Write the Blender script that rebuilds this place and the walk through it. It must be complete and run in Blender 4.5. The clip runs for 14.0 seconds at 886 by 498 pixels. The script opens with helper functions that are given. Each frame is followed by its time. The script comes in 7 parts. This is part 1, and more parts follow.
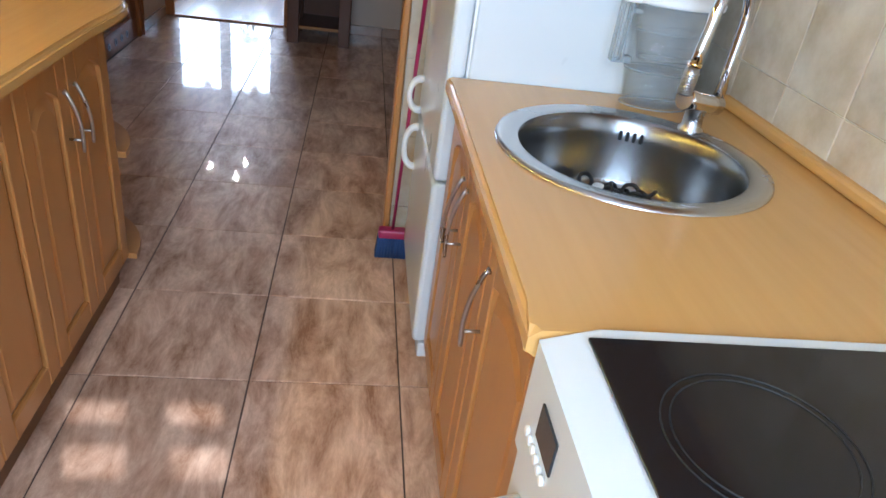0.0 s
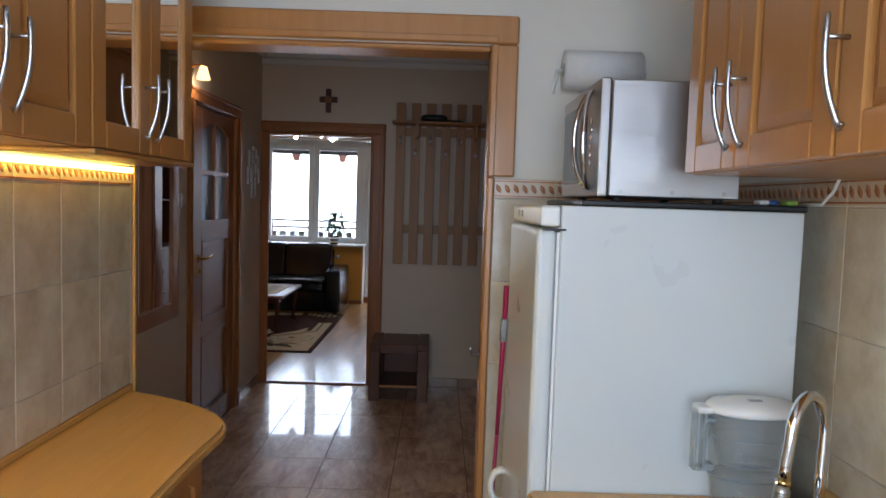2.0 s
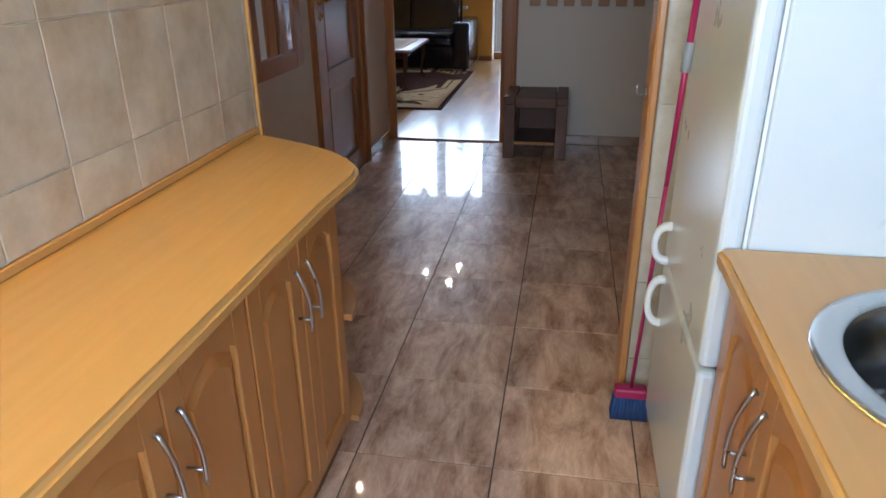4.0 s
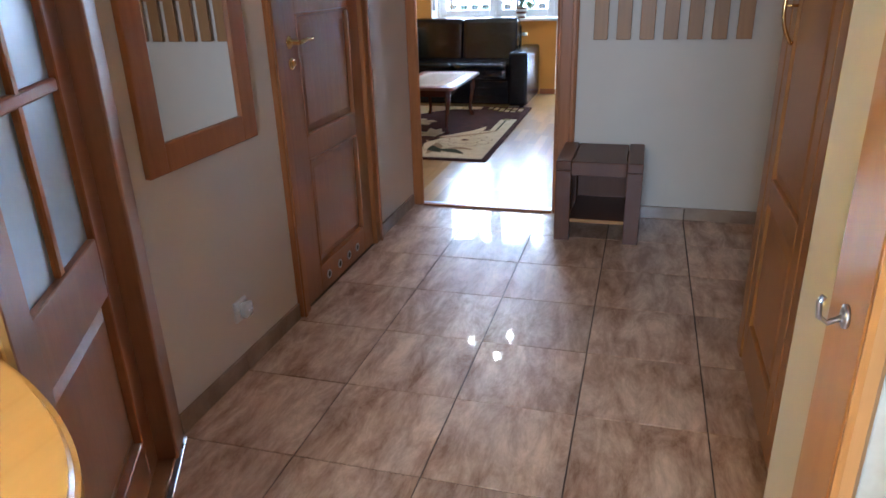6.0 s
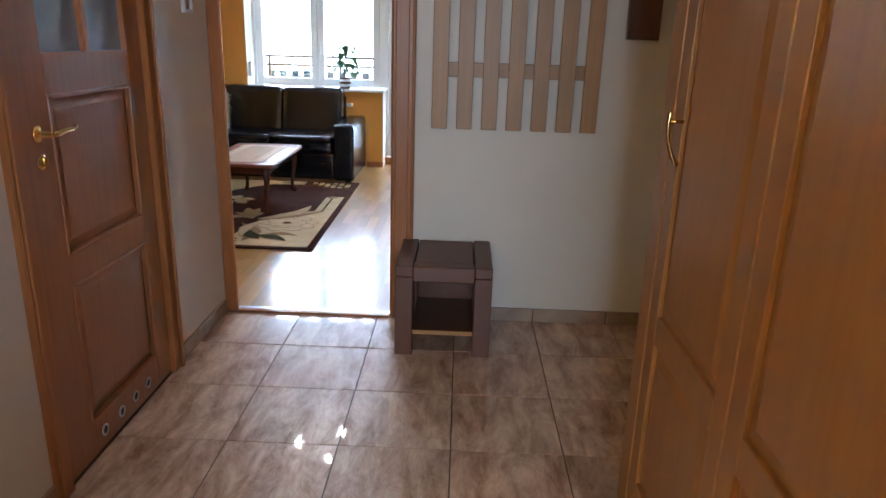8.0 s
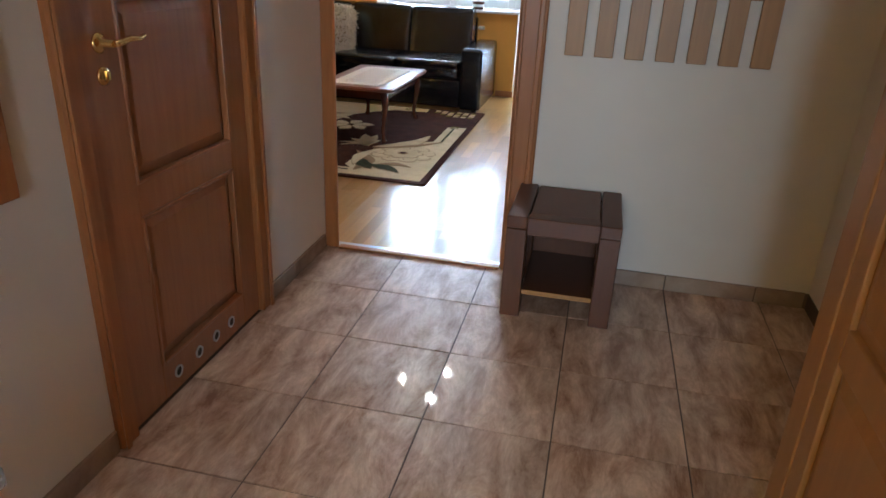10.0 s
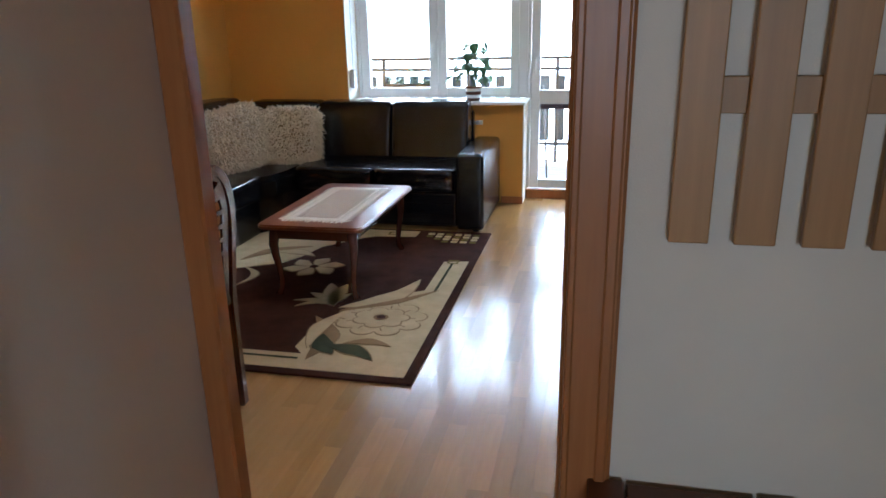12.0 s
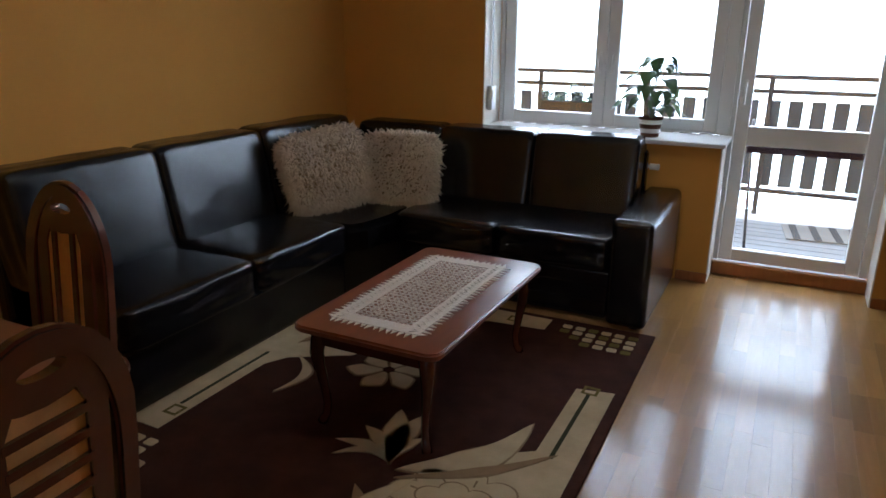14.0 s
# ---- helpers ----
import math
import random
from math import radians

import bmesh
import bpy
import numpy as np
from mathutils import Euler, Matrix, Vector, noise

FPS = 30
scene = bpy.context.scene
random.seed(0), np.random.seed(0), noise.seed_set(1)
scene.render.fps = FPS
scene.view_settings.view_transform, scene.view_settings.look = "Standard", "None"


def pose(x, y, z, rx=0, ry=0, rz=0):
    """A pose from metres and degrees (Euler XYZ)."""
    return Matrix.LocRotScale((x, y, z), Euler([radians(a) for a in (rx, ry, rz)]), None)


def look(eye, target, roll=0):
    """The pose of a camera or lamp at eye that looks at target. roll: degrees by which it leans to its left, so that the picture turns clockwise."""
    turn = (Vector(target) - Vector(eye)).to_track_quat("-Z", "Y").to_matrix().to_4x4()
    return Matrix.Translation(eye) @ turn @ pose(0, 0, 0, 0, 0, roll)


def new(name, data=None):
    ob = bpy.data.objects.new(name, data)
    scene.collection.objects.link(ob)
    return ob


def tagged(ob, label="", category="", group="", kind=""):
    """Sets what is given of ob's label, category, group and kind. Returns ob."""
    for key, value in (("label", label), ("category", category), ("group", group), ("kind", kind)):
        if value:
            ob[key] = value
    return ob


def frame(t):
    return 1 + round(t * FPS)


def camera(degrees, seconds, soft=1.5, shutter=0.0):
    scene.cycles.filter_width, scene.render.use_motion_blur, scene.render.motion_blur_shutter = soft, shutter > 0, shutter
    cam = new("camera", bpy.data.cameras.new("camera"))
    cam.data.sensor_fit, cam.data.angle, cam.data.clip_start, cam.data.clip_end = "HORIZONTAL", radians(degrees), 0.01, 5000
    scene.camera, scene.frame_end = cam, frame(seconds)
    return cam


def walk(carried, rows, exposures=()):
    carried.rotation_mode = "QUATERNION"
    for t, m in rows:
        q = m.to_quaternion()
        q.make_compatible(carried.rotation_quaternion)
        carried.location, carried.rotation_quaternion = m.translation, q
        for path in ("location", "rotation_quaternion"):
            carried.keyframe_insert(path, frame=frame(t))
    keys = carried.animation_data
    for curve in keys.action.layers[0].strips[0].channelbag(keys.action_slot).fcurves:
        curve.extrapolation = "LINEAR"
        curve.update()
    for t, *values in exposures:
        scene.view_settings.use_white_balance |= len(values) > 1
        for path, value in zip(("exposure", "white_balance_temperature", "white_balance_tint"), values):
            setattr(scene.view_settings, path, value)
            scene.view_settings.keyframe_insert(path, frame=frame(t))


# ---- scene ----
cam = camera(65.7, 14.0, soft=1.6)
PATH = [
    (0, (0.0, 0.054, 1.293), (0.282, 1.773, 0.309), 8.4),
    (0.5, (-0.03, 0.04, 1.334), (0.119, 1.903, 0.619), 6.9),
    (1, (-0.022, 0.04, 1.4), (0.03, 1.979, 0.923), 3.3),
    (1.5, (-0.004, 0.063, 1.474), (0.008, 2.042, 1.182), 2.1),
    (2, (-0.015, 0.076, 1.515), (-0.003, 2.071, 1.378), 1.8),
    (2.5, (-0.05, 0.111, 1.519), (-0.137, 2.108, 1.442), 1.2),
    (3, (-0.072, 0.13, 1.415), (-0.337, 2.066, 0.99), 2.4),
    (3.2, (-0.107, 0.144, 1.405), (-0.392, 2.054, 0.876), 1.3),
    (5.3, (-0.065, 1.133, 1.314), (-0.506, 2.831, 0.353), -0.1),
    (5.5, (-0.07, 1.276, 1.326), (-0.562, 2.97, 0.384), -0.5),
    (6, (-0.102, 1.64, 1.365), (-0.629, 3.42, 0.62), -1.8),
    (6.5, (-0.086, 1.944, 1.409), (-0.548, 3.794, 0.804), -0.5),
    (7, (-0.183, 2.13, 1.38), (-0.38, 4.049, 0.853), 1.0),
    (7.2, (-0.241, 2.192, 1.402), (-0.244, 4.115, 0.85), 1.0),
    (9.3, (-0.23, 2.262, 1.443), (-0.465, 4.144, 0.808), 3.3),
    (9.5, (-0.21, 2.34, 1.401), (-0.484, 4.18, 0.669), 3.1),
    (10, (-0.229, 2.64, 1.372), (-0.611, 4.437, 0.58), 2.6),
    (10.5, (-0.288, 2.999, 1.354), (-0.716, 4.782, 0.555), -0.2),
    (11, (-0.344, 3.427, 1.376), (-0.797, 5.204, 0.577), 0.7),
    (11.2, (-0.361, 3.582, 1.38), (-0.85, 5.357, 0.597), -0.5),
    (11.5, (-0.445, 3.824, 1.397), (-0.853, 5.637, 0.657), 0.1),
    (12, (-0.531, 4.241, 1.408), (-0.949, 6.101, 0.804), -1.2),
    (12.5, (-0.602, 4.636, 1.421), (-1.057, 6.497, 0.849), -0.4),
    (13, (-0.676, 5.031, 1.475), (-1.119, 6.908, 0.943), -1.1),
    (13.5, (-0.726, 5.357, 1.48), (-1.359, 7.168, 0.915), 1.9),
    (14, (-0.778, 5.706, 1.443), (-1.634, 7.411, 0.842), 0.3),
]
EXPOSURES = [(0, 0.0, 5250, 12), (1.0, -0.25, 5350, 11), (2.0, -0.75, 5650, 13), (2.5, -0.75, 6150, 14), (3.2, -0.65, 5750, 12), (5.3, 1.0, 4800, 8), (7.2, 0.98, 4950, 8), (9.3, 0.92, 5300, 6), (10.5, 0.92, 5100, 5), (11.5, 0.92, 5200, 6), (12, 0.5, 5100, 5), (12.5, 0.05, 5250, 6), (13, -0.35, 5400, 7), (14, -0.55, 5550, 10)]
walk(cam, [(t, look(eye, target, roll)) for t, eye, target, roll in PATH], EXPOSURES)

# ---- world and light ----
world = bpy.data.worlds.new("world")
scene.world = world
world.use_nodes = True
wn = world.node_tree
sky = wn.nodes.new("ShaderNodeTexSky")
sky.sky_type, sky.sun_disc = "NISHITA", False
sky.sun_elevation, sky.sun_rotation = radians(40), radians(199)
wn.links.new(sky.outputs[0], wn.nodes["Background"].inputs[0])
wn.nodes["Background"].inputs[1].default_value = 0.12


def lamp(name, kind, energy, color, m, **more):
    data = bpy.data.lights.new(name, kind)
    data.energy, data.color = energy, color
    if "size" in more:
        data.shape, data.size, data.size_y = "RECTANGLE", more["size"], more["size_y"]
    if "angle" in more:
        data.angle = radians(more["angle"])
    if "radius" in more:
        data.shadow_soft_size = more["radius"]
    ob = new(name, data)
    ob.matrix_world = m
    return ob


lamp("sun", "SUN", 5.0, (1, 0.95, 0.88), look((0, 0, 20), (-0.30 * 20 / 0.88, 20 / 0.88, 0)), angle=0.6)
# stands in for daylight from the unseen kitchen window
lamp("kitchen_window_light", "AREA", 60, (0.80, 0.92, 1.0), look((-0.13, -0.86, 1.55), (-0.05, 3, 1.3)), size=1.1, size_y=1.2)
lamp("wall_lamp_light", "POINT", 3.0, (1.0, 0.76, 0.48), Matrix.Translation((-1.38, 4.03, 2.145)), radius=0.03)


# ---- materials ----
def material(name, color, rough=0.5, metal=0.0, dark=None, scale=6.0, stretch=(1, 1, 1), bump=0.0, bump_scale=120.0, coat=0.0, per_piece=0.0, amount=0.5, detail=4.0, sheen=0.0, transmission=0.0, alpha=1.0, emit=None, emit_power=0.0, distort=0.0, rough_var=0.025, coat_rough=0.08, grain=0.62, spec=0.5):
    m = bpy.data.materials.new(name)
    m.use_nodes = True
    nt = m.node_tree
    N, L = nt.nodes, nt.links
    b = N["Principled BSDF"]
    b.inputs["Roughness"].default_value = rough
    b.inputs["Metallic"].default_value = metal
    b.inputs["Coat Weight"].default_value = coat
    b.inputs["Specular IOR Level"].default_value = spec
    b.inputs["Coat Roughness"].default_value = coat_rough
    b.inputs["Sheen Weight"].default_value = sheen
    b.inputs["Transmission Weight"].default_value = transmission
    b.inputs["Alpha"].default_value = alpha
    if emit:
        b.inputs["Emission Color"].default_value = (*emit, 1)
        b.inputs["Emission Strength"].default_value = emit_power
    dark = dark or tuple(c * 0.8 for c in color)
    tc = N.new("ShaderNodeTexCoord")
    mp = N.new("ShaderNodeMapping")
    mp.inputs["Scale"].default_value = stretch
    L.new(tc.outputs["Object"], mp.inputs["Vector"])
    vec = mp.outputs["Vector"]
    if per_piece:
        oi = N.new("ShaderNodeObjectInfo")
        sc = N.new("ShaderNodeVectorMath")
        sc.operation = "MULTIPLY_ADD"
        cm = N.new("ShaderNodeCombineXYZ")
        for i in range(3):
            L.new(oi.outputs["Random"], cm.inputs[i])
        L.new(cm.outputs[0], sc.inputs[0])
        sc.inputs[1].default_value = (37, 53, 71)
        L.new(vec, sc.inputs[2])
        vec = sc.outputs[0]
    n1 = N.new("ShaderNodeTexNoise")
    n1.inputs["Scale"].default_value, n1.inputs["Detail"].default_value = scale, detail
    n1.inputs["Roughness"].default_value = grain
    n1.inputs["Distortion"].default_value = distort
    L.new(vec, n1.inputs["Vector"])
    ramp = N.new("ShaderNodeValToRGB")
    ramp.color_ramp.elements[0].position, ramp.color_ramp.elements[1].position = 0.5 - amount / 2, 0.5 + amount / 2
    ramp.color_ramp.elements[0].color, ramp.color_ramp.elements[1].color = (*dark, 1), (*color, 1)
    L.new(n1.outputs["Fac"], ramp.inputs[0])
    out = ramp.outputs[0]
    if per_piece:
        hsv = N.new("ShaderNodeHueSaturation")
        mr = N.new("ShaderNodeMapRange")
        mr.inputs[3].default_value, mr.inputs[4].default_value = 1 - per_piece, 1 + per_piece
        L.new(oi.outputs["Random"], mr.inputs[0])
        L.new(mr.outputs[0], hsv.inputs["Value"])
        L.new(out, hsv.inputs["Color"])
        out = hsv.outputs[0]
    L.new(out, b.inputs["Base Color"])
    n2 = N.new("ShaderNodeTexNoise")
    n2.inputs["Scale"].default_value, n2.inputs["Detail"].default_value = bump_scale, 3
    L.new(vec, n2.inputs["Vector"])
    rr = N.new("ShaderNodeMapRange")
    rr.inputs[3].default_value, rr.inputs[4].default_value = max(0.0, rough - rough_var), min(1, rough + rough_var)
    L.new(n1.outputs["Fac"], rr.inputs[0])
    L.new(rr.outputs[0], b.inputs["Roughness"])
    if bump:
        bp = N.new("ShaderNodeBump")
        bp.inputs["Strength"].default_value, bp.inputs["Distance"].default_value = bump, 0.002
        L.new(n2.outputs["Fac"], bp.inputs["Height"])
        L.new(bp.outputs[0], b.inputs["Normal"])
    return m


M = {}
M["hall_wall"] = material("hall_plaster", (0.70, 0.60, 0.49), 0.8, dark=(0.66, 0.56, 0.455), scale=2.5, bump=0.25, bump_scale=260)
M["white_wall"] = material("cream_plaster", (0.76, 0.72, 0.64), 0.75, dark=(0.72, 0.68, 0.60), scale=2.5, bump=0.2, bump_scale=260)
M["living_wall"] = material("ochre_plaster", (0.70, 0.36, 0.075), 0.75, spec=0.2, dark=(0.66, 0.325, 0.064), scale=2.0, bump=0.3, bump_scale=260)
M["ceiling"] = material("white_ceiling", (0.8, 0.79, 0.77), 0.85, dark=(0.77, 0.76, 0.74), scale=2.0, bump=0.15, bump_scale=260)
M["tile_floor"] = material("brown_marble_tile", (0.77, 0.53, 0.37), 0.34, spec=0.35, coat=0.75, coat_rough=0.04, grain=0.74, dark=(0.25, 0.115, 0.055), scale=3.6, stretch=(3.0, 1.0, 1.0), per_piece=0.08, amount=0.31, distort=0.35, detail=12, rough_var=0.02, bump=0.03, bump_scale=40)
M["grout"] = material("dark_grout", (0.10, 0.06, 0.04), 0.8)
M["parquet"] = material("oak_parquet", (0.45, 0.25, 0.075), 0.33, spec=0.18, coat=0.5, coat_rough=0.12, dark=(0.31, 0.155, 0.042), scale=5, stretch=(9, 0.8, 1), per_piece=0.18, amount=0.9, detail=6, bump=0.06, bump_scale=60)
M["oak"] = material("beech_cabinet", (0.475, 0.22, 0.06), 0.32, dark=(0.385, 0.17, 0.045), scale=5, stretch=(8, 8, 0.7), amount=1.1, bump=0.08, bump_scale=90, coat=0.15)
M["worktop"] = material("beech_worktop", (0.60, 0.345, 0.108), 0.26, dark=(0.52, 0.285, 0.082), scale=5, stretch=(9, 0.5, 8), amount=1.3, rough_var=0.02, detail=2, coat=0.2)
M["door_wood"] = material("stained_door_wood", (0.36, 0.138, 0.045), 0.32, spec=0.4, dark=(0.24, 0.082, 0.024), scale=5, stretch=(9, 9, 0.6), amount=0.7, bump=0.12, bump_scale=90, coat=0.15)
M["trim_wood"] = material("casing_wood", (0.40, 0.152, 0.043), 0.36, spec=0.35, dark=(0.28, 0.098, 0.026), scale=5, stretch=(9, 9, 0.6), amount=0.7, bump=0.1, bump_scale=90)
M["casing_dark"] = material("dark_stained_casing", (0.30, 0.125, 0.05), 0.33, dark=(0.21, 0.08, 0.03), scale=5, stretch=(9, 9, 0.6), amount=0.7, bump=0.1, bump_scale=90, coat=0.15)
M["pine"] = material("pine_wood", (0.52, 0.25, 0.075), 0.35, dark=(0.40, 0.17, 0.045), scale=4, stretch=(8, 8, 0.5), amount=0.7, bump=0.1, bump_scale=90, coat=0.15)
M["rack_wood"] = material("rack_wood", (0.40, 0.195, 0.058), 0.45, dark=(0.28, 0.128, 0.036), scale=5, stretch=(9, 9, 0.6), amount=0.7, bump=0.12, per_piece=0.08)
M["dark_wood"] = material("walnut_wood", (0.14, 0.050, 0.018), 0.38, spec=0.35, dark=(0.075, 0.027, 0.012), scale=5, stretch=(8, 8, 0.8), amount=1.0, bump=0.12)
M["mahogany"] = material("mahogany_wood", (0.085, 0.022, 0.011), 0.25, dark=(0.065, 0.018, 0.011), scale=4, stretch=(6, 1, 6), amount=0.7, coat=0.4)
M["wall_tile"] = material("cream_wall_tile", (0.68, 0.62, 0.50), 0.16, dark=(0.44, 0.355, 0.24), scale=8, per_piece=0.05, amount=0.5, detail=5)
M["tile_border"] = material("border_tile", (0.66, 0.55, 0.42), 0.2, dark=(0.55, 0.42, 0.3), scale=20, per_piece=0.04)
M["border_motif"] = material("border_motif", (0.42, 0.17, 0.07), 0.25, dark=(0.3, 0.11, 0.05), scale=60)
M["wall_grout"] = material("light_grout", (0.72, 0.68, 0.58), 0.8)
M["white_enamel"] = material("white_enamel", (0.64, 0.69, 0.71), 0.28, dark=(0.63, 0.68, 0.70), scale=3, coat=0.45, coat_rough=0.12)
M["white_plastic"] = material("white_plastic", (0.82, 0.82, 0.80), 0.35, dark=(0.79, 0.79, 0.77), scale=5)
M["grey_plastic"] = material("grey_plastic", (0.35, 0.36, 0.37), 0.4)
M["black_plastic"] = material("black_plastic", (0.015, 0.015, 0.016), 0.4)
M["black_glass"] = material("ceramic_hob_glass", (0.012, 0.012, 0.014), 0.09, dark=(0.008, 0.008, 0.009), scale=30)
M["steel"] = material("brushed_steel", (0.52, 0.52, 0.52), 0.30, 1.0, dark=(0.47, 0.47, 0.47), scale=3, stretch=(0.6, 0.6, 7), amount=0.6, detail=1, rough_var=0.03)
M["steel_sheet"] = material("thin_steel_sheet", (0.66, 0.66, 0.66), 0.36, 1.0, dark=(0.50, 0.50, 0.50), scale=3, bump=0.05, bump_scale=90)
# rim and bowl are one steel; the bowl's shade is in its colour
M["rim_steel"] = material("lit_rim_steel", (0.60, 0.60, 0.60), 0.27, 1.0, dark=(0.55, 0.55, 0.55), scale=6)
M["sink_steel"] = material("shaded_sink_steel", (0.24, 0.24, 0.24), 0.24, 1.0, dark=(0.22, 0.22, 0.22), scale=4, bump=0.02)
M["chrome"] = material("chrome", (0.75, 0.75, 0.76), 0.1, 1.0, dark=(0.7, 0.7, 0.71), scale=8)
M["satin"] = material("satin_nickel", (0.55, 0.55, 0.56), 0.28, 1.0, scale=8)
M["brass"] = material("brass", (0.80, 0.56, 0.22), 0.18, 1.0, dark=(0.7, 0.46, 0.16), scale=12)
M["leather"] = material("black_leather", (0.006, 0.005, 0.006), 0.24, spec=0.5, dark=(0.004, 0.0035, 0.004), scale=14, bump=0.12, bump_scale=260)


def creased(m, scale, strength, distance, stretch=(1, 1, 1)):
    """Adds soft creases under the fine grain of a material."""
    nt = m.node_tree
    fine = [n for n in nt.nodes if n.type == "BUMP"][0]
    tc = [n for n in nt.nodes if n.type == "TEX_COORD"][0]
    big = nt.nodes.new("ShaderNodeTexNoise")
    big.inputs["Scale"].default_value, big.inputs["Detail"].default_value, big.inputs["Distortion"].default_value = scale, 3, 1.2
    mp = nt.nodes.new("ShaderNodeMapping")
    mp.inputs["Scale"].default_value = stretch
    nt.links.new(tc.outputs["Object"], mp.inputs["Vector"])
    nt.links.new(mp.outputs["Vector"], big.inputs["Vector"])
    b = nt.nodes.new("ShaderNodeBump")
    b.inputs["Strength"].default_value, b.inputs["Distance"].default_value = strength, distance
    nt.links.new(big.outputs["Fac"], b.inputs["Height"])
    nt.links.new(b.outputs[0], fine.inputs["Normal"])


creased(M["leather"], 7, 0.13, 0.02)
M["upvc"] = material("white_window_plastic", (0.80, 0.80, 0.79), 0.3, dark=(0.77, 0.77, 0.76), scale=3)
M["mirror"] = material("mirror_glass", (0.9, 0.9, 0.9), 0.0, 1.0, dark=(0.88, 0.88, 0.88))
M["mirror"].node_tree.nodes["Principled BSDF"].inputs["Roughness"].default_value = 0.0


def glass(name, color, rough, ior=1.45):
    m = bpy.data.materials.new(name)
    m.use_nodes = True
    b = m.node_tree.nodes["Principled BSDF"]
    b.inputs["Base Color"].default_value = (*color, 1)
    b.inputs["Transmission Weight"].default_value, b.inputs["Roughness"].default_value, b.inputs["IOR"].default_value = 1.0, rough, ior
    return m


M["glass"] = glass("clear_glass", (1, 1, 1), 0.0)
# tint puts the shade inside the cabinet into the glass colour
M["cabinet_glass"] = glass("darkened_cabinet_glass", (0.62, 0.58, 0.54), 0.0, 1.33)
M["frosted"] = glass("frosted_glass", (0.80, 0.88, 0.93), 0.45)
M["jug_edge"] = material("thick_clear_plastic", (0.42, 0.48, 0.51), 0.1, alpha=0.5)
M["jug_water"] = material("water_in_jug", (0.62, 0.74, 0.80), 0.05, alpha=0.14)
M["jug_glass"] = material("clear_jug_plastic", (0.72, 0.80, 0.84), 0.06, dark=(0.70, 0.78, 0.82), alpha=0.08, rough_var=0.02)


def glow(name, color, power):
    m = bpy.data.materials.new(name)
    m.use_nodes = True
    nt = m.node_tree
    e = nt.nodes.new("ShaderNodeEmission")
    e.inputs[0].default_value, e.inputs[1].default_value = (*color, 1), power
    nt.links.new(e.outputs[0], nt.nodes["Material Output"].inputs[0])
    return m


# ---- mesh helpers ----
def box(bm, x0, x1, y0, y1, z0, z1, bevel=0.0, seg=1, m=None):
    n0 = set(bm.verts)
    r = bmesh.ops.create_cube(bm, size=1.0, matrix=Matrix.LocRotScale(((x0 + x1) / 2, (y0 + y1) / 2, (z0 + z1) / 2), None, (x1 - x0, y1 - y0, z1 - z0)))
    verts = r["verts"]
    if bevel:
        es = list({e for v in verts for e in v.link_edges})
        bmesh.ops.bevel(bm, geom=es, offset=bevel, segments=seg, affect="EDGES", profile=0.5, clamp_overlap=True)
        verts = [v for v in bm.verts if v not in n0]
    if m is not None:
        bmesh.ops.transform(bm, matrix=m, verts=verts)
    return verts


def prism(bm, pts, d0, d1, m=None, bevel=0.0):
    """A polygon in x and z, drawn out along y from d0 to d1."""
    n0 = set(bm.verts)
    a = [bm.verts.new((x, d0, z)) for x, z in pts]
    b = [bm.verts.new((x, d1, z)) for x, z in pts]
    n = len(pts)
    faces = [bm.faces.new(a), bm.faces.new(b[::-1])]
    for i in range(n):
        faces.append(bm.faces.new((a[i], b[i], b[(i + 1) % n], a[(i + 1) % n])))
    bmesh.ops.recalc_face_normals(bm, faces=faces)
    vs = a + b
    if bevel:
        es = [e for e in faces[0].edges] + [e for e in faces[1].edges]
        bmesh.ops.bevel(bm, geom=es, offset=bevel, segments=2, affect="EDGES", profile=0.5, clamp_overlap=True)
        vs = [v for v in bm.verts if v not in n0]
    if m is not None:
        bmesh.ops.transform(bm, matrix=m, verts=vs)
    return vs


def tube(bm, pts, r, n=8, m=None, closed=False):
    """A round bar along points; r is one radius or one for each point."""
    pts = [Vector(p) for p in pts]
    rings, side = [], None
    for i, p in enumerate(pts):
        a, b = pts[max(i - 1, 0)], pts[min(i + 1, len(pts) - 1)]
        if closed:
            a, b = pts[i - 1], pts[(i + 1) % len(pts)]
        d = (b - a).normalized()
        if side is None:
            side = d.orthogonal().normalized()
        side = (side - d * side.dot(d)).normalized()
        up = d.cross(side)
        rad = r[i] if isinstance(r, (list, tuple)) else r
        rings.append([bm.verts.new(p + rad * (math.cos(2 * math.pi * k / n) * side + math.sin(2 * math.pi * k / n) * up)) for k in range(n)])
    pairs = list(zip(rings, rings[1:])) + ([(rings[-1], rings[0])] if closed else [])
    for a, b in pairs:
        for k in range(n):
            f = bm.faces.new((a[k], a[(k + 1) % n], b[(k + 1) % n], b[k]))
            f.smooth = True
    if not closed:
        bm.faces.new(rings[0][::-1])
        bm.faces.new(rings[-1])
    vs = [v for ring in rings for v in ring]
    if m is not None:
        bmesh.ops.transform(bm, matrix=m, verts=vs)
    return vs


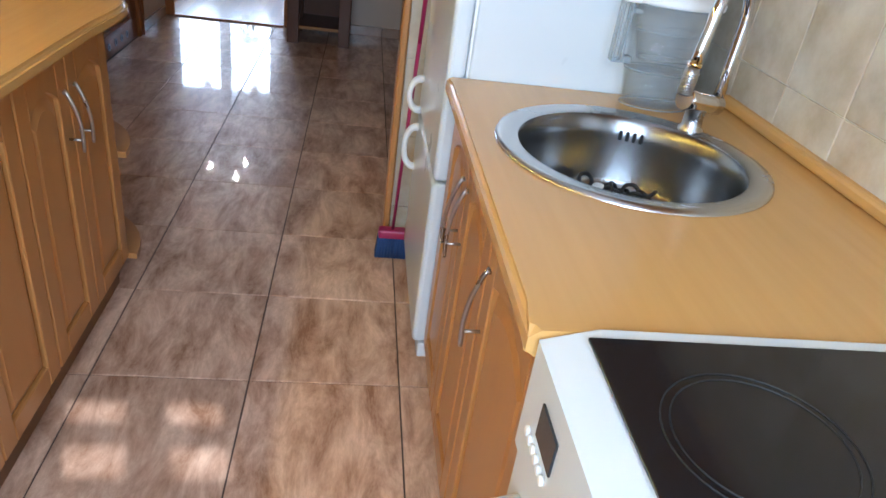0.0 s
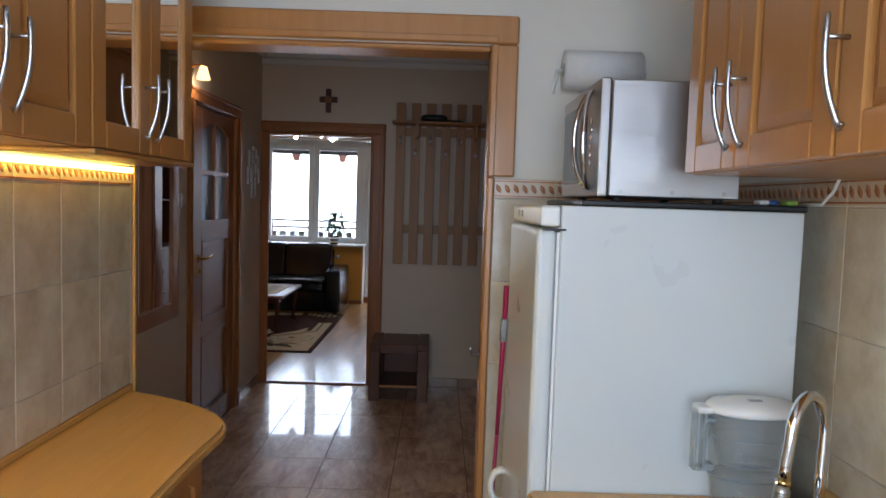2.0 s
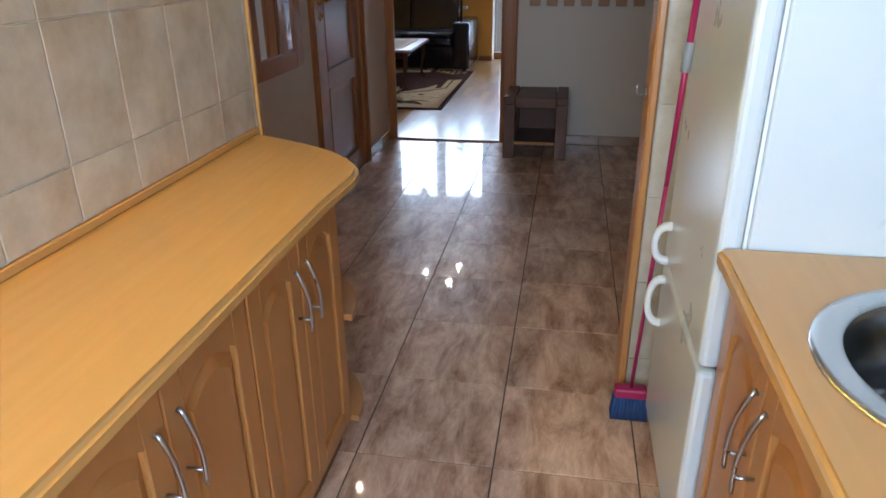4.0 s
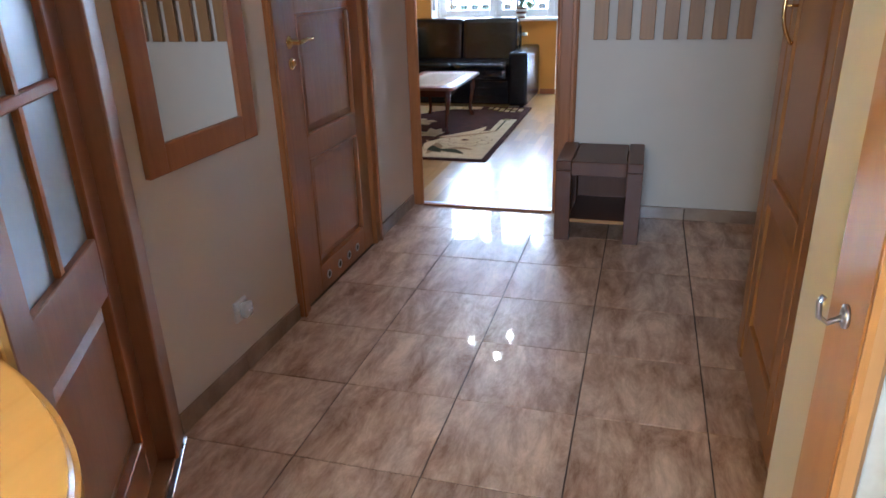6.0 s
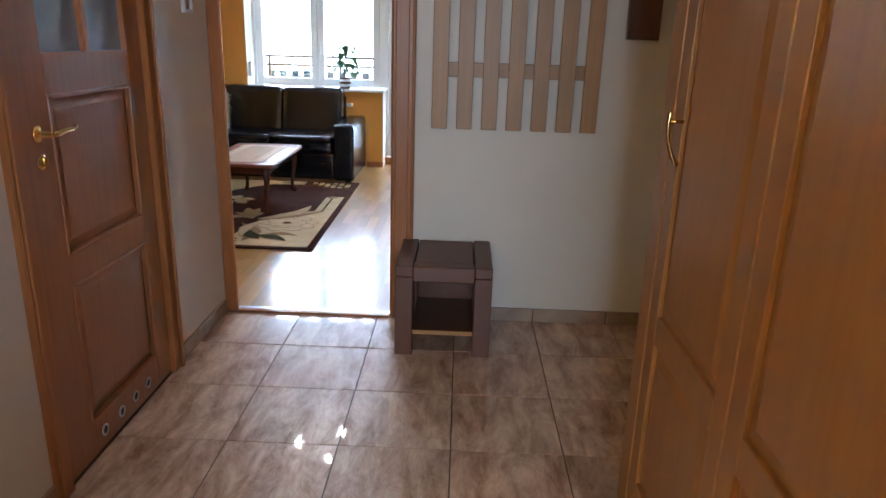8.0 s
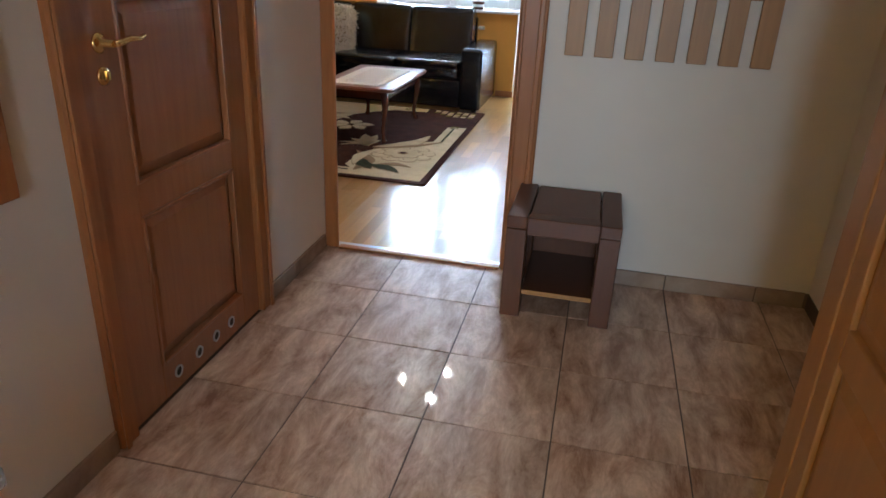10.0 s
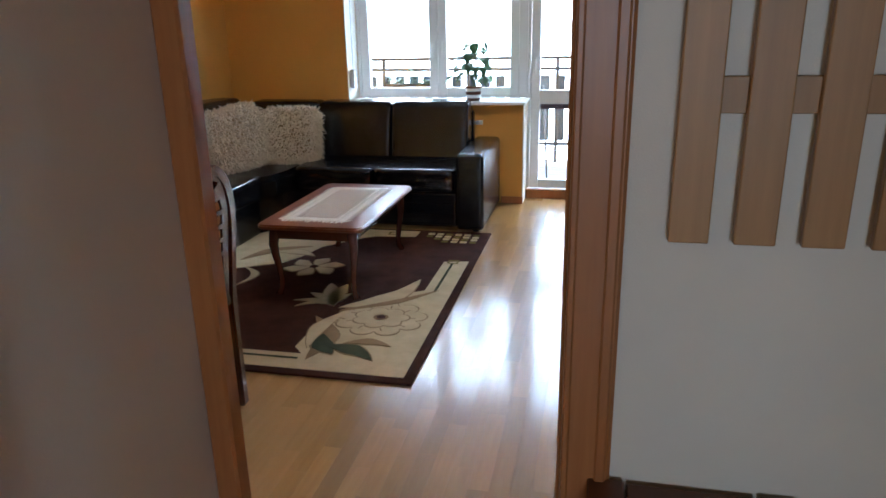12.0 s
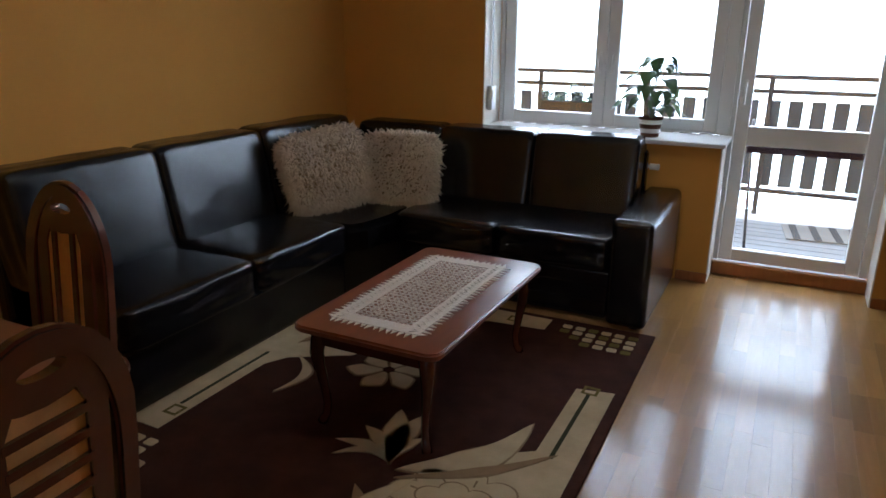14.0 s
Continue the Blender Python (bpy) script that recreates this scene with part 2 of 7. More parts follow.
def lathe(bm, profile, n=24, m=None, caps=True):
    """Turns a profile of (radius, z) round the z axis."""
    rings = [[bm.verts.new((max(r, 1e-4) * math.cos(2 * math.pi * k / n), max(r, 1e-4) * math.sin(2 * math.pi * k / n), z)) for k in range(n)] for r, z in profile]
    for a, b in zip(rings, rings[1:]):
        for k in range(n):
            f = bm.faces.new((a[k], a[(k + 1) % n], b[(k + 1) % n], b[k]))
            f.smooth = True
    if caps:
        bm.faces.new(rings[0][::-1])
        bm.faces.new(rings[-1])
    vs = [v for ring in rings for v in ring]
    if m is not None:
        bmesh.ops.transform(bm, matrix=m, verts=vs)
    return vs


def cushion(bm, x0, x1, y0, y1, z0, z1, e=0.25, n=22, m=None, wob=0.0, seed=0):
    """A stuffed, rounded block."""
    c, h = Vector(((x0 + x1) / 2, (y0 + y1) / 2, (z0 + z1) / 2)), Vector(((x1 - x0) / 2, (y1 - y0) / 2, (z1 - z0) / 2))
    made = {}

    def at(*g):
        if g not in made:
            made[g] = bm.verts.new([2 * q / n - 1 for q in g])
        return made[g]

    for i in range(n):
        for j in range(n):
            for q in (0, n):
                for ax in range(3):
                    quad = []
                    for di, dj in ((0, 0), (1, 0), (1, 1), (0, 1)):
                        g = [i + di, j + dj]
                        g.insert(ax, q)
                        quad.append(at(*g))
                    flip = (q == 0) != (ax == 1)
                    bm.faces.new(quad[::-1] if flip else quad)
    vs = list(made.values())
    p = 2.0 / e
    for v in vs:
        q = v.co.copy()
        k = (abs(q.x) ** p + abs(q.y) ** p + abs(q.z) ** p) ** (1 / p)
        q /= k
        if wob:
            q += q.normalized() * wob * noise.noise(q * 2.2 + Vector((seed, seed * 2, 0)))
        v.co = c + Vector((q.x * h.x, q.y * h.y, q.z * h.z))
    for f in {f for v in vs for f in v.link_faces}:
        f.smooth = True
    if m is not None:
        bmesh.ops.transform(bm, matrix=m, verts=vs)
    return vs


INVERSE = {}


def thing(name, label, category, base=(0, 0, 0), group="", kind=""):
    ob = new(name)
    ob.empty_display_size = 0.1
    ob.location = base
    INVERSE[ob.name] = Matrix.Translation(-Vector(base))
    return tagged(ob, label, category, group, kind)


def part(name, bm, mat, parent=None, label="", smooth=False):
    """Links a bmesh as one mesh object, under a thing or a part."""
    me = bpy.data.meshes.new(name)
    if smooth:
        for f in bm.faces:
            f.smooth = True
    bm.to_mesh(me)
    bm.free()
    me.materials.append(M[mat] if isinstance(mat, str) else mat)
    ob = new(name, me)
    if parent is not None:
        ob.parent = parent
        ob.matrix_parent_inverse = INVERSE.get(parent.name, Matrix())
    if label:
        ob["label"] = label
    return ob


def block(name, mat, parent, x0, x1, y0, y1, z0, z1, bevel=0.0, seg=1, label="", m=None):
    bm = bmesh.new()
    box(bm, x0, x1, y0, y1, z0, z1, bevel, seg, m)
    return part(name, bm, mat, parent, label)


def structure(name, mat, boxes, label, category, bevel=0.0):
    bm = bmesh.new()
    for b in boxes:
        box(bm, *b, bevel)
    return tagged(part(name, bm, mat), label, category, kind="structure")


def plane_at(ox, oy, oz, ux, uy):
    """Local x runs along (ux, uy), local y outwards (to the right of it turned back), z up."""
    l = math.hypot(ux, uy)
    ux, uy = ux / l, uy / l
    return Matrix(((ux, uy, 0, ox), (uy, -ux, 0, oy), (0, 0, 1, oz), (0, 0, 0, 1)))


# ---- the shell ----
CEIL = 2.66
XH, XR, YF = -1.46, 0.78, 5.62          # hall: left wall, right wall, far wall
XK, XKR, YK = -1.03, 0.90, 2.36         # kitchen: left wall, right wall, end wall
YL0, YL1 = 5.76, 9.93                   # living room, near and far wall
XL0, XL1 = -3.69, 0.95
OUT = 10.30                             # outer face of the window wall
T, GX, GY = 0.41, -0.235, 3.575         # floor tiles

structure("wall_kitchen_left", "white_wall", [(XK - 0.12, XK, -0.9, 2.34, 0, CEIL)], "cream painted kitchen wall behind the cabinets", "wall")
structure("wall_kitchen_right", "white_wall", [(XKR, XKR + 0.14, -0.9, YK + 0.12, 0, CEIL)], "cream painted kitchen wall behind the sink", "wall")
structure("wall_kitchen_back", "white_wall", [(XK - 0.12, -0.7, -1.02, -0.9, 0, CEIL), (0.44, XKR + 0.14, -1.02, -0.9, 0, CEIL), (-0.7, 0.44, -1.02, -0.9, 0, 0.9), (-0.7, 0.44, -1.02, -0.9, 2.2, CEIL)], "cream kitchen wall, unseen, with an added window opening", "wall")
structure("wall_kitchen_end", "white_wall", [(0.16, XKR, YK, YK + 0.12, 0, CEIL), (XK - 0.12, 0.16, YK, YK + 0.12, 2.03, CEIL)], "cream painted wall round the kitchen doorway", "wall")
structure("wall_hall_right", "hall_wall", [(XR, XR + 0.12, 2.48, YF, 0, CEIL), (0.165, XR, 2.48, 2.75, 0, CEIL)], "pale beige painted hall wall", "wall")
structure("wall_hall_left", "hall_wall", [(XH - 0.12, XH, 3.16, 4.08, 0, CEIL), (XH - 0.12, XH, 4.08, 4.90, 2.05, CEIL), (XH - 0.12, XH, 4.90, YF, 0, CEIL)], "pale beige painted hall wall with a door", "wall")
structure("wall_hall_far", "hall_wall", [(XH - 0.12, -1.475, YF, YF + 0.07, 0, CEIL), (-0.575, XR + 0.12, YF, YF + 0.07, 0, CEIL), (-1.475, -0.575, YF, YF + 0.07, 2.04, CEIL)], "pale beige painted wall round the living room doorway", "wall")
structure("wall_living_near", "living_wall", [(XL0 - 0.14, -1.475, YF + 0.07, YL0, 0, CEIL), (-0.575, XL1 + 0.14, YF + 0.07, YL0, 0, CEIL), (-1.475, -0.575, YF + 0.07, YL0, 2.04, CEIL)], "ochre painted living room wall", "wall")
structure("wall_living_left", "living_wall", [(XL0 - 0.14, XL0, YL0, OUT, 0, CEIL)], "ochre painted living room wall behind the sofa", "wall")
structure("wall_living_right", "living_wall", [(XL1, XL1 + 0.14, YL0, OUT, 0, CEIL)], "ochre painted living room wall", "wall")
structure("wall_window", "living_wall", [(XL0, -2.61, YL1, OUT, 0, CEIL), (-0.25, XL1, YL1, OUT, 0, CEIL), (-2.61, -0.25, YL1, OUT, 2.36, CEIL), (-2.61, -1.115, YL1, OUT, 0, 0.835)], "ochre painted wall round the window and balcony door", "wall")
structure("ceiling_kitchen", "ceiling", [(XK - 0.12, XKR + 0.14, -1.02, YK + 0.12, CEIL, CEIL + 0.1)], "white painted kitchen ceiling", "ceiling")
structure("ceiling_hall", "ceiling", [(XH - 0.6, XR + 0.12, YK + 0.12, YF + 0.07, CEIL, CEIL + 0.1)], "white painted hall ceiling", "ceiling")
structure("ceiling_living", "ceiling", [(XL0 - 0.14, XL1 + 0.14, YF + 0.07, OUT, CEIL, CEIL + 0.1)], "white painted living room ceiling", "ceiling")
floor = structure("floor", "grout", [(XH - 0.6, XKR + 0.14, -1.02, YF + 0.005, -0.1, -0.004)], "glossy brown marble-look floor tiles with dark joints", "floor")
floor_living = structure("floor_living", "parquet", [(XL0 - 0.14, XL1 + 0.14, YF + 0.005, OUT, -0.1, -0.004)], "glossy oak parquet floor", "floor")

# unseen kitchen window, added: frosted below, small clear panes above shape the sun patches
kw = tagged(new("window_kitchen_unseen"), "unseen white window added to shape the kitchen sun patches", "window", kind="structure")
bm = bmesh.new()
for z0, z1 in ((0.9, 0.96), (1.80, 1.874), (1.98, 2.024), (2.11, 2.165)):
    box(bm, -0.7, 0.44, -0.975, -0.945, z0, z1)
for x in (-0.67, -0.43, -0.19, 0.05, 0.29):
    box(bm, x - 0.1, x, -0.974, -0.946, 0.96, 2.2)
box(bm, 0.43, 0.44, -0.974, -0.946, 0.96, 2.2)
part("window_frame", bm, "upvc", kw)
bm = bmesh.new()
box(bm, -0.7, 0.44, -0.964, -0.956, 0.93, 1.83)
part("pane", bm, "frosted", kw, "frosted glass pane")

# ---- kitchen ----
M["led"] = glow("warm_led", (1.0, 0.69, 0.10), 72)
M["display"] = material("dark_display", (0.03, 0.035, 0.04), 0.15)
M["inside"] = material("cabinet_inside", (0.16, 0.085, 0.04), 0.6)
M["red_plastic"] = material("magenta_plastic", (0.36, 0.012, 0.085), 0.35, dark=(0.31, 0.010, 0.07))
M["blue_bristle"] = material("blue_bristles", (0.03, 0.08, 0.22), 0.8, dark=(0.015, 0.04, 0.13), scale=80, stretch=(1, 1, 0.1))
M["paper"] = material("kitchen_paper", (0.82, 0.81, 0.79), 0.9, bump=0.4, bump_scale=160)
M["rubber"] = material("black_rubber", (0.012, 0.012, 0.012), 0.5)
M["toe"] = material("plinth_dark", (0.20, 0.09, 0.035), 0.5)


def bow_handle(parent, m, h, name="handle", mat="satin", r=0.0046, out=0.030, flip=False):
    """A curved bar handle along z on one stud near its upper end (the lower one when flipped)."""
    bm = bmesh.new()
    n, s = 14, -1 if flip else 1
    reach = lambda u: out * (1.0 + 0.12 * math.sin(math.pi * u) - 0.86 * u ** 2.6)
    tube(bm, [(0, reach(k / n), s * (0.5 - k / n) * h) for k in range(n + 1)], [r * (0.75 if k in (0, n) else 1) for k in range(n + 1)], 8)
    for u in (0.2, 0.95):
        z = s * (0.5 - u) * h
        tube(bm, [(0, 0, z), (0, reach(u), z)], r * 0.75, 8)
    bmesh.ops.transform(bm, matrix=m, verts=bm.verts[:])
    return part(name, bm, mat, parent, "arched satin metal bar handle" if mat == "satin" else "")


def cabinet_door(parent, m, w, h, mat="oak", arch=True, pane=False, handle=None, handle_h=0.15, name="door", flip=False):
    """A framed door with a raised panel; m puts its lower corner, x along it, y outwards."""
    s, t = 0.058, 0.02
    bm = bmesh.new()
    g = 0.0015
    box(bm, g, s, 0, t, g, h - g, 0.003, 1, m)
    box(bm, w - s, w - g, 0, t, g, h - g, 0.003, 1, m)
    box(bm, s, w - s, 0, t, g, s, 0.003, 1, m)
    rise = 0.035 if arch else 0.0
    top = [(s, h - g), (s, h - s - rise)] + [(s + (w - 2 * s) * k / 10, h - s - rise + rise * math.sin(math.pi * k / 10)) for k in range(1, 10)] + [(w - s, h - s - rise), (w - s, h - g)]
    prism(bm, top, 0, t, m)
    d = part(name, bm, mat, parent)
    if pane:
        bm = bmesh.new()
        box(bm, s - 0.006, w - s + 0.006, 0.006, 0.010, s - 0.006, h - s + 0.004, 0, 1, m)
        p = part("pane", bm, "cabinet_glass", d, "clear glass pane")
        p.visible_shadow = False
    else:
        bm = bmesh.new()
        box(bm, s - 0.004, w - s + 0.004, 0.003, 0.008, s - 0.004, h - s + 0.002, 0, 1, m)
        a, k0 = 0.022, h - s - rise - 0.012
        inner = [(s + a, s + a), (w - s - a, s + a), (w - s - a, k0 - a)] + [(w - s - a - (w - 2 * s - 2 * a) * k / 10, k0 - a + rise * 0.9 * math.sin(math.pi * k / 10)) for k in range(1, 10)] + [(s + a, k0 - a)]
        outer = [(s + 0.004, s + 0.004), (w - s - 0.004, s + 0.004), (w - s - 0.004, k0)] + [(w - s - 0.004 - (w - 2 * s - 0.008) * k / 10, k0 + rise * math.sin(math.pi * k / 10)) for k in range(1, 10)] + [(s + 0.004, k0)]
        va = [bm.verts.new(m @ Vector((x, 0.017, z))) for x, z in inner]
        vb = [bm.verts.new(m @ Vector((x, 0.009, z))) for x, z in outer]
        fs = [bm.faces.new(va)]
        for k in range(len(va)):
            fs.append(bm.faces.new((va[k], va[(k + 1) % len(va)], vb[(k + 1) % len(va)], vb[k])))
        bmesh.ops.recalc_face_normals(bm, faces=bm.faces[:])
        part("panel", bm, mat, d)
    if handle:
        bow_handle(d, m @ Matrix.Translation((handle[0], t, handle[1])), handle_h, flip=flip)
    return d


def along_left(y, z=0.0, x=0.0):
    """Local x runs along +y of the room, outwards is +x."""
    return plane_at(x, y, z, 0, 1)


def along_right(y, z=0.0, x=0.0):
    """Local x runs along -y of the room, outwards is -x."""
    return plane_at(x, y, z, 0, -1)


# base cabinets under the shallow worktop
for y0, y1, hs in ((-0.32, 0.255, None), (0.26, 0.838, None), (0.842, 1.424, None), (1.428, 1.965, None)):
    c = thing("base_cabinet", "beech base cabinet with two arched panel doors", "cabinet", (-0.85, (y0 + y1) / 2, 0), "base cabinets")
    block("body", "oak", c, XK + 0.004, -0.685, y0, y1, 0.09, 0.82)
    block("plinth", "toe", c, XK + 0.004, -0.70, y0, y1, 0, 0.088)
    mid = (y0 + y1) / 2 - 0.004
    cabinet_door(c, along_left(y0, 0.10, -0.682), mid - y0, 0.705, handle=(mid - y0 - 0.032, 0.55), flip=True)
    cabinet_door(c, along_left(mid, 0.10, -0.682), y1 - mid, 0.705, handle=(0.032, 0.55), flip=True)


def quarter(bm, cx, cy, rx, ry, z0, z1, bevel=0.0):
    pts = [(cx, cy)] + [(cx + rx * math.cos(a), cy + ry * math.sin(a)) for a in np.linspace(0, math.pi / 2, 13)]
    lo, hi = [bm.verts.new((x, y, z0)) for x, y in pts], [bm.verts.new((x, y, z1)) for x, y in pts]
    bm.faces.new(lo[::-1]), bm.faces.new(hi)
    n = len(pts)
    for k in range(n):
        bm.faces.new((lo[k], lo[(k + 1) % n], hi[(k + 1) % n], hi[k]))
    bmesh.ops.recalc_face_normals(bm, faces=bm.faces[:])


shelf_end = thing("corner_shelf", "rounded open beech end shelf beside the cabinets", "shelf", (-0.87, 2.1, 0))
for z in (0.09, 0.43):
    bm = bmesh.new()
    quarter(bm, XK + 0.02, 1.967, 0.37, 0.34, z, z + 0.018)
    part("shelf_board", bm, "oak", shelf_end)
block("back_board", "oak", shelf_end, XK + 0.004, XK + 0.018, 1.967, 2.30, 0, 0.82)
bm = bmesh.new()
quarter(bm, XK + 0.02, 1.967, 0.30, 0.29, 0, 0.088)
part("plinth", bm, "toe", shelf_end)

# worktop with a rounded end
bm = bmesh.new()
ends = [(-0.610, 1.75), (-0.603, 1.88), (-0.600, 1.95), (-0.612, 2.02), (-0.652, 2.092), (-0.722, 2.163), (-0.817, 2.228), (-0.930, 2.286), (XK + 0.002, 2.325)]
outline = [(XK + 0.002, -0.9), (-0.612, -0.9)]
for k in range(len(ends) - 1):
    p0, p1, p2, p3 = (Vector(ends[min(max(k + q, 0), len(ends) - 1)]) for q in (-1, 0, 1, 2))
    for q in range(4):
        f = q / 4
        outline.append(tuple(0.5 * (2 * p1 + (p2 - p0) * f + (2 * p0 - 5 * p1 + 4 * p2 - p3) * f * f + (3 * p1 - p0 - 3 * p2 + p3) * f ** 3)))
outline.append(ends[-1])
lo, hi = [bm.verts.new((x, y, 0.822)) for x, y in outline], [bm.verts.new((x, y, 0.86)) for x, y in outline]
top_face = bm.faces.new(hi)
bm.faces.new(lo[::-1])
for k in range(len(outline)):
    bm.faces.new((lo[k], lo[(k + 1) % len(outline)], hi[(k + 1) % len(outline)], hi[k]))
bmesh.ops.recalc_face_normals(bm, faces=bm.faces[:])
bmesh.ops.bevel(bm, geom=[e for e in bm.edges if abs(e.verts[0].co.z - e.verts[1].co.z) < 1e-5 and (e.verts[0].co.x > XK + 0.01 or e.verts[1].co.x > XK + 0.01)], offset=0.011, segments=3, affect="EDGES")
tagged(part("worktop", bm, "worktop"), "shallow beech-look worktop with a rounded end", "worktop")
tagged(block("wall_strip", "worktop", None, XK + 0.0005, XK + 0.0125, -0.9, 2.325, 0.861, 0.882, 0.003), "beech edge strip along the wall tiles", "trim", kind="structure")

# wall cabinets over the shallow worktop, the far one glazed
for y0, y1, glazed in ((-0.3, 0.285, False), (0.29, 0.868, False), (0.872, 1.43, False), (1.434, 1.975, True)):
    c = thing("wall_cabinet", "beech wall cabinet with two glazed doors" if glazed else "beech wall cabinet with two raised panel doors", "cabinet", (-0.87, (y0 + y1) / 2, 1.6), "wall cabinets")
    bm = bmesh.new()
    x0, x1, z0, z1 = XK + 0.004, -0.722, 1.60, 2.36
    for b in ((x0, x1, y0, y0 + 0.016, z0, z1), (x0, x1, y1 - 0.016, y1, z0, z1), (x0, x1, y0 + 0.016, y1 - 0.016, z0, z0 + 0.018), (x0, x1, y0 + 0.016, y1 - 0.016, z1 - 0.018, z1)):
        box(bm, *b)
    part("body", bm, "oak", c)
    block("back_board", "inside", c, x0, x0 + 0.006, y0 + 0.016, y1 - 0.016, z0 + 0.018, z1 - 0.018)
    if glazed:
        block("shelf_board", "oak", c, x0 + 0.01, x1 - 0.03, y0 + 0.017, y1 - 0.017, 1.86, 1.876)
        block("cornice_foot", "oak", c, x0, -0.695, y0, y1 + 0.012, 1.588, 1.599, 0.004, 2, "thin lower moulding")
    mid = (y0 + y1) / 2
    cabinet_door(c, along_left(y0, z0, -0.72), mid - y0, z1 - z0, arch=glazed, pane=glazed, handle=(mid - y0 - 0.03, 0.11))
    cabinet_door(c, along_left(mid, z0, -0.72), y1 - mid, z1 - z0, arch=glazed, pane=glazed, handle=(0.03, 0.11))


def mug(x, y, z, label):
    bm = bmesh.new()
    lathe(bm, [(0.033, 0), (0.036, 0.004), (0.037, 0.085), (0.034, 0.085), (0.033, 0.01)], 18, Matrix.Translation((x, y, z)), caps=False)
    tube(bm, [(x, y + 0.036 + 0.022 * math.sin(a), z + 0.045 + 0.025 * math.cos(a)) for a in np.linspace(0, math.pi, 7)], 0.004, 6)
    tagged(part("mug", bm, "white_plastic", None, smooth=True), label, "mug", "cups in the cabinet")


mug(-0.80, 1.80, 1.876, "white china mug on the cabinet shelf")
mug(-0.86, 1.70, 1.876, "white china mug on the cabinet shelf")
mug(-0.84, 1.56, 1.618, "white china mug in the glazed cabinet")

led = thing("led_strip", "lit warm yellow light strip under the wall cabinets", "light", (-0.98, 0.9, 1.59))
block("profile", "satin", led, XK + 0.0085, XK + 0.0105, -0.3, 2.31, 1.572, 1.594)
block("diffuser", "led", led, XK + 0.0107, XK + 0.020, -0.3, 2.31, 1.578, 1.591)

# base cabinets at the sink
for y0, y1, two in ((0.65, 1.015, False), (1.018, 1.605, True)):
    c = thing("base_cabinet", "beech sink cabinet with arched panel doors", "cabinet", (0.57, (y0 + y1) / 2, 0), "base cabinets")
    bm = bmesh.new()
    for b in ((0.26, 0.895, y0, y0 + 0.016, 0.09, 0.82), (0.26, 0.895, y1 - 0.016, y1, 0.09, 0.82), (0.26, 0.895, y0 + 0.016, y1 - 0.016, 0.09, 0.106), (0.88, 0.895, y0 + 0.016, y1 - 0.016, 0.106, 0.82)):
        box(bm, *b)
    part("body", bm, "oak", c)
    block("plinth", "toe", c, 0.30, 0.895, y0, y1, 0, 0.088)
    if two:
        mid = 1.315
        cabinet_door(c, along_right(y1, 0.10, 0.257), y1 - mid, 0.705, handle=(y1 - mid - 0.03, 0.55), handle_h=0.16, flip=True)
        cabinet_door(c, along_right(mid, 0.10, 0.257), mid - y0, 0.705, handle=(0.03, 0.55), handle_h=0.16, flip=True)
    else:
        cabinet_door(c, along_right(y1, 0.10, 0.257), y1 - y0, 0.705, handle=(0.03, 0.55), handle_h=0.16, flip=True)

SX, SY = 0.517, 1.22


def sheet_with_hole(bm, x0, x1, y0, y1, r, z0, z1):
    n = 48
    levels = []
    for z in (z0, z1):
        o = [bm.verts.new((x, y, z)) for x, y in ((x0, y0), (x1, y0), (x1, y1), (x0, y1))]
        c = [bm.verts.new((SX + r * math.cos(2 * math.pi * k / n), SY + r * math.sin(2 * math.pi * k / n), z)) for k in range(n)]
        eo = [bm.edges.new((o[k], o[(k + 1) % 4])) for k in range(4)]
        ec = [bm.edges.new((c[k], c[(k + 1) % n])) for k in range(n)]
        bmesh.ops.triangle_fill(bm, edges=eo + ec, use_beauty=True)
        levels.append((o, c))
    for a, b in zip(*levels):
        for k in range(len(a)):
            bm.faces.new((a[k], a[(k + 1) % len(a)], b[(k + 1) % len(a)], b[k]))
    bmesh.ops.recalc_face_normals(bm, faces=bm.faces[:])


bm = bmesh.new()
sheet_with_hole(bm, 0.205, 0.898, 0.645, 1.608, 0.222, 0.822, 0.86)
front = [e for e in bm.edges if all(abs(v.co.x - 0.205) < 1e-4 for v in e.verts) and abs(e.verts[0].co.z - e.verts[1].co.z) < 1e-5]
bmesh.ops.bevel(bm, geom=front, offset=0.010, segments=3, affect="EDGES")
tagged(part("worktop", bm, "worktop"), "beech-look worktop round the sink", "worktop")
tagged(block("wall_strip", "worktop", None, 0.872, 0.8985, 0.645, 1.608, 0.861, 0.888, 0.008, 2), "beech edge strip behind the sink", "trim", kind="structure")

sink = thing("sink", "round stainless steel sink set in the worktop", "sink", (SX, SY, 0.70))
bm = bmesh.new()
lathe(bm, [(0.214, 0.862), (0.208, 0.855), (0.203, 0.82), (0.195, 0.725), (0.180, 0.703), (0.15, 0.696), (0.04, 0.692)], 64, Matrix.Translation((SX, SY, 0)), caps=False)
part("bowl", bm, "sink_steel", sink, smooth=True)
bm = bmesh.new()
lathe(bm, [(0.258, 0.8605), (0.256, 0.8655), (0.240, 0.867), (0.228, 0.8645), (0.222, 0.8655), (0.214, 0.862)], 64, Matrix.Translation((SX, SY, 0)), caps=False)
part("rim", bm, "rim_steel", sink, "bright pressed steel rim")
bm = bmesh.new()
lathe(bm, [(0.042, 0.693), (0.040, 0.696), (0.033, 0.695), (0.030, 0.690), (0.001, 0.689)], 24, Matrix.Translation((SX - 0.02, SY - 0.05, 0)), caps=False)
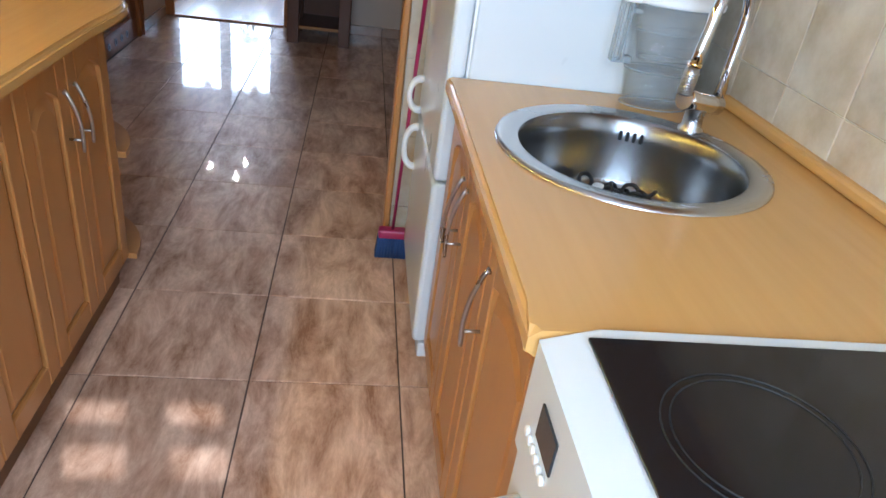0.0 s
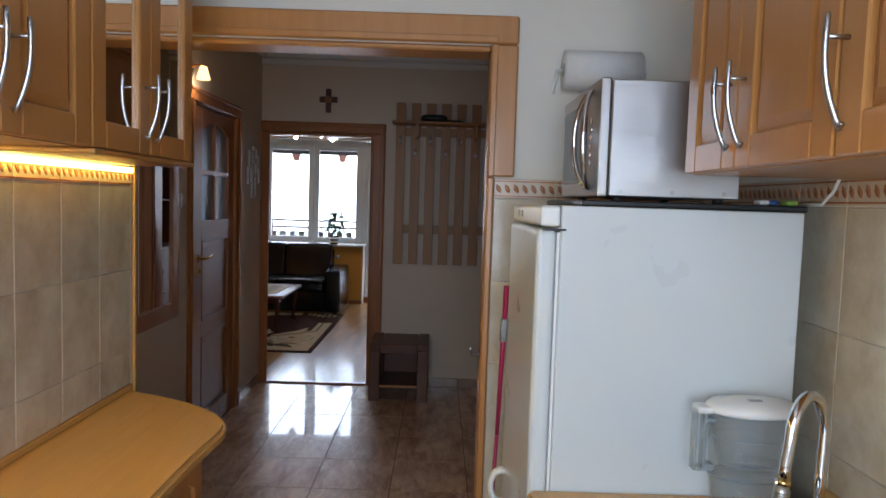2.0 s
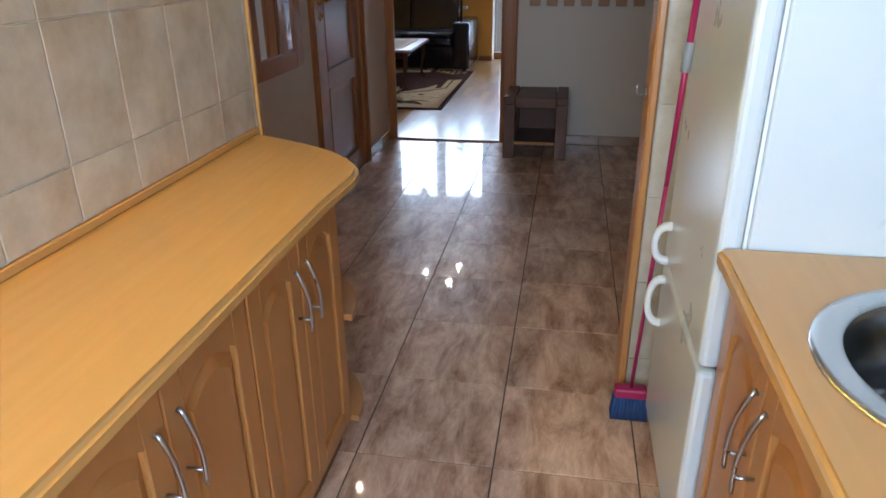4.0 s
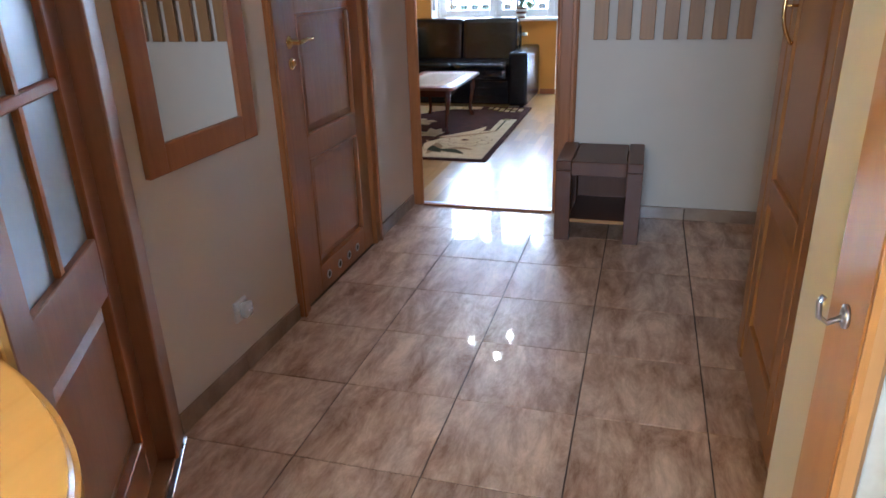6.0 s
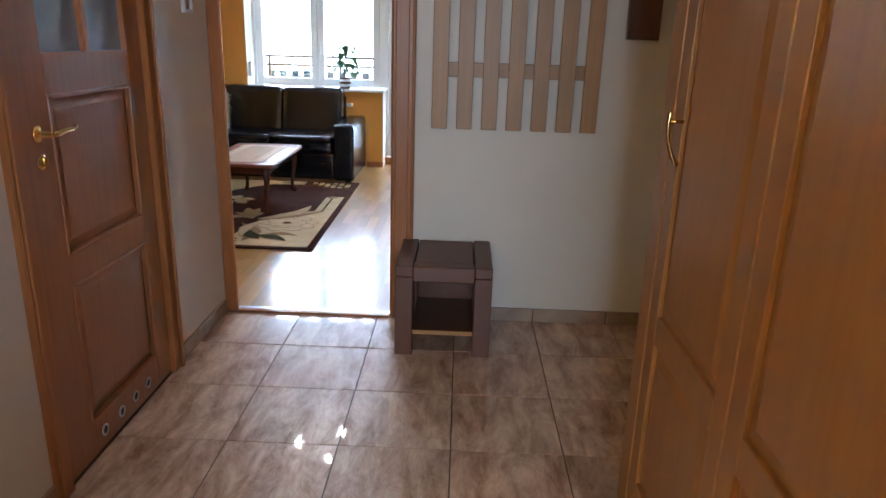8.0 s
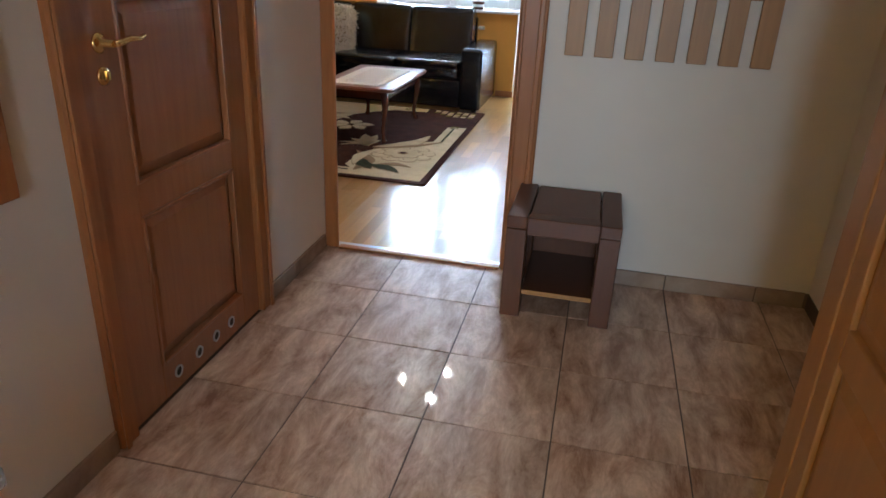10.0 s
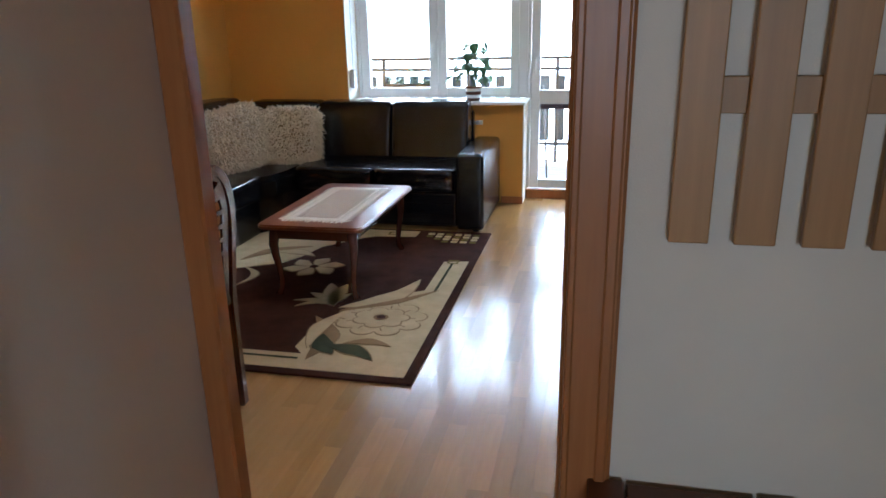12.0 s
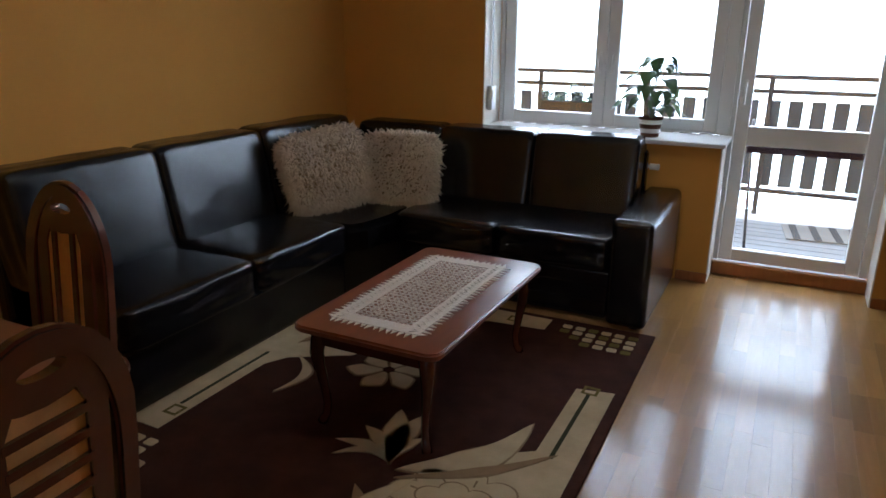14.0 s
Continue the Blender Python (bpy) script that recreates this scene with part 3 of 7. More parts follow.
part("drain", bm, "chrome", sink)
# black blocks on the bowl wall carry the shade of open overflow slots
for k in range(4):
    a = radians(62 + k * 4.2)
    bm = bmesh.new()
    box(bm, -0.004, 0.004, -0.002, 0.002, -0.011, 0.011, 0.002, 1, Matrix.Translation((SX + 0.2015 * math.cos(a), SY + 0.2015 * math.sin(a), 0.825)) @ Matrix.Rotation(a + math.pi / 2, 4, "Z"))
    part("overflow_slot", bm, "rubber", sink)

beads = thing("rubber_rings", "bunch of black rubber rings with white caps in the sink", "rings", (SX - 0.02, SY - 0.02, 0.70))
rnd = random.Random(5)
for k in range(21):
    f = k / 20
    x, y, z = 0.495 + 0.135 * f + rnd.uniform(-0.014, 0.014), 1.355 - 0.075 * f + rnd.uniform(-0.022, 0.018), 0.708 + rnd.uniform(0.004, 0.034)
    rm = Matrix.Translation((x, y, z)) @ Euler((rnd.uniform(-0.9, 0.9), rnd.uniform(-0.9, 0.9), 0)).to_matrix().to_4x4()
    bm = bmesh.new()
    tube(bm, [(0.017 * math.cos(a), 0.017 * math.sin(a), 0) for a in np.linspace(0, 2 * math.pi, 15)[:-1]], 0.0045, 7, rm, closed=True)
    part("ring", bm, "rubber", beads)
    if k in (5, 8, 11):
        bm = bmesh.new()
        lathe(bm, [(0.012, -0.004), (0.014, 0.0), (0.011, 0.006), (0.002, 0.008)], 12, Matrix.Translation((x - 0.01, y - 0.006, z + 0.008)))
        part("cap", bm, "white_plastic", beads, "white plastic cap")

tap = thing("tap", "chrome kitchen tap with a tall arched spout", "tap", (0.70, 1.375, 0.86))
bm = bmesh.new()
lathe(bm, [(0.026, 0.0), (0.026, 0.006), (0.021, 0.012), (0.019, 0.045), (0.022, 0.048), (0.022, 0.058)], 20, Matrix.Translation((0.70, 1.375, 0.862)))
part("base", bm, "satin", tap)
bm = bmesh.new()
tube(bm, [(0.650, 1.342, 0.938), (0.675, 1.355, 0.934), (0.72, 1.378, 0.924), (0.752, 1.395, 0.917)], 0.021, 14)
part("valve_body", bm, "chrome", tap)
bm = bmesh.new()
arc = [(0.752, 1.398, 0.93), (0.755, 1.40, 1.0), (0.757, 1.40, 1.08)]
for a in np.linspace(0, math.pi, 13)[1:]:
    f = (1 - math.cos(a)) / 2
    arc.append((0.757 - 0.10 * f, 1.40 - 0.062 * f, 1.08 + 0.085 * math.sin(a)))
arc += [(0.65, 1.335, 1.04), (0.645, 1.332, 1.0)]
tube(bm, arc, 0.0115, 12)
part("spout", bm, "chrome", tap)
bm = bmesh.new()
tube(bm, [(0.645, 1.332, 1.005), (0.643, 1.331, 0.99), (0.64, 1.33, 0.95)], [0.0125, 0.0145, 0.0145], 12)
for k in range(9):
    q = (0.641 + 0.003 * k / 8, 1.3305, 0.953 + 0.0048 * k)
    tube(bm, [q, (q[0], q[1], q[2] + 0.0024)], 0.0158, 12)
part("spray_head", bm, "steel", tap, "ribbed steel spray head")
bm = bmesh.new()
tube(bm, [(0.6455, 1.3325, 1.004), (0.6465, 1.333, 1.014)], 0.0142, 14)
part("collar", bm, "brass", tap, "thin brass collar")
bm = bmesh.new()
tube(bm, [(0.652, 1.345, 0.955), (0.640, 1.336, 0.985), (0.632, 1.330, 1.015)], [0.006, 0.005, 0.004], 8)
part("lever", bm, "chrome", tap)

# filter jug
jug = thing("filter_jug", "clear plastic water filter jug with a white lid", "jug", (0.675, 1.52, 0.86))


def oval(bm, prof, cx, cy, sx=1.0, sy=0.62, n=28, caps=False):
    vs = lathe(bm, prof, n, None, caps)
    bmesh.ops.transform(bm, matrix=Matrix.Translation((cx, cy, 0)) @ Matrix.Diagonal((sx, sy, 1, 1)), verts=vs)


bm = bmesh.new()
oval(bm, [(0.070, 0.862), (0.078, 0.866), (0.088, 0.95), (0.097, 1.085), (0.094, 1.085), (0.085, 0.95), (0.075, 0.869), (0.01, 0.868)], 0.672, 1.527)
part("body", bm, "jug_glass", jug, smooth=True)
bm = bmesh.new()
oval(bm, [(0.05, 0.962), (0.066, 0.965), (0.082, 1.03), (0.090, 1.083), (0.087, 1.083), (0.06, 0.97), (0.02, 0.968)], 0.672, 1.527)
part("filter_funnel", bm, material("milky_plastic", (0.74, 0.80, 0.83), 0.2, alpha=0.16), jug, "milky inner funnel", smooth=True)
bm = bmesh.new()
oval(bm, [(0.097, 1.084), (0.101, 1.087), (0.101, 1.096), (0.09, 1.106), (0.05, 1.112), (0.002, 1.113)], 0.672, 1.527, caps=True)
lid = part("lid", bm, "white_plastic", jug, "white plastic lid", smooth=True)
block("indicator", "grey_plastic", lid, 0.655, 0.685, 1.505, 1.52, 1.1105, 1.1135, 0.001)
bm = bmesh.new()
oval(bm, [(0.001, 0.870), (0.073, 0.871), (0.080, 0.945), (0.001, 0.946)], 0.672, 1.527)
part("water", bm, "jug_water", jug, "clear water in the jug", smooth=True)
for z, q in ((0.867, 0.079), (0.946, 0.087), (0.972, 0.062), (1.030, 0.083), (1.083, 0.097)):
    bm = bmesh.new()
    tube(bm, [(0.672 + q * math.cos(a), 1.527 + 0.62 * q * math.sin(a), z) for a in np.linspace(0, 2 * math.pi, 33)[:-1]], 0.0016, 5, None, True)
    part("edge", bm, "jug_edge", jug)
block("spout_flap", "white_plastic", lid, 0.548, 0.590, 1.505, 1.549, 1.082, 1.097, 0.005, 2)
bm = bmesh.new()
for x0, x1, z0, z1 in ((0.546, 0.551, 0.955, 1.082), (0.566, 0.571, 0.955, 1.082), (0.551, 0.566, 0.955, 0.962), (0.571, 0.592, 0.955, 0.970), (0.571, 0.590, 1.060, 1.070)):
    box(bm, x0, x1, 1.513, 1.541, z0, z1, 0.0015)
part("handle", bm, "jug_edge", jug, "clear plastic handle")

# cooker
ck = thing("cooker", "white cooker with a black glass hob", "cooker", (0.56, 0.33, 0))
CY0, CY1 = 0.045, 0.642
block("body", "white_enamel", ck, 0.262, 0.896, CY0, CY1, 0.02, 0.70, 0.004, 1)
bm = bmesh.new()
prism(bm, [(0.0, 0.0), (0.0, 0.15), (0.065, 0.168), (0.68, 0.168), (0.68, 0.0)], CY0, CY1, Matrix.Translation((0.216, 0, 0.702)), bevel=0.004)
part("control_panel", bm, "white_enamel", ck)
block("hob", "black_glass", ck, 0.262, 0.890, CY0 + 0.022, CY1 - 0.022, 0.8685, 0.8735, 0.001)
for cx, cy, r in ((0.385, 0.475, 0.092), (0.385, 0.20, 0.075), (0.69, 0.475, 0.075), (0.69, 0.20, 0.092)):
    for q, w in ((r, 0.0016), (r - 0.009, 0.0016)):
        bm = bmesh.new()
        tube(bm, [(cx + q * math.cos(a), cy + q * math.sin(a), 0.8738) for a in np.linspace(0, 2 * math.pi, 49)[:-1]], w * 0.6, 4, None, True)
        part("ring_mark", bm, "grey_plastic" if w < 0 else "rubber", ck)
bm = bmesh.new()
box(bm, -0.003, 0.0, 0.515, 0.575, 0.775, 0.820, 0.001, 1, Matrix.Translation((0.2158, 0, 0)))
part("display", bm, "display", ck, "dark clock display")
for k in range(6):
    y = 0.62 - 0.016 * k if k < 5 else 0.10
    bm = bmesh.new()
    lathe(bm, [(0.006, 0), (0.006, 0.004), (0.004, 0.005)], 10, Matrix.Translation((0.216, 0.600 - 0.014 * k, 0.755)) @ Matrix.Rotation(-math.pi / 2, 4, "Y"))
    part("button", bm, "white_plastic", ck)
for y in (0.43, 0.34, 0.25, 0.16, 0.09):
    bm = bmesh.new()
    lathe(bm, [(0.020, 0), (0.019, 0.018), (0.012, 0.022), (0.011, 0.026)], 16, Matrix.Translation((0.216, y, 0.785)) @ Matrix.Rotation(-math.pi / 2, 4, "Y"))
    part("knob", bm, "white_plastic", ck)
od = block("oven_door", "white_enamel", ck, 0.222, 0.260, CY0, CY1, 0.19, 0.695, 0.006, 2)
block("oven_glass", "black_glass", od, 0.219, 0.2225, CY0 + 0.07, CY1 - 0.07, 0.25, 0.56, 0.001)
bm = bmesh.new()
tube(bm, [(0.222, CY0 + 0.05, 0.645), (0.185, CY0 + 0.06, 0.648), (0.175, CY0 + 0.10, 0.65), (0.175, CY1 - 0.10, 0.65), (0.185, CY1 - 0.06, 0.648), (0.222, CY1 - 0.05, 0.645)], 0.012, 10)
part("oven_handle", bm, "white_plastic", od)

# fridge
fr = thing("fridge", "white two-door fridge freezer", "fridge", (0.53, 1.9, 0))
block("body", "white_enamel", fr, 0.258, 0.805, 1.615, 2.195, 0.03, 1.515, 0.004, 2)
block("control_strip", "white_plastic", fr, 0.212, 0.256, 1.617, 2.193, 1.468, 1.513, 0.006, 2)
for z0, z1, zh in ((0.590, 1.462, (0.60, 0.70)), (0.085, 0.582, (0.41, 0.545))):
    bm = bmesh.new()
    box(bm, 0.205, 0.250, 1.617, 2.193, z0, z1, 0.014, 3)
    d = part("fridge_door", bm, "white_enamel", fr)
    block("seal", "white_plastic", d, 0.251, 0.2575, 1.625, 2.185, z0 + 0.008, z1 - 0.008)
    bm = bmesh.new()
    yh = 2.13
    tube(bm, [(0.206 - 0.040 * math.sin(math.pi * k / 12) ** 0.7, yh, zh[0] + (zh[1] - zh[0]) * (0.5 - 0.5 * math.cos(math.pi * k / 12))) for k in range(13)], [0.013 - 0.004 * math.sin(math.pi * k / 12) for k in range(13)], 10)
    part("handle", bm, "white_plastic", d)
block("kick_plate", "white_plastic", fr, 0.225, 0.257, 1.62, 2.19, 0.03, 0.078, 0.003)
for y in (1.66, 2.15):
    bm = bmesh.new()
    lathe(bm, [(0.018, 0), (0.018, 0.03)], 12, Matrix.Translation((0.29, y, 0)))
    part("foot", bm, "black_plastic", fr)
block("hinge", "black_plastic", fr, 0.215, 0.27, 1.613, 1.6165, 1.458, 1.4635, 0.001)
for k in range(2):
    block("switch", "grey_plastic", fr, 0.2105, 0.2125, 2.02 - 0.07 * k, 2.05 - 0.07 * k, 1.482, 1.50, 0.001)

# microwave on a black tray
tray = block("tray", "black_plastic", None, 0.31, 0.83, 1.65, 2.17, 1.516, 1.530, 0.003)
creased(M["steel_sheet"], 8, 0.28, 0.006, (0.3, 0.3, 1.8))
tagged(tray, "flat black tray on top of the fridge", "tray")
mw = thing("microwave", "steel microwave oven with a chrome door handle", "microwave", (0.51, 1.89, 1.53))
block("body", "steel_sheet", mw, 0.372, 0.675, 1.665, 2.125, 1.54, 1.808, 0.003)
bm = bmesh.new()
box(bm, 0.345, 0.370, 1.662, 2.128, 1.538, 1.812, 0.005, 2)
front = part("door", bm, "steel", mw)
block("window", "black_glass", front, 0.342, 0.3455, 1.80, 2.10, 1.575, 1.775, 0.001)
for s in (1, -1):
    bm = bmesh.new()
    tube(bm, [(0.345 - 0.032 * math.sin(a), 1.745 + s * 0.055 * math.sin(a), 1.675 - 0.115 * math.cos(a)) for a in np.linspace(0, math.pi, 15)], 0.006, 8)
    part("handle_bow", bm, "chrome", front, "curved chrome handle bow")
for k in range(6):
    bm = bmesh.new()
    lathe(bm, [(0.007, 0), (0.007, 0.004)], 10, Matrix.Translation((0.345, 1.745, 1.62 + 0.02 * k)) @ Matrix.Rotation(-math.pi / 2, 4, "Y"))
    part("button", bm, "chrome", front)
for x in (0.40, 0.52, 0.64):
    bm = bmesh.new()
    lathe(bm, [(0.005, 0), (0.005, 0.002)], 8, Matrix.Translation((x, 1.665, 1.552)) @ Matrix.Rotation(math.pi / 2, 4, "X"))
    part("screw", bm, "satin", mw)
for x, y in ((0.40, 1.70), (0.64, 1.70), (0.40, 2.09), (0.64, 2.09)):
    bm = bmesh.new()
    lathe(bm, [(0.012, 0), (0.012, 0.012)], 10, Matrix.Translation((x, y, 1.529)))
    part("foot", bm, "black_plastic", mw)
for x, y, c, nm in ((0.745, 1.70, "white_plastic", "white"), (0.765, 1.70, material("blue_plastic", (0.03, 0.10, 0.35), 0.4), "blue"), (0.80, 1.68, material("green_plastic", (0.25, 0.42, 0.06), 0.4), "green")):
    bm = bmesh.new()
    cushion(bm, x - 0.014, x + 0.014, y - 0.02, y + 0.02, 1.530, 1.543, 0.5, 5)
    tagged(part("clip", bm, c), nm + " plastic clip lying on the fridge tray", "clip", "clips on the fridge")

# kitchen roll on its holder
roll = thing("kitchen_roll", "white paper roll on a wall holder", "paper roll", (0.48, 2.29, 1.93))
bm = bmesh.new()
lathe(bm, [(0.02, 0), (0.062, 0), (0.062, 0.24), (0.02, 0.24)], 28, Matrix.Translation((0.365, 2.292, 1.945)) @ Matrix.Rotation(math.pi / 2, 4, "Y"), caps=False)
part("paper", bm, "paper", roll)
bm = bmesh.new()
lathe(bm, [(0.021, -0.003), (0.021, 0.243)], 16, Matrix.Translation((0.365, 2.292, 1.945)) @ Matrix.Rotation(math.pi / 2, 4, "Y"))
part("core", bm, "grey_plastic", roll)
bm = bmesh.new()
tube(bm, [(0.36, 2.292, 1.945), (0.345, 2.292, 1.945), (0.345, 2.355, 1.90), (0.345, 2.359, 1.88)], 0.005, 6)
part("bracket", bm, "white_plastic", roll)
bm = bmesh.new()
tube(bm, [(0.61, 2.292, 1.945), (0.625, 2.292, 1.945), (0.625, 2.355, 1.90), (0.625, 2.359, 1.88)], 0.005, 6)
part("bracket", bm, "white_plastic", roll)

# wall cabinets over the sink
for y0, y1, split in ((1.005, 1.565, 1.315), (0.34, 1.002, 0.67), (-0.3, 0.337, 0.02)):
    c = thing("wall_cabinet", "beech wall cabinet with two raised panel doors", "cabinet", (0.7, (y0 + y1) / 2, 1.59), "wall cabinets")
    block("body", "oak", c, 0.532, 0.896, y0, y1, 1.59, 2.40)
    cabinet_door(c, along_right(y1, 1.59, 0.53), y1 - split, 0.80, arch=False, handle=(y1 - split - 0.03, 0.11))
    cabinet_door(c, along_right(split, 1.59, 0.53), split - y0, 0.80, arch=False, handle=(0.03, 0.11) if y0 > 1 else (split - y0 - 0.03, 0.11))
    if y0 < 1:
        bow_handle(c, along_right(y1 - 0.02, 1.70, 0.51), 0.15)
cord = bmesh.new()
tube(cord, [(0.862, 1.585, 1.60), (0.860, 1.605, 1.565), (0.855, 1.64, 1.536), (0.835, 1.70, 1.534)], 0.004, 6)
tagged(part("power_cord", cord, "white_plastic"), "white power cord behind the fridge", "cord")

# broom leaning on the wall
br = thing("broom", "magenta broom with blue bristles leaning on the fridge", "broom", (0.17, 2.28, 0))
bm = bmesh.new()
tube(bm, [(0.165, 2.245, 0.09), (0.183, 2.165, 0.80)], [0.0055, 0.0065], 10)
tube(bm, [(0.183, 2.165, 0.80), (0.1915, 2.115, 1.27)], [0.0065, 0.0088], 10)
part("stick", bm, "red_plastic", br)
bm = bmesh.new()
tube(bm, [(0.1885, 2.133, 1.10), (0.190, 2.1255, 1.17)], 0.0125, 10)
part("grip", bm, "grey_plastic", br)
bm = bmesh.new()
box(bm, -0.05, 0.05, -0.022, 0.022, 0.075, 0.11, 0.008, 2, Matrix.Translation((0.165, 2.245, 0)))
part("head", bm, "red_plastic", br)
bm = bmesh.new()
for i in range(10):
    for j in range(4):
        x, y = -0.045 + 0.01 * i, -0.017 + 0.0115 * j
        tube(bm, [(0.165 + x * 1.15, 2.245 + y * 1.3, 0.0), (0.165 + x, 2.245 + y, 0.078)], 0.0062, 5)
part("bristles", bm, "blue_bristle", br)

# kitchen doorway casing, in pine
M["casing"] = M["pine"]
KITCHEN_CASING = [(0.135, 0.225, YK - 0.022, YK - 0.0005, 1.603, 2.03), (-1.06, 0.225, YK - 0.022, YK - 0.0005, 2.032, 2.122), (0.137, 0.1595, YK - 0.002, YK + 0.135, 0.002, 2.029), (0.135, 0.160, YK - 0.020, YK - 0.003, 0.002, 1.602), (-1.06, 0.136, YK - 0.001, YK + 0.135, 2.010, 2.0295)]
casing_kitchen = structure("casing_kitchen", "pine", KITCHEN_CASING[:1], "honey pine door casing with a stepped profile", "casing", 0.006)
for b in KITCHEN_CASING[1:]:
    bm = bmesh.new()
    box(bm, *b, 0.006)
    part("casing_board", bm, "pine", casing_kitchen)
structure("casing_kitchen_bead", "pine", [(0.138, 0.158, YK - 0.030, YK - 0.0225, 1.604, 2.028), (-1.06, 0.158, YK - 0.030, YK - 0.0225, 2.033, 2.055)], "narrow pine bead on the casing", "trim", 0.003)
structure("trim_tile_end", "worktop", [(XK - 0.012, XK + 0.014, 2.334, 2.352, 0.0, 1.60)], "narrow wooden strip closing the tiled wall", "trim", 0.003)
hook = thing("coat_hook", "small chrome hook on the doorway jamb", "hook", (0.13, 2.42, 0.99))
bm = bmesh.new()
lathe(bm, [(0.014, 0), (0.014, 0.004), (0.006, 0.006)], 12, Matrix.Translation((0.1365, 2.42, 0.995)) @ Matrix.Rotation(-math.pi / 2, 4, "Y"))
part("rose", bm, "satin", hook)
bm = bmesh.new()
tube(bm, [(0.134, 2.42, 0.995), (0.118, 2.42, 0.985), (0.108, 2.42, 0.992), (0.106, 2.42, 1.01), (0.110, 2.42, 1.018)], 0.0035, 8)
part("hook_arm", bm, "satin", hook)

# ---- hall ----
M["stone_base"] = material("skirting_stone", (0.42, 0.30, 0.21), 0.25, dark=(0.22, 0.13, 0.08), scale=6, per_piece=0.1, detail=7)
M["frost_pane"] = material("frosted_pane", (0.25, 0.30, 0.35), 0.3, dark=(0.22, 0.265, 0.31), scale=40, transmission=0.15)
M["plug_clear"] = material("pale_plastic", (0.70, 0.69, 0.66), 0.12, alpha=0.4)
M["white_paint"] = material("white_painted_wood", (0.74, 0.70, 0.66), 0.4)
M["dark_red"] = material("dark_red_enamel", (0.09, 0.025, 0.02), 0.35)
M["amber"] = glow("lit_amber_glass", (1.0, 0.56, 0.22), 5)


def moulding_panel(bm, m, x0, x1, z0, z1, deep, a=0.03, proud=0.006):
    """A field with sloping sides in a sunk panel."""
    va = [bm.verts.new(m @ Vector(p)) for p in ((x0 + a, deep + proud, z0 + a), (x1 - a, deep + proud, z0 + a), (x1 - a, deep + proud, z1 - a), (x0 + a, deep + proud, z1 - a))]
    vb = [bm.verts.new(m @ Vector(p)) for p in ((x0, deep, z0), (x1, deep, z0), (x1, deep, z1), (x0, deep, z1))]
    fs = [bm.faces.new(va)]
    for k in range(4):
        fs.append(bm.faces.new((va[k], va[(k + 1) % 4], vb[(k + 1) % 4], vb[k])))
    bmesh.ops.recalc_face_normals(bm, faces=bm.faces[:])


def lever_handle(parent, m, mat="brass"):
    bm = bmesh.new()
    lathe(bm, [(0.026, 0), (0.026, 0.004), (0.018, 0.009), (0.010, 0.012), (0.009, 0.045)], 16, m @ Matrix.Rotation(-math.pi / 2, 4, "X"))
    tube(bm, [(0, 0.045, 0), (0.02, 0.050, 0.002), (0.06, 0.050, 0.008), (0.10, 0.048, 0.004), (0.125, 0.046, 0.010)], [0.009, 0.009, 0.008, 0.007, 0.006], 10, m)
    part("handle", bm, mat, parent, "polished brass lever handle")
    bm = bmesh.new()
    lathe(bm, [(0.024, 0), (0.024, 0.004), (0.015, 0.008), (0.006, 0.010)], 16, m @ Matrix.Translation((0, 0, -0.082)) @ Matrix.Rotation(-math.pi / 2, 4, "X"))
    box(bm, -0.004, 0.004, 0.008, 0.02, -0.09, -0.068, 0.001, 1, m)
    part("key_rose", bm, mat, parent, "brass key rose")


# panelled door with glazed top
d2 = thing("panel_door", "stained wooden panel door with small frosted panes", "door", (XH, 4.48, 0), kind="")
DM = plane_at(XH - 0.035, 4.085, 0, 0, 1)
W = 0.805
bm = bmesh.new()
box(bm, 0.0, 0.165, 0, 0.035, 0.008, 2.035, 0.002, 1, DM)
box(bm, W - 0.115, W, 0, 0.035, 0.008, 2.035, 0.002, 1, DM)
for z0, z1 in ((0.008, 0.135), (0.637, 0.735), (1.235, 1.355)):
    box(bm, 0.165, W - 0.115, 0, 0.035, z0, z1, 0.002, 1, DM)
x0, x1 = 0.165, W - 0.115
arch = [(x0, 2.035), (x0, 1.90)] + [(x0 + (x1 - x0) * k / 12, 1.90 + 0.065 * math.sin(math.pi * k / 12)) for k in range(1, 12)] + [(x1, 1.90), (x1, 2.035)]
prism(bm, arch, 0, 0.035, DM)
part("door_frame", bm, "door_wood", d2)
for z0, z1 in ((0.135, 0.637), (0.735, 1.235)):
    bm = bmesh.new()
    box(bm, x0 - 0.004, x1 + 0.004, 0.004, 0.014, z0 - 0.004, z1 + 0.004, 0, 1, DM)
    moulding_panel(bm, DM, x0 + 0.012, x1 - 0.012, z0 + 0.012, z1 - 0.012, 0.0145, 0.035, 0.012)
    part("panel", bm, "door_wood", d2)
    bm = bmesh.new()
    for b in ((x0, x0 + 0.012, z0, z1), (x1 - 0.012, x1, z0, z1), (x0 + 0.012, x1 - 0.012, z0, z0 + 0.012), (x0 + 0.012, x1 - 0.012, z1 - 0.012, z1)):
        box(bm, b[0], b[1], 0.014, 0.040, b[2], b[3], 0.004, 2, DM)
    part("bead", bm, "door_wood", d2)
bm = bmesh.new()
xm, zm = (x0 + x1) / 2, 1.65
box(bm, xm - 0.016, xm + 0.016, 0.004, 0.033, 1.355, 1.97, 0.003, 1, DM)
box(bm, x0, xm - 0.016, 0.004, 0.033, zm - 0.016, zm + 0.016, 0.003, 1, DM)
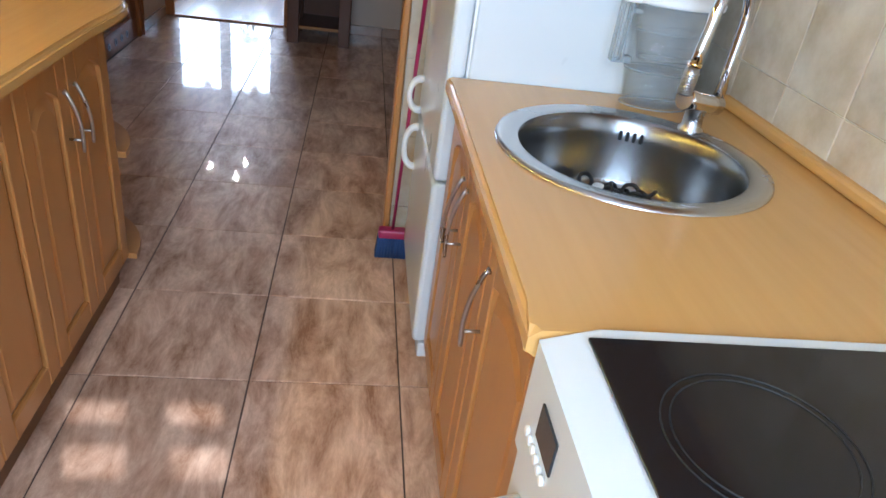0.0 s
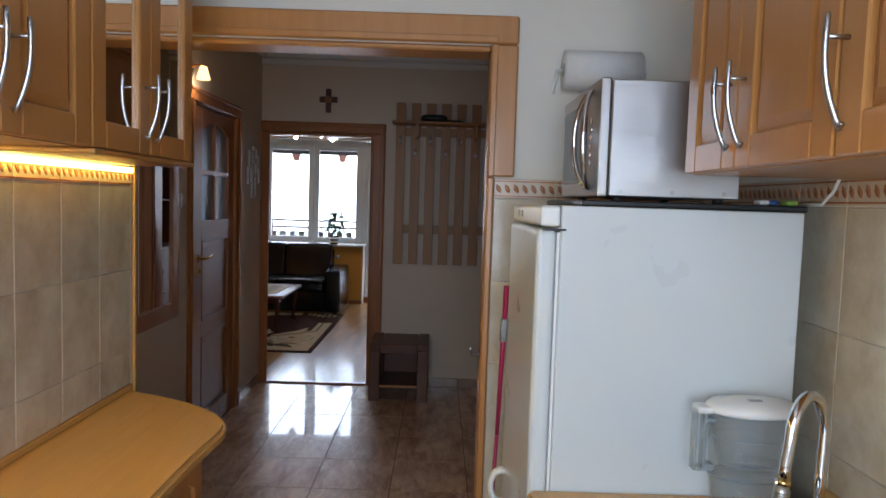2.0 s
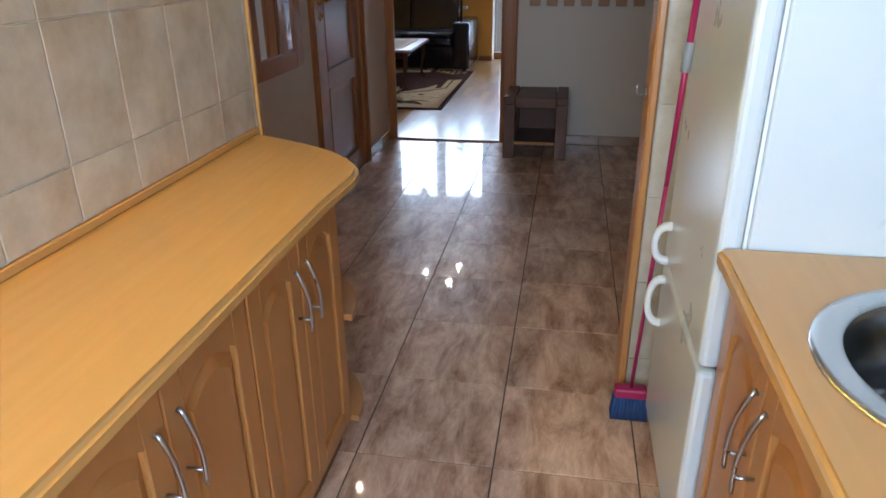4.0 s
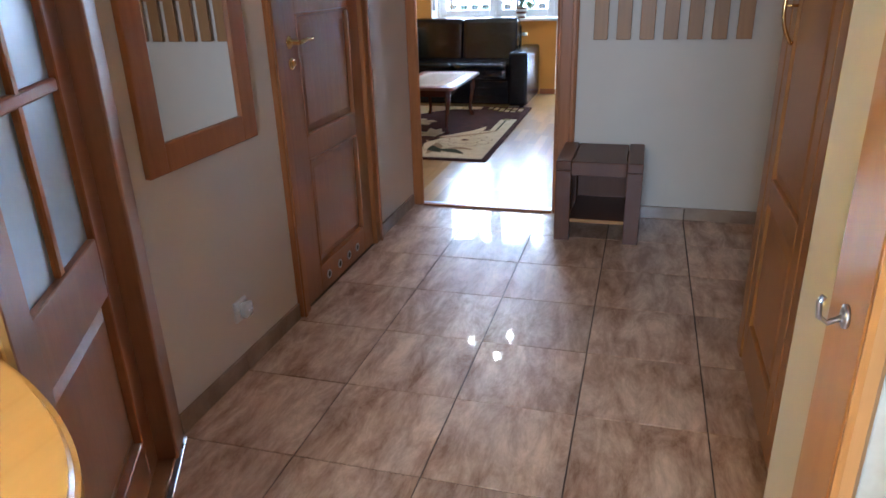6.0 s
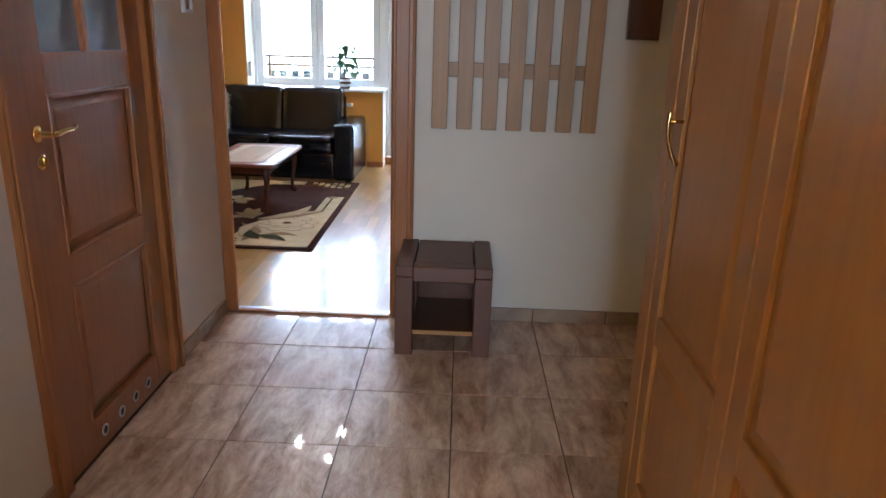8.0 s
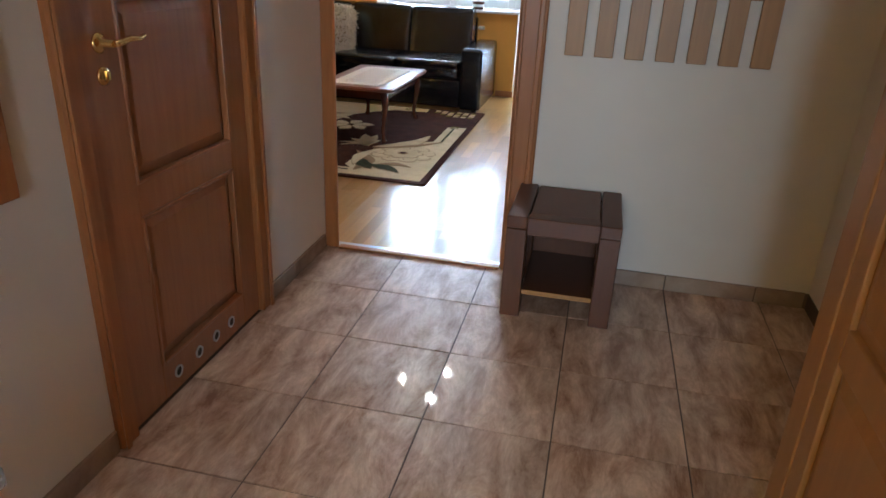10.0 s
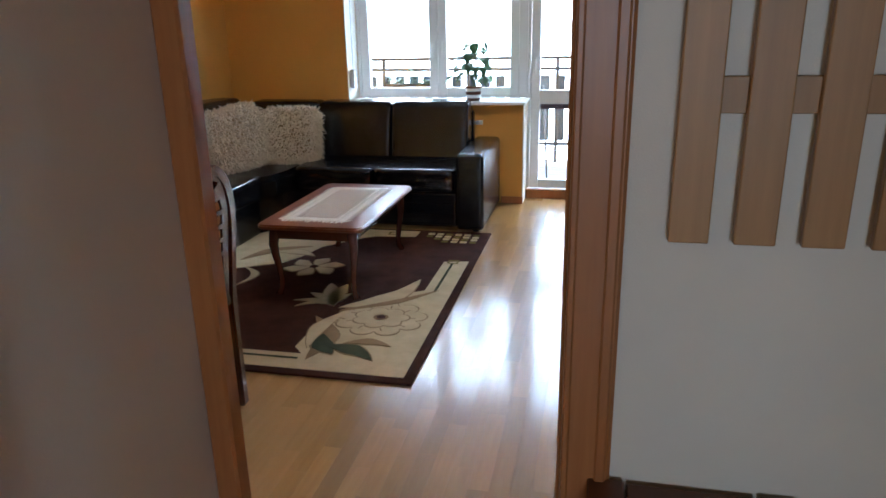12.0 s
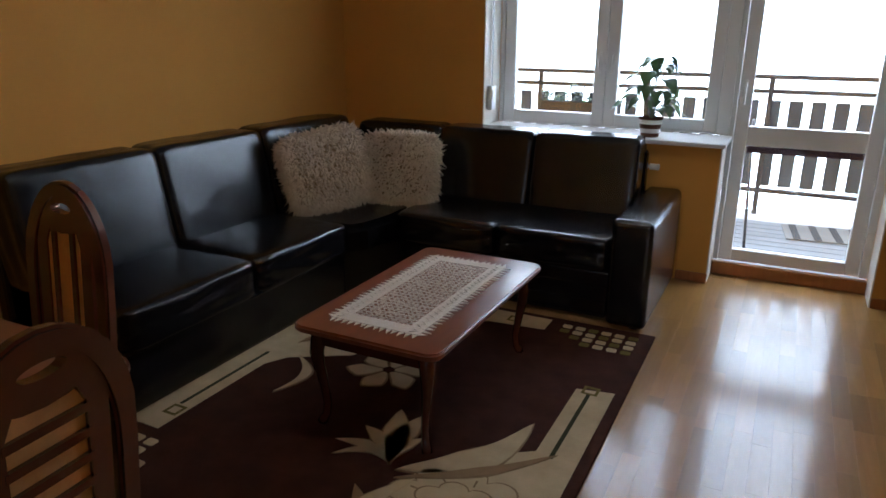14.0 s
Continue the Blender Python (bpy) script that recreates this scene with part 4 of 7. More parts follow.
box(bm, xm + 0.016, x1, 0.004, 0.033, zm - 0.016, zm + 0.016, 0.003, 1, DM)
part("glazing_bar", bm, "door_wood", d2)
for a0, a1 in ((x0, xm - 0.016), (xm + 0.016, x1)):
    for z0, z1 in ((1.355, zm - 0.016), (zm + 0.016, 1.965)):
        bm = bmesh.new()
        box(bm, a0 - 0.004, a1 + 0.004, 0.012, 0.017, z0 - 0.004, z1 + 0.004, 0, 1, DM)
        part("pane", bm, "frost_pane", d2, "frosted glass pane")
for y in (0.242, 0.366, 0.478, 0.585):
    bm = bmesh.new()
    mm = DM @ Matrix.Translation((y, 0.035, 0.070)) @ Matrix.Rotation(-math.pi / 2, 4, "X")
    lathe(bm, [(0.022, 0), (0.022, 0.003), (0.016, 0.0045), (0.015, 0.001)], 18, mm, caps=False)
    ring = part("vent_ring", bm, "satin", d2, "metal vent ring")
    # flat black disc; the shade of the open vent is in its colour
    bm = bmesh.new()
    lathe(bm, [(0.0155, 0.0006), (0.001, 0.0006)], 14, mm, caps=False)
    part("vent_hole", bm, "rubber", ring)
lever_handle(d2, DM @ Matrix.Translation((0.095, 0.035, 1.13)))


def casing(name, boxes, label):
    post = structure(name, "trim_wood", boxes[:1], label, "casing", 0.007)
    for b in boxes[1:]:
        bm = bmesh.new()
        box(bm, *b, 0.007)
        part("casing_board", bm, "trim_wood", post)
    return post


casing("casing_panel_door", [(XH - 0.03, XH + 0.022, 4.005, 4.082, 0, 2.05), (XH - 0.03, XH + 0.022, 4.893, 4.975, 0, 2.05), (XH - 0.03, XH + 0.022, 4.005, 4.975, 2.0515, 2.135)], "stained wooden casing round the panel door")
structure("casing_panel_door_bead", "trim_wood", [(XH + 0.022, XH + 0.032, 4.012, 4.032, 0, 2.06), (XH + 0.022, XH + 0.032, 4.945, 4.967, 0, 2.06), (XH + 0.022, XH + 0.032, 4.012, 4.967, 2.108, 2.128)], "rounded outer bead of the casing", "trim", 0.004)
structure("wall_behind_panel_door", "white_wall", [(XH - 0.14, XH - 0.121, 4.0, 5.0, 0, 2.2)], "plain wall closing the side room", "wall")

# doorway to the living room
casing("casing_living", [(XH + 0.001, -1.392, YF - 0.022, YF - 0.0005, 0, 2.034), (-0.574, -0.465, YF - 0.022, YF - 0.0005, 0, 2.034), (XH + 0.001, -0.465, YF - 0.022, YF - 0.0005, 2.0345, 2.118), (-1.4745, -1.461, YF, YL0 + 0.012, 0.0, 2.011), (-0.584, -0.5755, YF, YL0 + 0.012, 0.0, 2.03), (-1.461, -0.584, YF, YL0 + 0.012, 2.012, 2.0345)], "stained wooden casing round the living room doorway")
structure("casing_living_bead", "trim_wood", [(-0.500, -0.475, YF - 0.032, YF - 0.0225, 0, 2.085), (-0.573, -0.557, YF - 0.030, YF - 0.0225, 0, 2.03), (XH + 0.001, -0.475, YF - 0.032, YF - 0.0225, 2.087, 2.108)], "rounded beads of the doorway casing", "trim", 0.005)
structure("threshold_living", "trim_wood", [(-1.39, -0.584, YF - 0.03, YF + 0.012, 0.0, 0.012)], "wooden threshold strip in the doorway", "threshold", 0.004)
structure("threshold_metal", "satin", [(-1.46, -0.584, YF + 0.013, YF + 0.05, 0.0, 0.006)], "thin metal floor strip in the doorway", "threshold", 0.002)

# glazed door set across the corner
A0, A1 = Vector((XK, 2.355)), Vector((-1.445, 3.16))
LEN = (A1 - A0).length
AM = plane_at(A0.x, A0.y, 0, A1.x - A0.x, A1.y - A0.y)
bm = bmesh.new()
box(bm, -0.02, LEN + 0.02, -0.14, -0.075, 2.06, CEIL, 0, 1, AM)
tagged(part("wall_corner", bm, "hall_wall"), "pale beige wall over the corner door", "wall", kind="structure")
bm = bmesh.new()
for b in ((0.0, 0.105, -0.10, 0.004, 0, 2.05), (LEN - 0.115, LEN - 0.002, -0.10, 0.004, 0, 2.05), (0.0, LEN - 0.002, -0.10, 0.004, 2.052, 2.14)):
    box(bm, *b, 0.008, 2, AM)
tagged(part("casing_corner_door", bm, "casing_dark"), "stained wooden casing of the corner door", "casing", kind="structure")
bm = bmesh.new()
box(bm, 0.105, LEN - 0.115, -0.10, -0.006, 0, 0.014, 0.003, 1, AM)
tagged(part("threshold_corner", bm, "casing_dark"), "wooden threshold of the corner door", "threshold", kind="structure")
bm = bmesh.new()
box(bm, 0.09, LEN - 0.002, -0.005, 0.012, 0, 0.006, 0.002, 1, AM)
tagged(part("threshold_corner_metal", bm, "satin"), "metal strip along the corner threshold", "threshold", kind="structure")
d1 = thing("glazed_door", "stained wooden door with tall frosted panes", "door", (AM @ Vector((LEN / 2, -0.08, 0)))[:])
WM = AM @ Matrix.Translation((0.108, -0.095, 0.016))
w1 = LEN - 0.226
bm = bmesh.new()
box(bm, 0, 0.10, 0, 0.04, 0, 2.03, 0.003, 1, WM)
box(bm, w1 - 0.10, w1, 0, 0.04, 0, 2.03, 0.003, 1, WM)
for z0, z1 in ((0, 0.14), (0.60, 0.76), (1.92, 2.03)):
    box(bm, 0.10, w1 - 0.10, 0, 0.04, z0, z1, 0.003, 1, WM)
part("door_frame", bm, "door_wood", d1)
bm = bmesh.new()
box(bm, 0.096, w1 - 0.096, 0.006, 0.016, 0.136, 0.604, 0, 1, WM)
moulding_panel(bm, WM, 0.112, w1 - 0.112, 0.152, 0.588, 0.0165, 0.035, 0.012)
part("panel", bm, "door_wood", d1)
bm = bmesh.new()
for z in (1.14, 1.53):
    box(bm, 0.10, w1 - 0.10, 0.006, 0.036, z - 0.015, z + 0.015, 0.004, 1, WM)
box(bm, w1 / 2 - 0.015, w1 / 2 + 0.015, 0.007, 0.035, 0.76, 1.92, 0.004, 1, WM)
part("glazing_bar", bm, "trim_wood", d1)
for a0, a1 in ((0.10, w1 / 2 - 0.015), (w1 / 2 + 0.015, w1 - 0.10)):
    for z0, z1 in ((0.76, 1.125), (1.155, 1.515), (1.545, 1.92)):
        bm = bmesh.new()
        box(bm, a0 - 0.003, a1 + 0.003, 0.016, 0.021, z0 - 0.003, z1 + 0.003, 0, 1, WM)
        part("pane", bm, "frost_pane", d1, "frosted glass pane")
bm = bmesh.new()
box(bm, -0.15, LEN + 0.15, -0.35, -0.31, 0, CEIL, 0, 1, AM)
tagged(part("wall_behind_corner", bm, "white_wall"), "plain wall closing the side room", "wall", kind="structure")

# mirror
mir = thing("mirror", "wall mirror in a broad wooden frame", "mirror", (XH, 3.53, 0.86))
MM = plane_at(XH + 0.001, 3.232, 0.838, 0, 1)
mw_, mh_, fwid = 0.60, 0.90, 0.088
bm = bmesh.new()
for b in ((0, fwid, 0, mh_), (mw_ - fwid, mw_, 0, mh_), (fwid, mw_ - fwid, 0, fwid), (fwid, mw_ - fwid, mh_ - fwid, mh_)):
    box(bm, b[0], b[1], 0, 0.022, b[2], b[3], 0.004, 2, MM)
part("frame", bm, "trim_wood", mir)
bm = bmesh.new()
box(bm, fwid - 0.004, mw_ - fwid + 0.004, 0.006, 0.011, fwid - 0.004, mh_ - fwid + 0.004, 0, 1, MM)
part("mirror_glass", bm, "mirror", mir)

# switch and socket
sw = thing("light_switch", "round white wall switch beside the mirror", "switch", (XH, 3.90, 1.476))
bm = bmesh.new()
lathe(bm, [(0.042, 0), (0.041, 0.008), (0.036, 0.011)], 24, Matrix.Translation((XH + 0.0005, 3.90, 1.476)) @ Matrix.Rotation(math.pi / 2, 4, "Y"))
part("plate", bm, "white_plastic", sw)
bm = bmesh.new()
lathe(bm, [(0.028, 0.0115), (0.027, 0.017), (0.02, 0.019)], 20, Matrix.Translation((XH + 0.0005, 3.90, 1.476)) @ Matrix.Rotation(math.pi / 2, 4, "Y"))
part("rocker", bm, "white_plastic", sw)
so = thing("wall_socket", "white wall socket with a clear plug-in cover", "socket", (XH, 3.585, 0.25))
block("plate", "white_plastic", so, XH + 0.0005, XH + 0.011, 3.545, 3.625, 0.21, 0.29, 0.004, 2)
bm = bmesh.new()
cushion(bm, XH + 0.011, XH + 0.045, 3.56, 3.615, 0.222, 0.282, 0.45, 8)
part("plug_cover", bm, "plug_clear", so, "clear plastic plug-in cover")
for y in (3.578, 3.597):
    bm = bmesh.new()
    lathe(bm, [(0.004, 0), (0.004, 0.002)], 8, Matrix.Translation((XH + 0.045, y, 0.255)) @ Matrix.Rotation(math.pi / 2, 4, "Y"))
    part("pin_hole", bm, "grey_plastic", so)

# collage of little frames
co = thing("picture_collage", "white cluster of small wooden picture frames", "picture frame", (XH, 5.36, 1.68))
for y, z, w, h in ((5.20, 1.60, 0.10, 0.13), (5.24, 1.735, 0.09, 0.12), (5.31, 1.50, 0.10, 0.17), (5.315, 1.675, 0.10, 0.10), (5.345, 1.78, 0.09, 0.11), (5.415, 1.60, 0.09, 0.14), (5.42, 1.745, 0.08, 0.10)):
    cm = plane_at(XH + 0.001, y, z, 0, 1)
    bm = bmesh.new()
    for b in ((0, 0.016, 0, h), (w - 0.016, w, 0, h), (0.016, w - 0.016, 0, 0.016), (0.016, w - 0.016, h - 0.016, h)):
        box(bm, b[0], b[1], 0, 0.018, b[2], b[3], 0.002, 1, cm)
    f = part("small_frame", bm, "white_paint", co)
    bm = bmesh.new()
    box(bm, 0.016, w - 0.016, 0.0, 0.004, 0.016, h - 0.016, 0, 1, cm)
    part("picture", bm, "rack_wood", f)

# wall lamp over the panel door
wl = thing("wall_lamp", "small wall lamp with a lit amber glass", "lamp", (XH, 4.12, 2.2))
bm = bmesh.new()
lathe(bm, [(0.04, 0), (0.038, 0.012), (0.01, 0.016)], 18, Matrix.Translation((XH + 0.0005, 4.03, 2.235)) @ Matrix.Rotation(math.pi / 2, 4, "Y"))
tube(bm, [(XH + 0.012, 4.03, 2.235), (XH + 0.06, 4.03, 2.25), (XH + 0.08, 4.03, 2.235)], 0.006, 8)
part("arm", bm, "brass", wl)
bm = bmesh.new()
lathe(bm, [(0.012, 0.055), (0.02, 0.05), (0.028, 0.02), (0.038, -0.02), (0.036, -0.02), (0.026, 0.02)], 18, Matrix.Translation((XH + 0.08, 4.03, 2.185)), caps=False)
part("shade", bm, "amber", wl, "lit amber glass shade")

# cross
cr = thing("wall_cross", "dark wooden cross with an inlaid pale centre", "cross", (-0.93, YF, 2.29))
bm = bmesh.new()
box(bm, -0.952, -0.908, YF - 0.014, YF - 0.0005, 2.195, 2.383, 0.003)
box(bm, -1.002, -0.953, YF - 0.014, YF - 0.0005, 2.275, 2.322, 0.003)
box(bm, -0.907, -0.858, YF - 0.014, YF - 0.0005, 2.275, 2.322, 0.003)
part("cross_bars", bm, "dark_red", cr)
bm = bmesh.new()
lathe(bm, [(0.026, 0), (0.024, 0.006), (0.004, 0.008)], 18, Matrix.Translation((-0.93, YF - 0.014, 2.298)) @ Matrix.Rotation(math.pi / 2, 4, "X"))
part("medallion", bm, "rack_wood", cr, "pale round medallion")

# coat rack
rk = thing("coat_rack", "wooden wall coat rack of seven slats with a shelf", "coat rack", (0.0, YF, 1.6))
for k in range(7):
    x = -0.384 + 0.12 * k
    bm = bmesh.new()
    prism(bm, [(0.002, 0), (0.073, 0), (0.075, 0.003), (0.075, 1.279), (0.073, 1.282), (0.002, 1.282), (0, 1.279), (0, 0.003)], 0, 0.018, Matrix.Translation((x, YF - 0.040, 1.008)), bevel=0.003)
    part("slat", bm, "rack_wood", rk)
for z in (1.254, 2.03):
    block("rail", "rack_wood", rk, -0.378, 0.405, YF - 0.0215, YF - 0.0005, z, z + 0.067, 0.002)
block("shelf_board", "rack_wood", rk, -0.403, 0.412, YF - 0.26, YF - 0.041, 2.108, 2.124, 0.003)
for x in (-0.22, 0.24):
    bm = bmesh.new()
    prism(bm, [(0, 0), (0.02, 0), (0.02, 0.10), (0, 0.10)], 0, 0.16, Matrix.Translation((x, YF - 0.20, 2.008)))
    part("bracket", bm, "rack_wood", rk)
for k in range(7):
    x, z = -0.3465 + 0.12 * k, (1.99 if k % 2 == 0 else 1.89)
    bm = bmesh.new()
    lathe(bm, [(0.014, 0), (0.013, 0.004), (0.006, 0.006)], 12, Matrix.Translation((x, YF - 0.0405, z)) @ Matrix.Rotation(math.pi / 2, 4, "X"))
    tube(bm, [(x, YF - 0.045, z + 0.01), (x, YF - 0.085, z + 0.03), (x, YF - 0.095, z + 0.045)], 0.004, 6)
    tube(bm, [(x, YF - 0.045, z - 0.005), (x, YF - 0.07, z - 0.03), (x, YF - 0.08, z - 0.015)], 0.004, 6)
    part("peg", bm, "satin", rk, "metal coat hook")
hat = thing("cap", "flat dark cap lying on the rack shelf", "cap", (-0.05, 5.46, 2.124))
bm = bmesh.new()
cushion(bm, -0.18, 0.02, 5.38, 5.56, 2.125, 2.185, 0.6, 12, None, 0.08, 3)
part("crown", bm, "rubber", hat)
bm = bmesh.new()
cushion(bm, 0.0, 0.14, 5.39, 5.54, 2.125, 2.145, 0.6, 10, None, 0.1, 7)
part("peak", bm, "rubber", hat)

# small dark cabinet on the far wall
kc = thing("key_cabinet", "small dark wooden key cabinet on the wall", "cabinet", (0.585, YF, 1.45))
block("body", "dark_wood", kc, 0.515, 0.66, YF - 0.05, YF - 0.0005, 1.447, 1.72, 0.003)
block("door", "dark_wood", kc, 0.518, 0.657, YF - 0.062, YF - 0.0515, 1.45, 1.717, 0.004)

# bench stool
bn = thing("stool_table", "dark walnut stool with an open lower shelf", "stool", (-0.30, 5.385, 0))
bx0, bx1, by0, by1, bh = -0.513, -0.071, 5.160, 5.605, 0.440
for x in (bx0, bx1 - 0.08):
    for y in (by0, by1 - 0.07):
        block("leg", "dark_wood", bn, x, x + 0.08, y, y + 0.07, 0, bh - 0.052, 0.003)
    block("side_rail", "dark_wood", bn, x, x + 0.08, by0, by1, bh - 0.051, bh, 0.004)
block("top_panel", "dark_wood", bn, bx0 + 0.086, bx1 - 0.086, by0 + 0.075, by1 - 0.004, bh - 0.035, bh - 0.004, 0.003)
block("front_apron", "dark_wood", bn, bx0 + 0.081, bx1 - 0.081, by0 + 0.002, by0 + 0.071, bh - 0.075, bh - 0.002, 0.003)
block("shelf_board", "dark_wood", bn, bx0 + 0.081, bx1 - 0.081, by0 + 0.012, by1 - 0.012, 0.105, 0.125, 0.002)
block("back_panel", "dark_wood", bn, bx0 + 0.081, bx1 - 0.081, by1 - 0.010, by1 - 0.002, 0.10, bh - 0.04)
block("shelf_edge", "rack_wood", bn, bx0 + 0.081, bx1 - 0.081, by0 + 0.006, by0 + 0.0115, 0.105, 0.125, 0.001)
for x in (bx0 + 0.012, bx1 - 0.03):
    block("side_panel", "dark_wood", bn, x, x + 0.018, by0 + 0.071, by1 - 0.071, 0.10, bh - 0.052)

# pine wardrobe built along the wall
# pine darkened for the wardrobe; the hall's shade is in the colour
M["wardrobe_pine"] = material("shaded_pine", (0.43, 0.195, 0.045), 0.36, dark=(0.32, 0.13, 0.027), scale=4, stretch=(8, 8, 0.5), amount=0.7, bump=0.1, bump_scale=90, coat=0.12)
wd = thing("wardrobe", "tall honey pine wardrobe with panelled doors", "wardrobe", (0.55, 3.5, 0))
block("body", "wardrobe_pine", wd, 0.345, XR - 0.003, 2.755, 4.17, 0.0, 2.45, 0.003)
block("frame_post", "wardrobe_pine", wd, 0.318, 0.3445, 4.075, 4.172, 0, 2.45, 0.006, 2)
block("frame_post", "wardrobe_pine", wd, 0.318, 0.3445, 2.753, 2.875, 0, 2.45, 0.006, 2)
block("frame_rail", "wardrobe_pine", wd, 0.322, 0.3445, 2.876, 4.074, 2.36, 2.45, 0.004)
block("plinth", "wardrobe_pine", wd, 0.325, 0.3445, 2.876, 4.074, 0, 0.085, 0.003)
for y1, y0 in ((4.072, 3.475), (3.472, 2.878)):
    m = along_right(y1, 0.09, 0.344)
    w, h = y1 - y0, 2.265
    s = 0.075
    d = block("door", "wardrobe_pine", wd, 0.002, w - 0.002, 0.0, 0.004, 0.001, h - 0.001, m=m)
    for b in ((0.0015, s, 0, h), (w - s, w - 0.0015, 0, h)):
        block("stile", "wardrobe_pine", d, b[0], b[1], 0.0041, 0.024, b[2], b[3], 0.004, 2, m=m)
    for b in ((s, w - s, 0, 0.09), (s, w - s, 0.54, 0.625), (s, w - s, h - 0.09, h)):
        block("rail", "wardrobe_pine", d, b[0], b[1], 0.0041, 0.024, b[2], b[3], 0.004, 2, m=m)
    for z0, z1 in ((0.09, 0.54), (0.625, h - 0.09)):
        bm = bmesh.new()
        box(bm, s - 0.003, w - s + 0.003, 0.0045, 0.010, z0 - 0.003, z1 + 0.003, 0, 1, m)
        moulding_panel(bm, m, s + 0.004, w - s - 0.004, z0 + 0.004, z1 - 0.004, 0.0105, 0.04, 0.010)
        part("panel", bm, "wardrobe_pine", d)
    if y1 > 4:
        bow_handle(d, m @ Matrix.Translation((0.085, 0.024, 1.115)), 0.14, "handle", "brass", 0.006, 0.036)
    else:
        bow_handle(d, m @ Matrix.Translation((w - 0.085, 0.024, 1.115)), 0.14, "handle", "brass", 0.006, 0.036)

# cornice, and a flat white panel added for the bright strip on the ceiling
structure("trim_cornice", "ceiling", [(XH, XR, YF - 0.05, YF, 2.61, CEIL), (XH, XR, YF - 0.025, YF - 0.0002, 2.56, 2.609), (XH, XH + 0.05, 3.2, YF - 0.051, 2.61, CEIL)], "white plaster ceiling cornice", "cornice", 0.008)
cl = thing("ceiling_lamp", "flat white glossy panel for the bright strip on the ceiling", "lamp", (-0.98, 5.3, CEIL))
block("plate", "white_plastic", cl, -1.30, -0.66, 5.20, 5.42, CEIL - 0.02, CEIL - 0.001, 0.004)
bm = bmesh.new()
cushion(bm, -1.32, -0.64, 5.18, 5.44, CEIL - 0.05, CEIL - 0.02, 0.35, 8)
part("glass", bm, "white_enamel", cl, "white glossy glass")

# ---- living room ----
M["parquet_rest"] = material("oak_parquet_strips", (0.50, 0.30, 0.13), 0.11, dark=(0.40, 0.22, 0.085), scale=5, stretch=(9, 0.8, 1), amount=0.9, detail=6, bump=0.06, bump_scale=60)
nt = M["parquet_rest"].node_tree
geo = nt.nodes.new("ShaderNodeNewGeometry")
hsv = nt.nodes.new("ShaderNodeHueSaturation")
rng = nt.nodes.new("ShaderNodeMapRange")
rng.inputs[3].default_value, rng.inputs[4].default_value = 0.87, 1.13
nt.links.new(geo.outputs["Random Per Island"], rng.inputs[0])
nt.links.new(rng.outputs[0], hsv.inputs["Value"])
bs = nt.nodes["Principled BSDF"]
nt.links.new(bs.inputs["Base Color"].links[0].from_socket, hsv.inputs["Color"])
nt.links.new(hsv.outputs[0], bs.inputs["Base Color"])
M["rug_dark"] = material("maroon_wool", (0.072, 0.026, 0.017), 0.95, spec=0.08, dark=(0.036, 0.014, 0.010), scale=9, bump=1.0, bump_scale=420)
M["rug_cream"] = material("cream_wool", (0.62, 0.49, 0.30), 0.95, spec=0.08, dark=(0.47, 0.37, 0.22), scale=9, bump=1.0, bump_scale=420)
M["rug_outline"] = material("shaded_wool", (0.36, 0.26, 0.15), 0.95, spec=0.08, dark=(0.20, 0.135, 0.075), scale=12, bump=1.0, bump_scale=420)
M["rug_tan"] = material("tan_wool", (0.33, 0.22, 0.12), 0.95, spec=0.08, dark=(0.26, 0.17, 0.09), scale=12, bump=1.0, bump_scale=420)
M["rug_green"] = material("green_wool", (0.066, 0.068, 0.036), 0.95, spec=0.08, dark=(0.042, 0.044, 0.024), scale=12, bump=1.0, bump_scale=420)
M["rug_gold"] = material("gold_wool", (0.20, 0.16, 0.045), 0.95, spec=0.08, dark=(0.13, 0.10, 0.03), scale=12, bump=1.0, bump_scale=420)
M["shag"] = material("cream_shag", (0.80, 0.71, 0.57), 0.95, dark=(0.62, 0.51, 0.37), scale=30)
# backing darker than the pile; shade between the tufts is in its colour
M["shag_base"] = material("shaded_shag_backing", (0.36, 0.26, 0.15), 0.95, dark=(0.28, 0.20, 0.11), scale=14)
M["crochet"] = material("cream_crochet", (0.84, 0.80, 0.72), 0.9, dark=(0.76, 0.70, 0.6), scale=60, bump=0.6, bump_scale=300)
M["crochet_brown"] = material("brown_woven", (0.70, 0.62, 0.53), 0.9, dark=(0.27, 0.14, 0.09), scale=55, amount=0.10, bump=0.6, bump_scale=300)
M["chair_cloth"] = material("ochre_upholstery", (0.70, 0.38, 0.13), 0.85, dark=(0.57, 0.29, 0.095), scale=30, bump=0.5, bump_scale=300)
M["lime"] = material("lime_cloth", (0.42, 0.50, 0.03), 0.85, dark=(0.33, 0.40, 0.02), scale=20, bump=0.4)
M["cherry"] = material("cherry_wood", (0.22, 0.066, 0.028), 0.3, spec=0.4, dark=(0.13, 0.038, 0.018), scale=4, stretch=(6, 1, 6), amount=0.7, coat=0.2)
M["leaf"] = material("plant_leaf", (0.085, 0.17, 0.05), 0.35, dark=(0.05, 0.11, 0.03), scale=20)
M["stalk"] = material("plant_stalk", (0.09, 0.13, 0.04), 0.5)
M["blind"] = material("maroon_blind_cloth", (0.05, 0.018, 0.025), 0.8, bump=0.3)
M["soil"] = material("potting_soil", (0.03, 0.02, 0.014), 0.95, bump=0.8, bump_scale=80)
M["bulb"] = glow("lit_bulb", (1.0, 0.86, 0.66), 330)
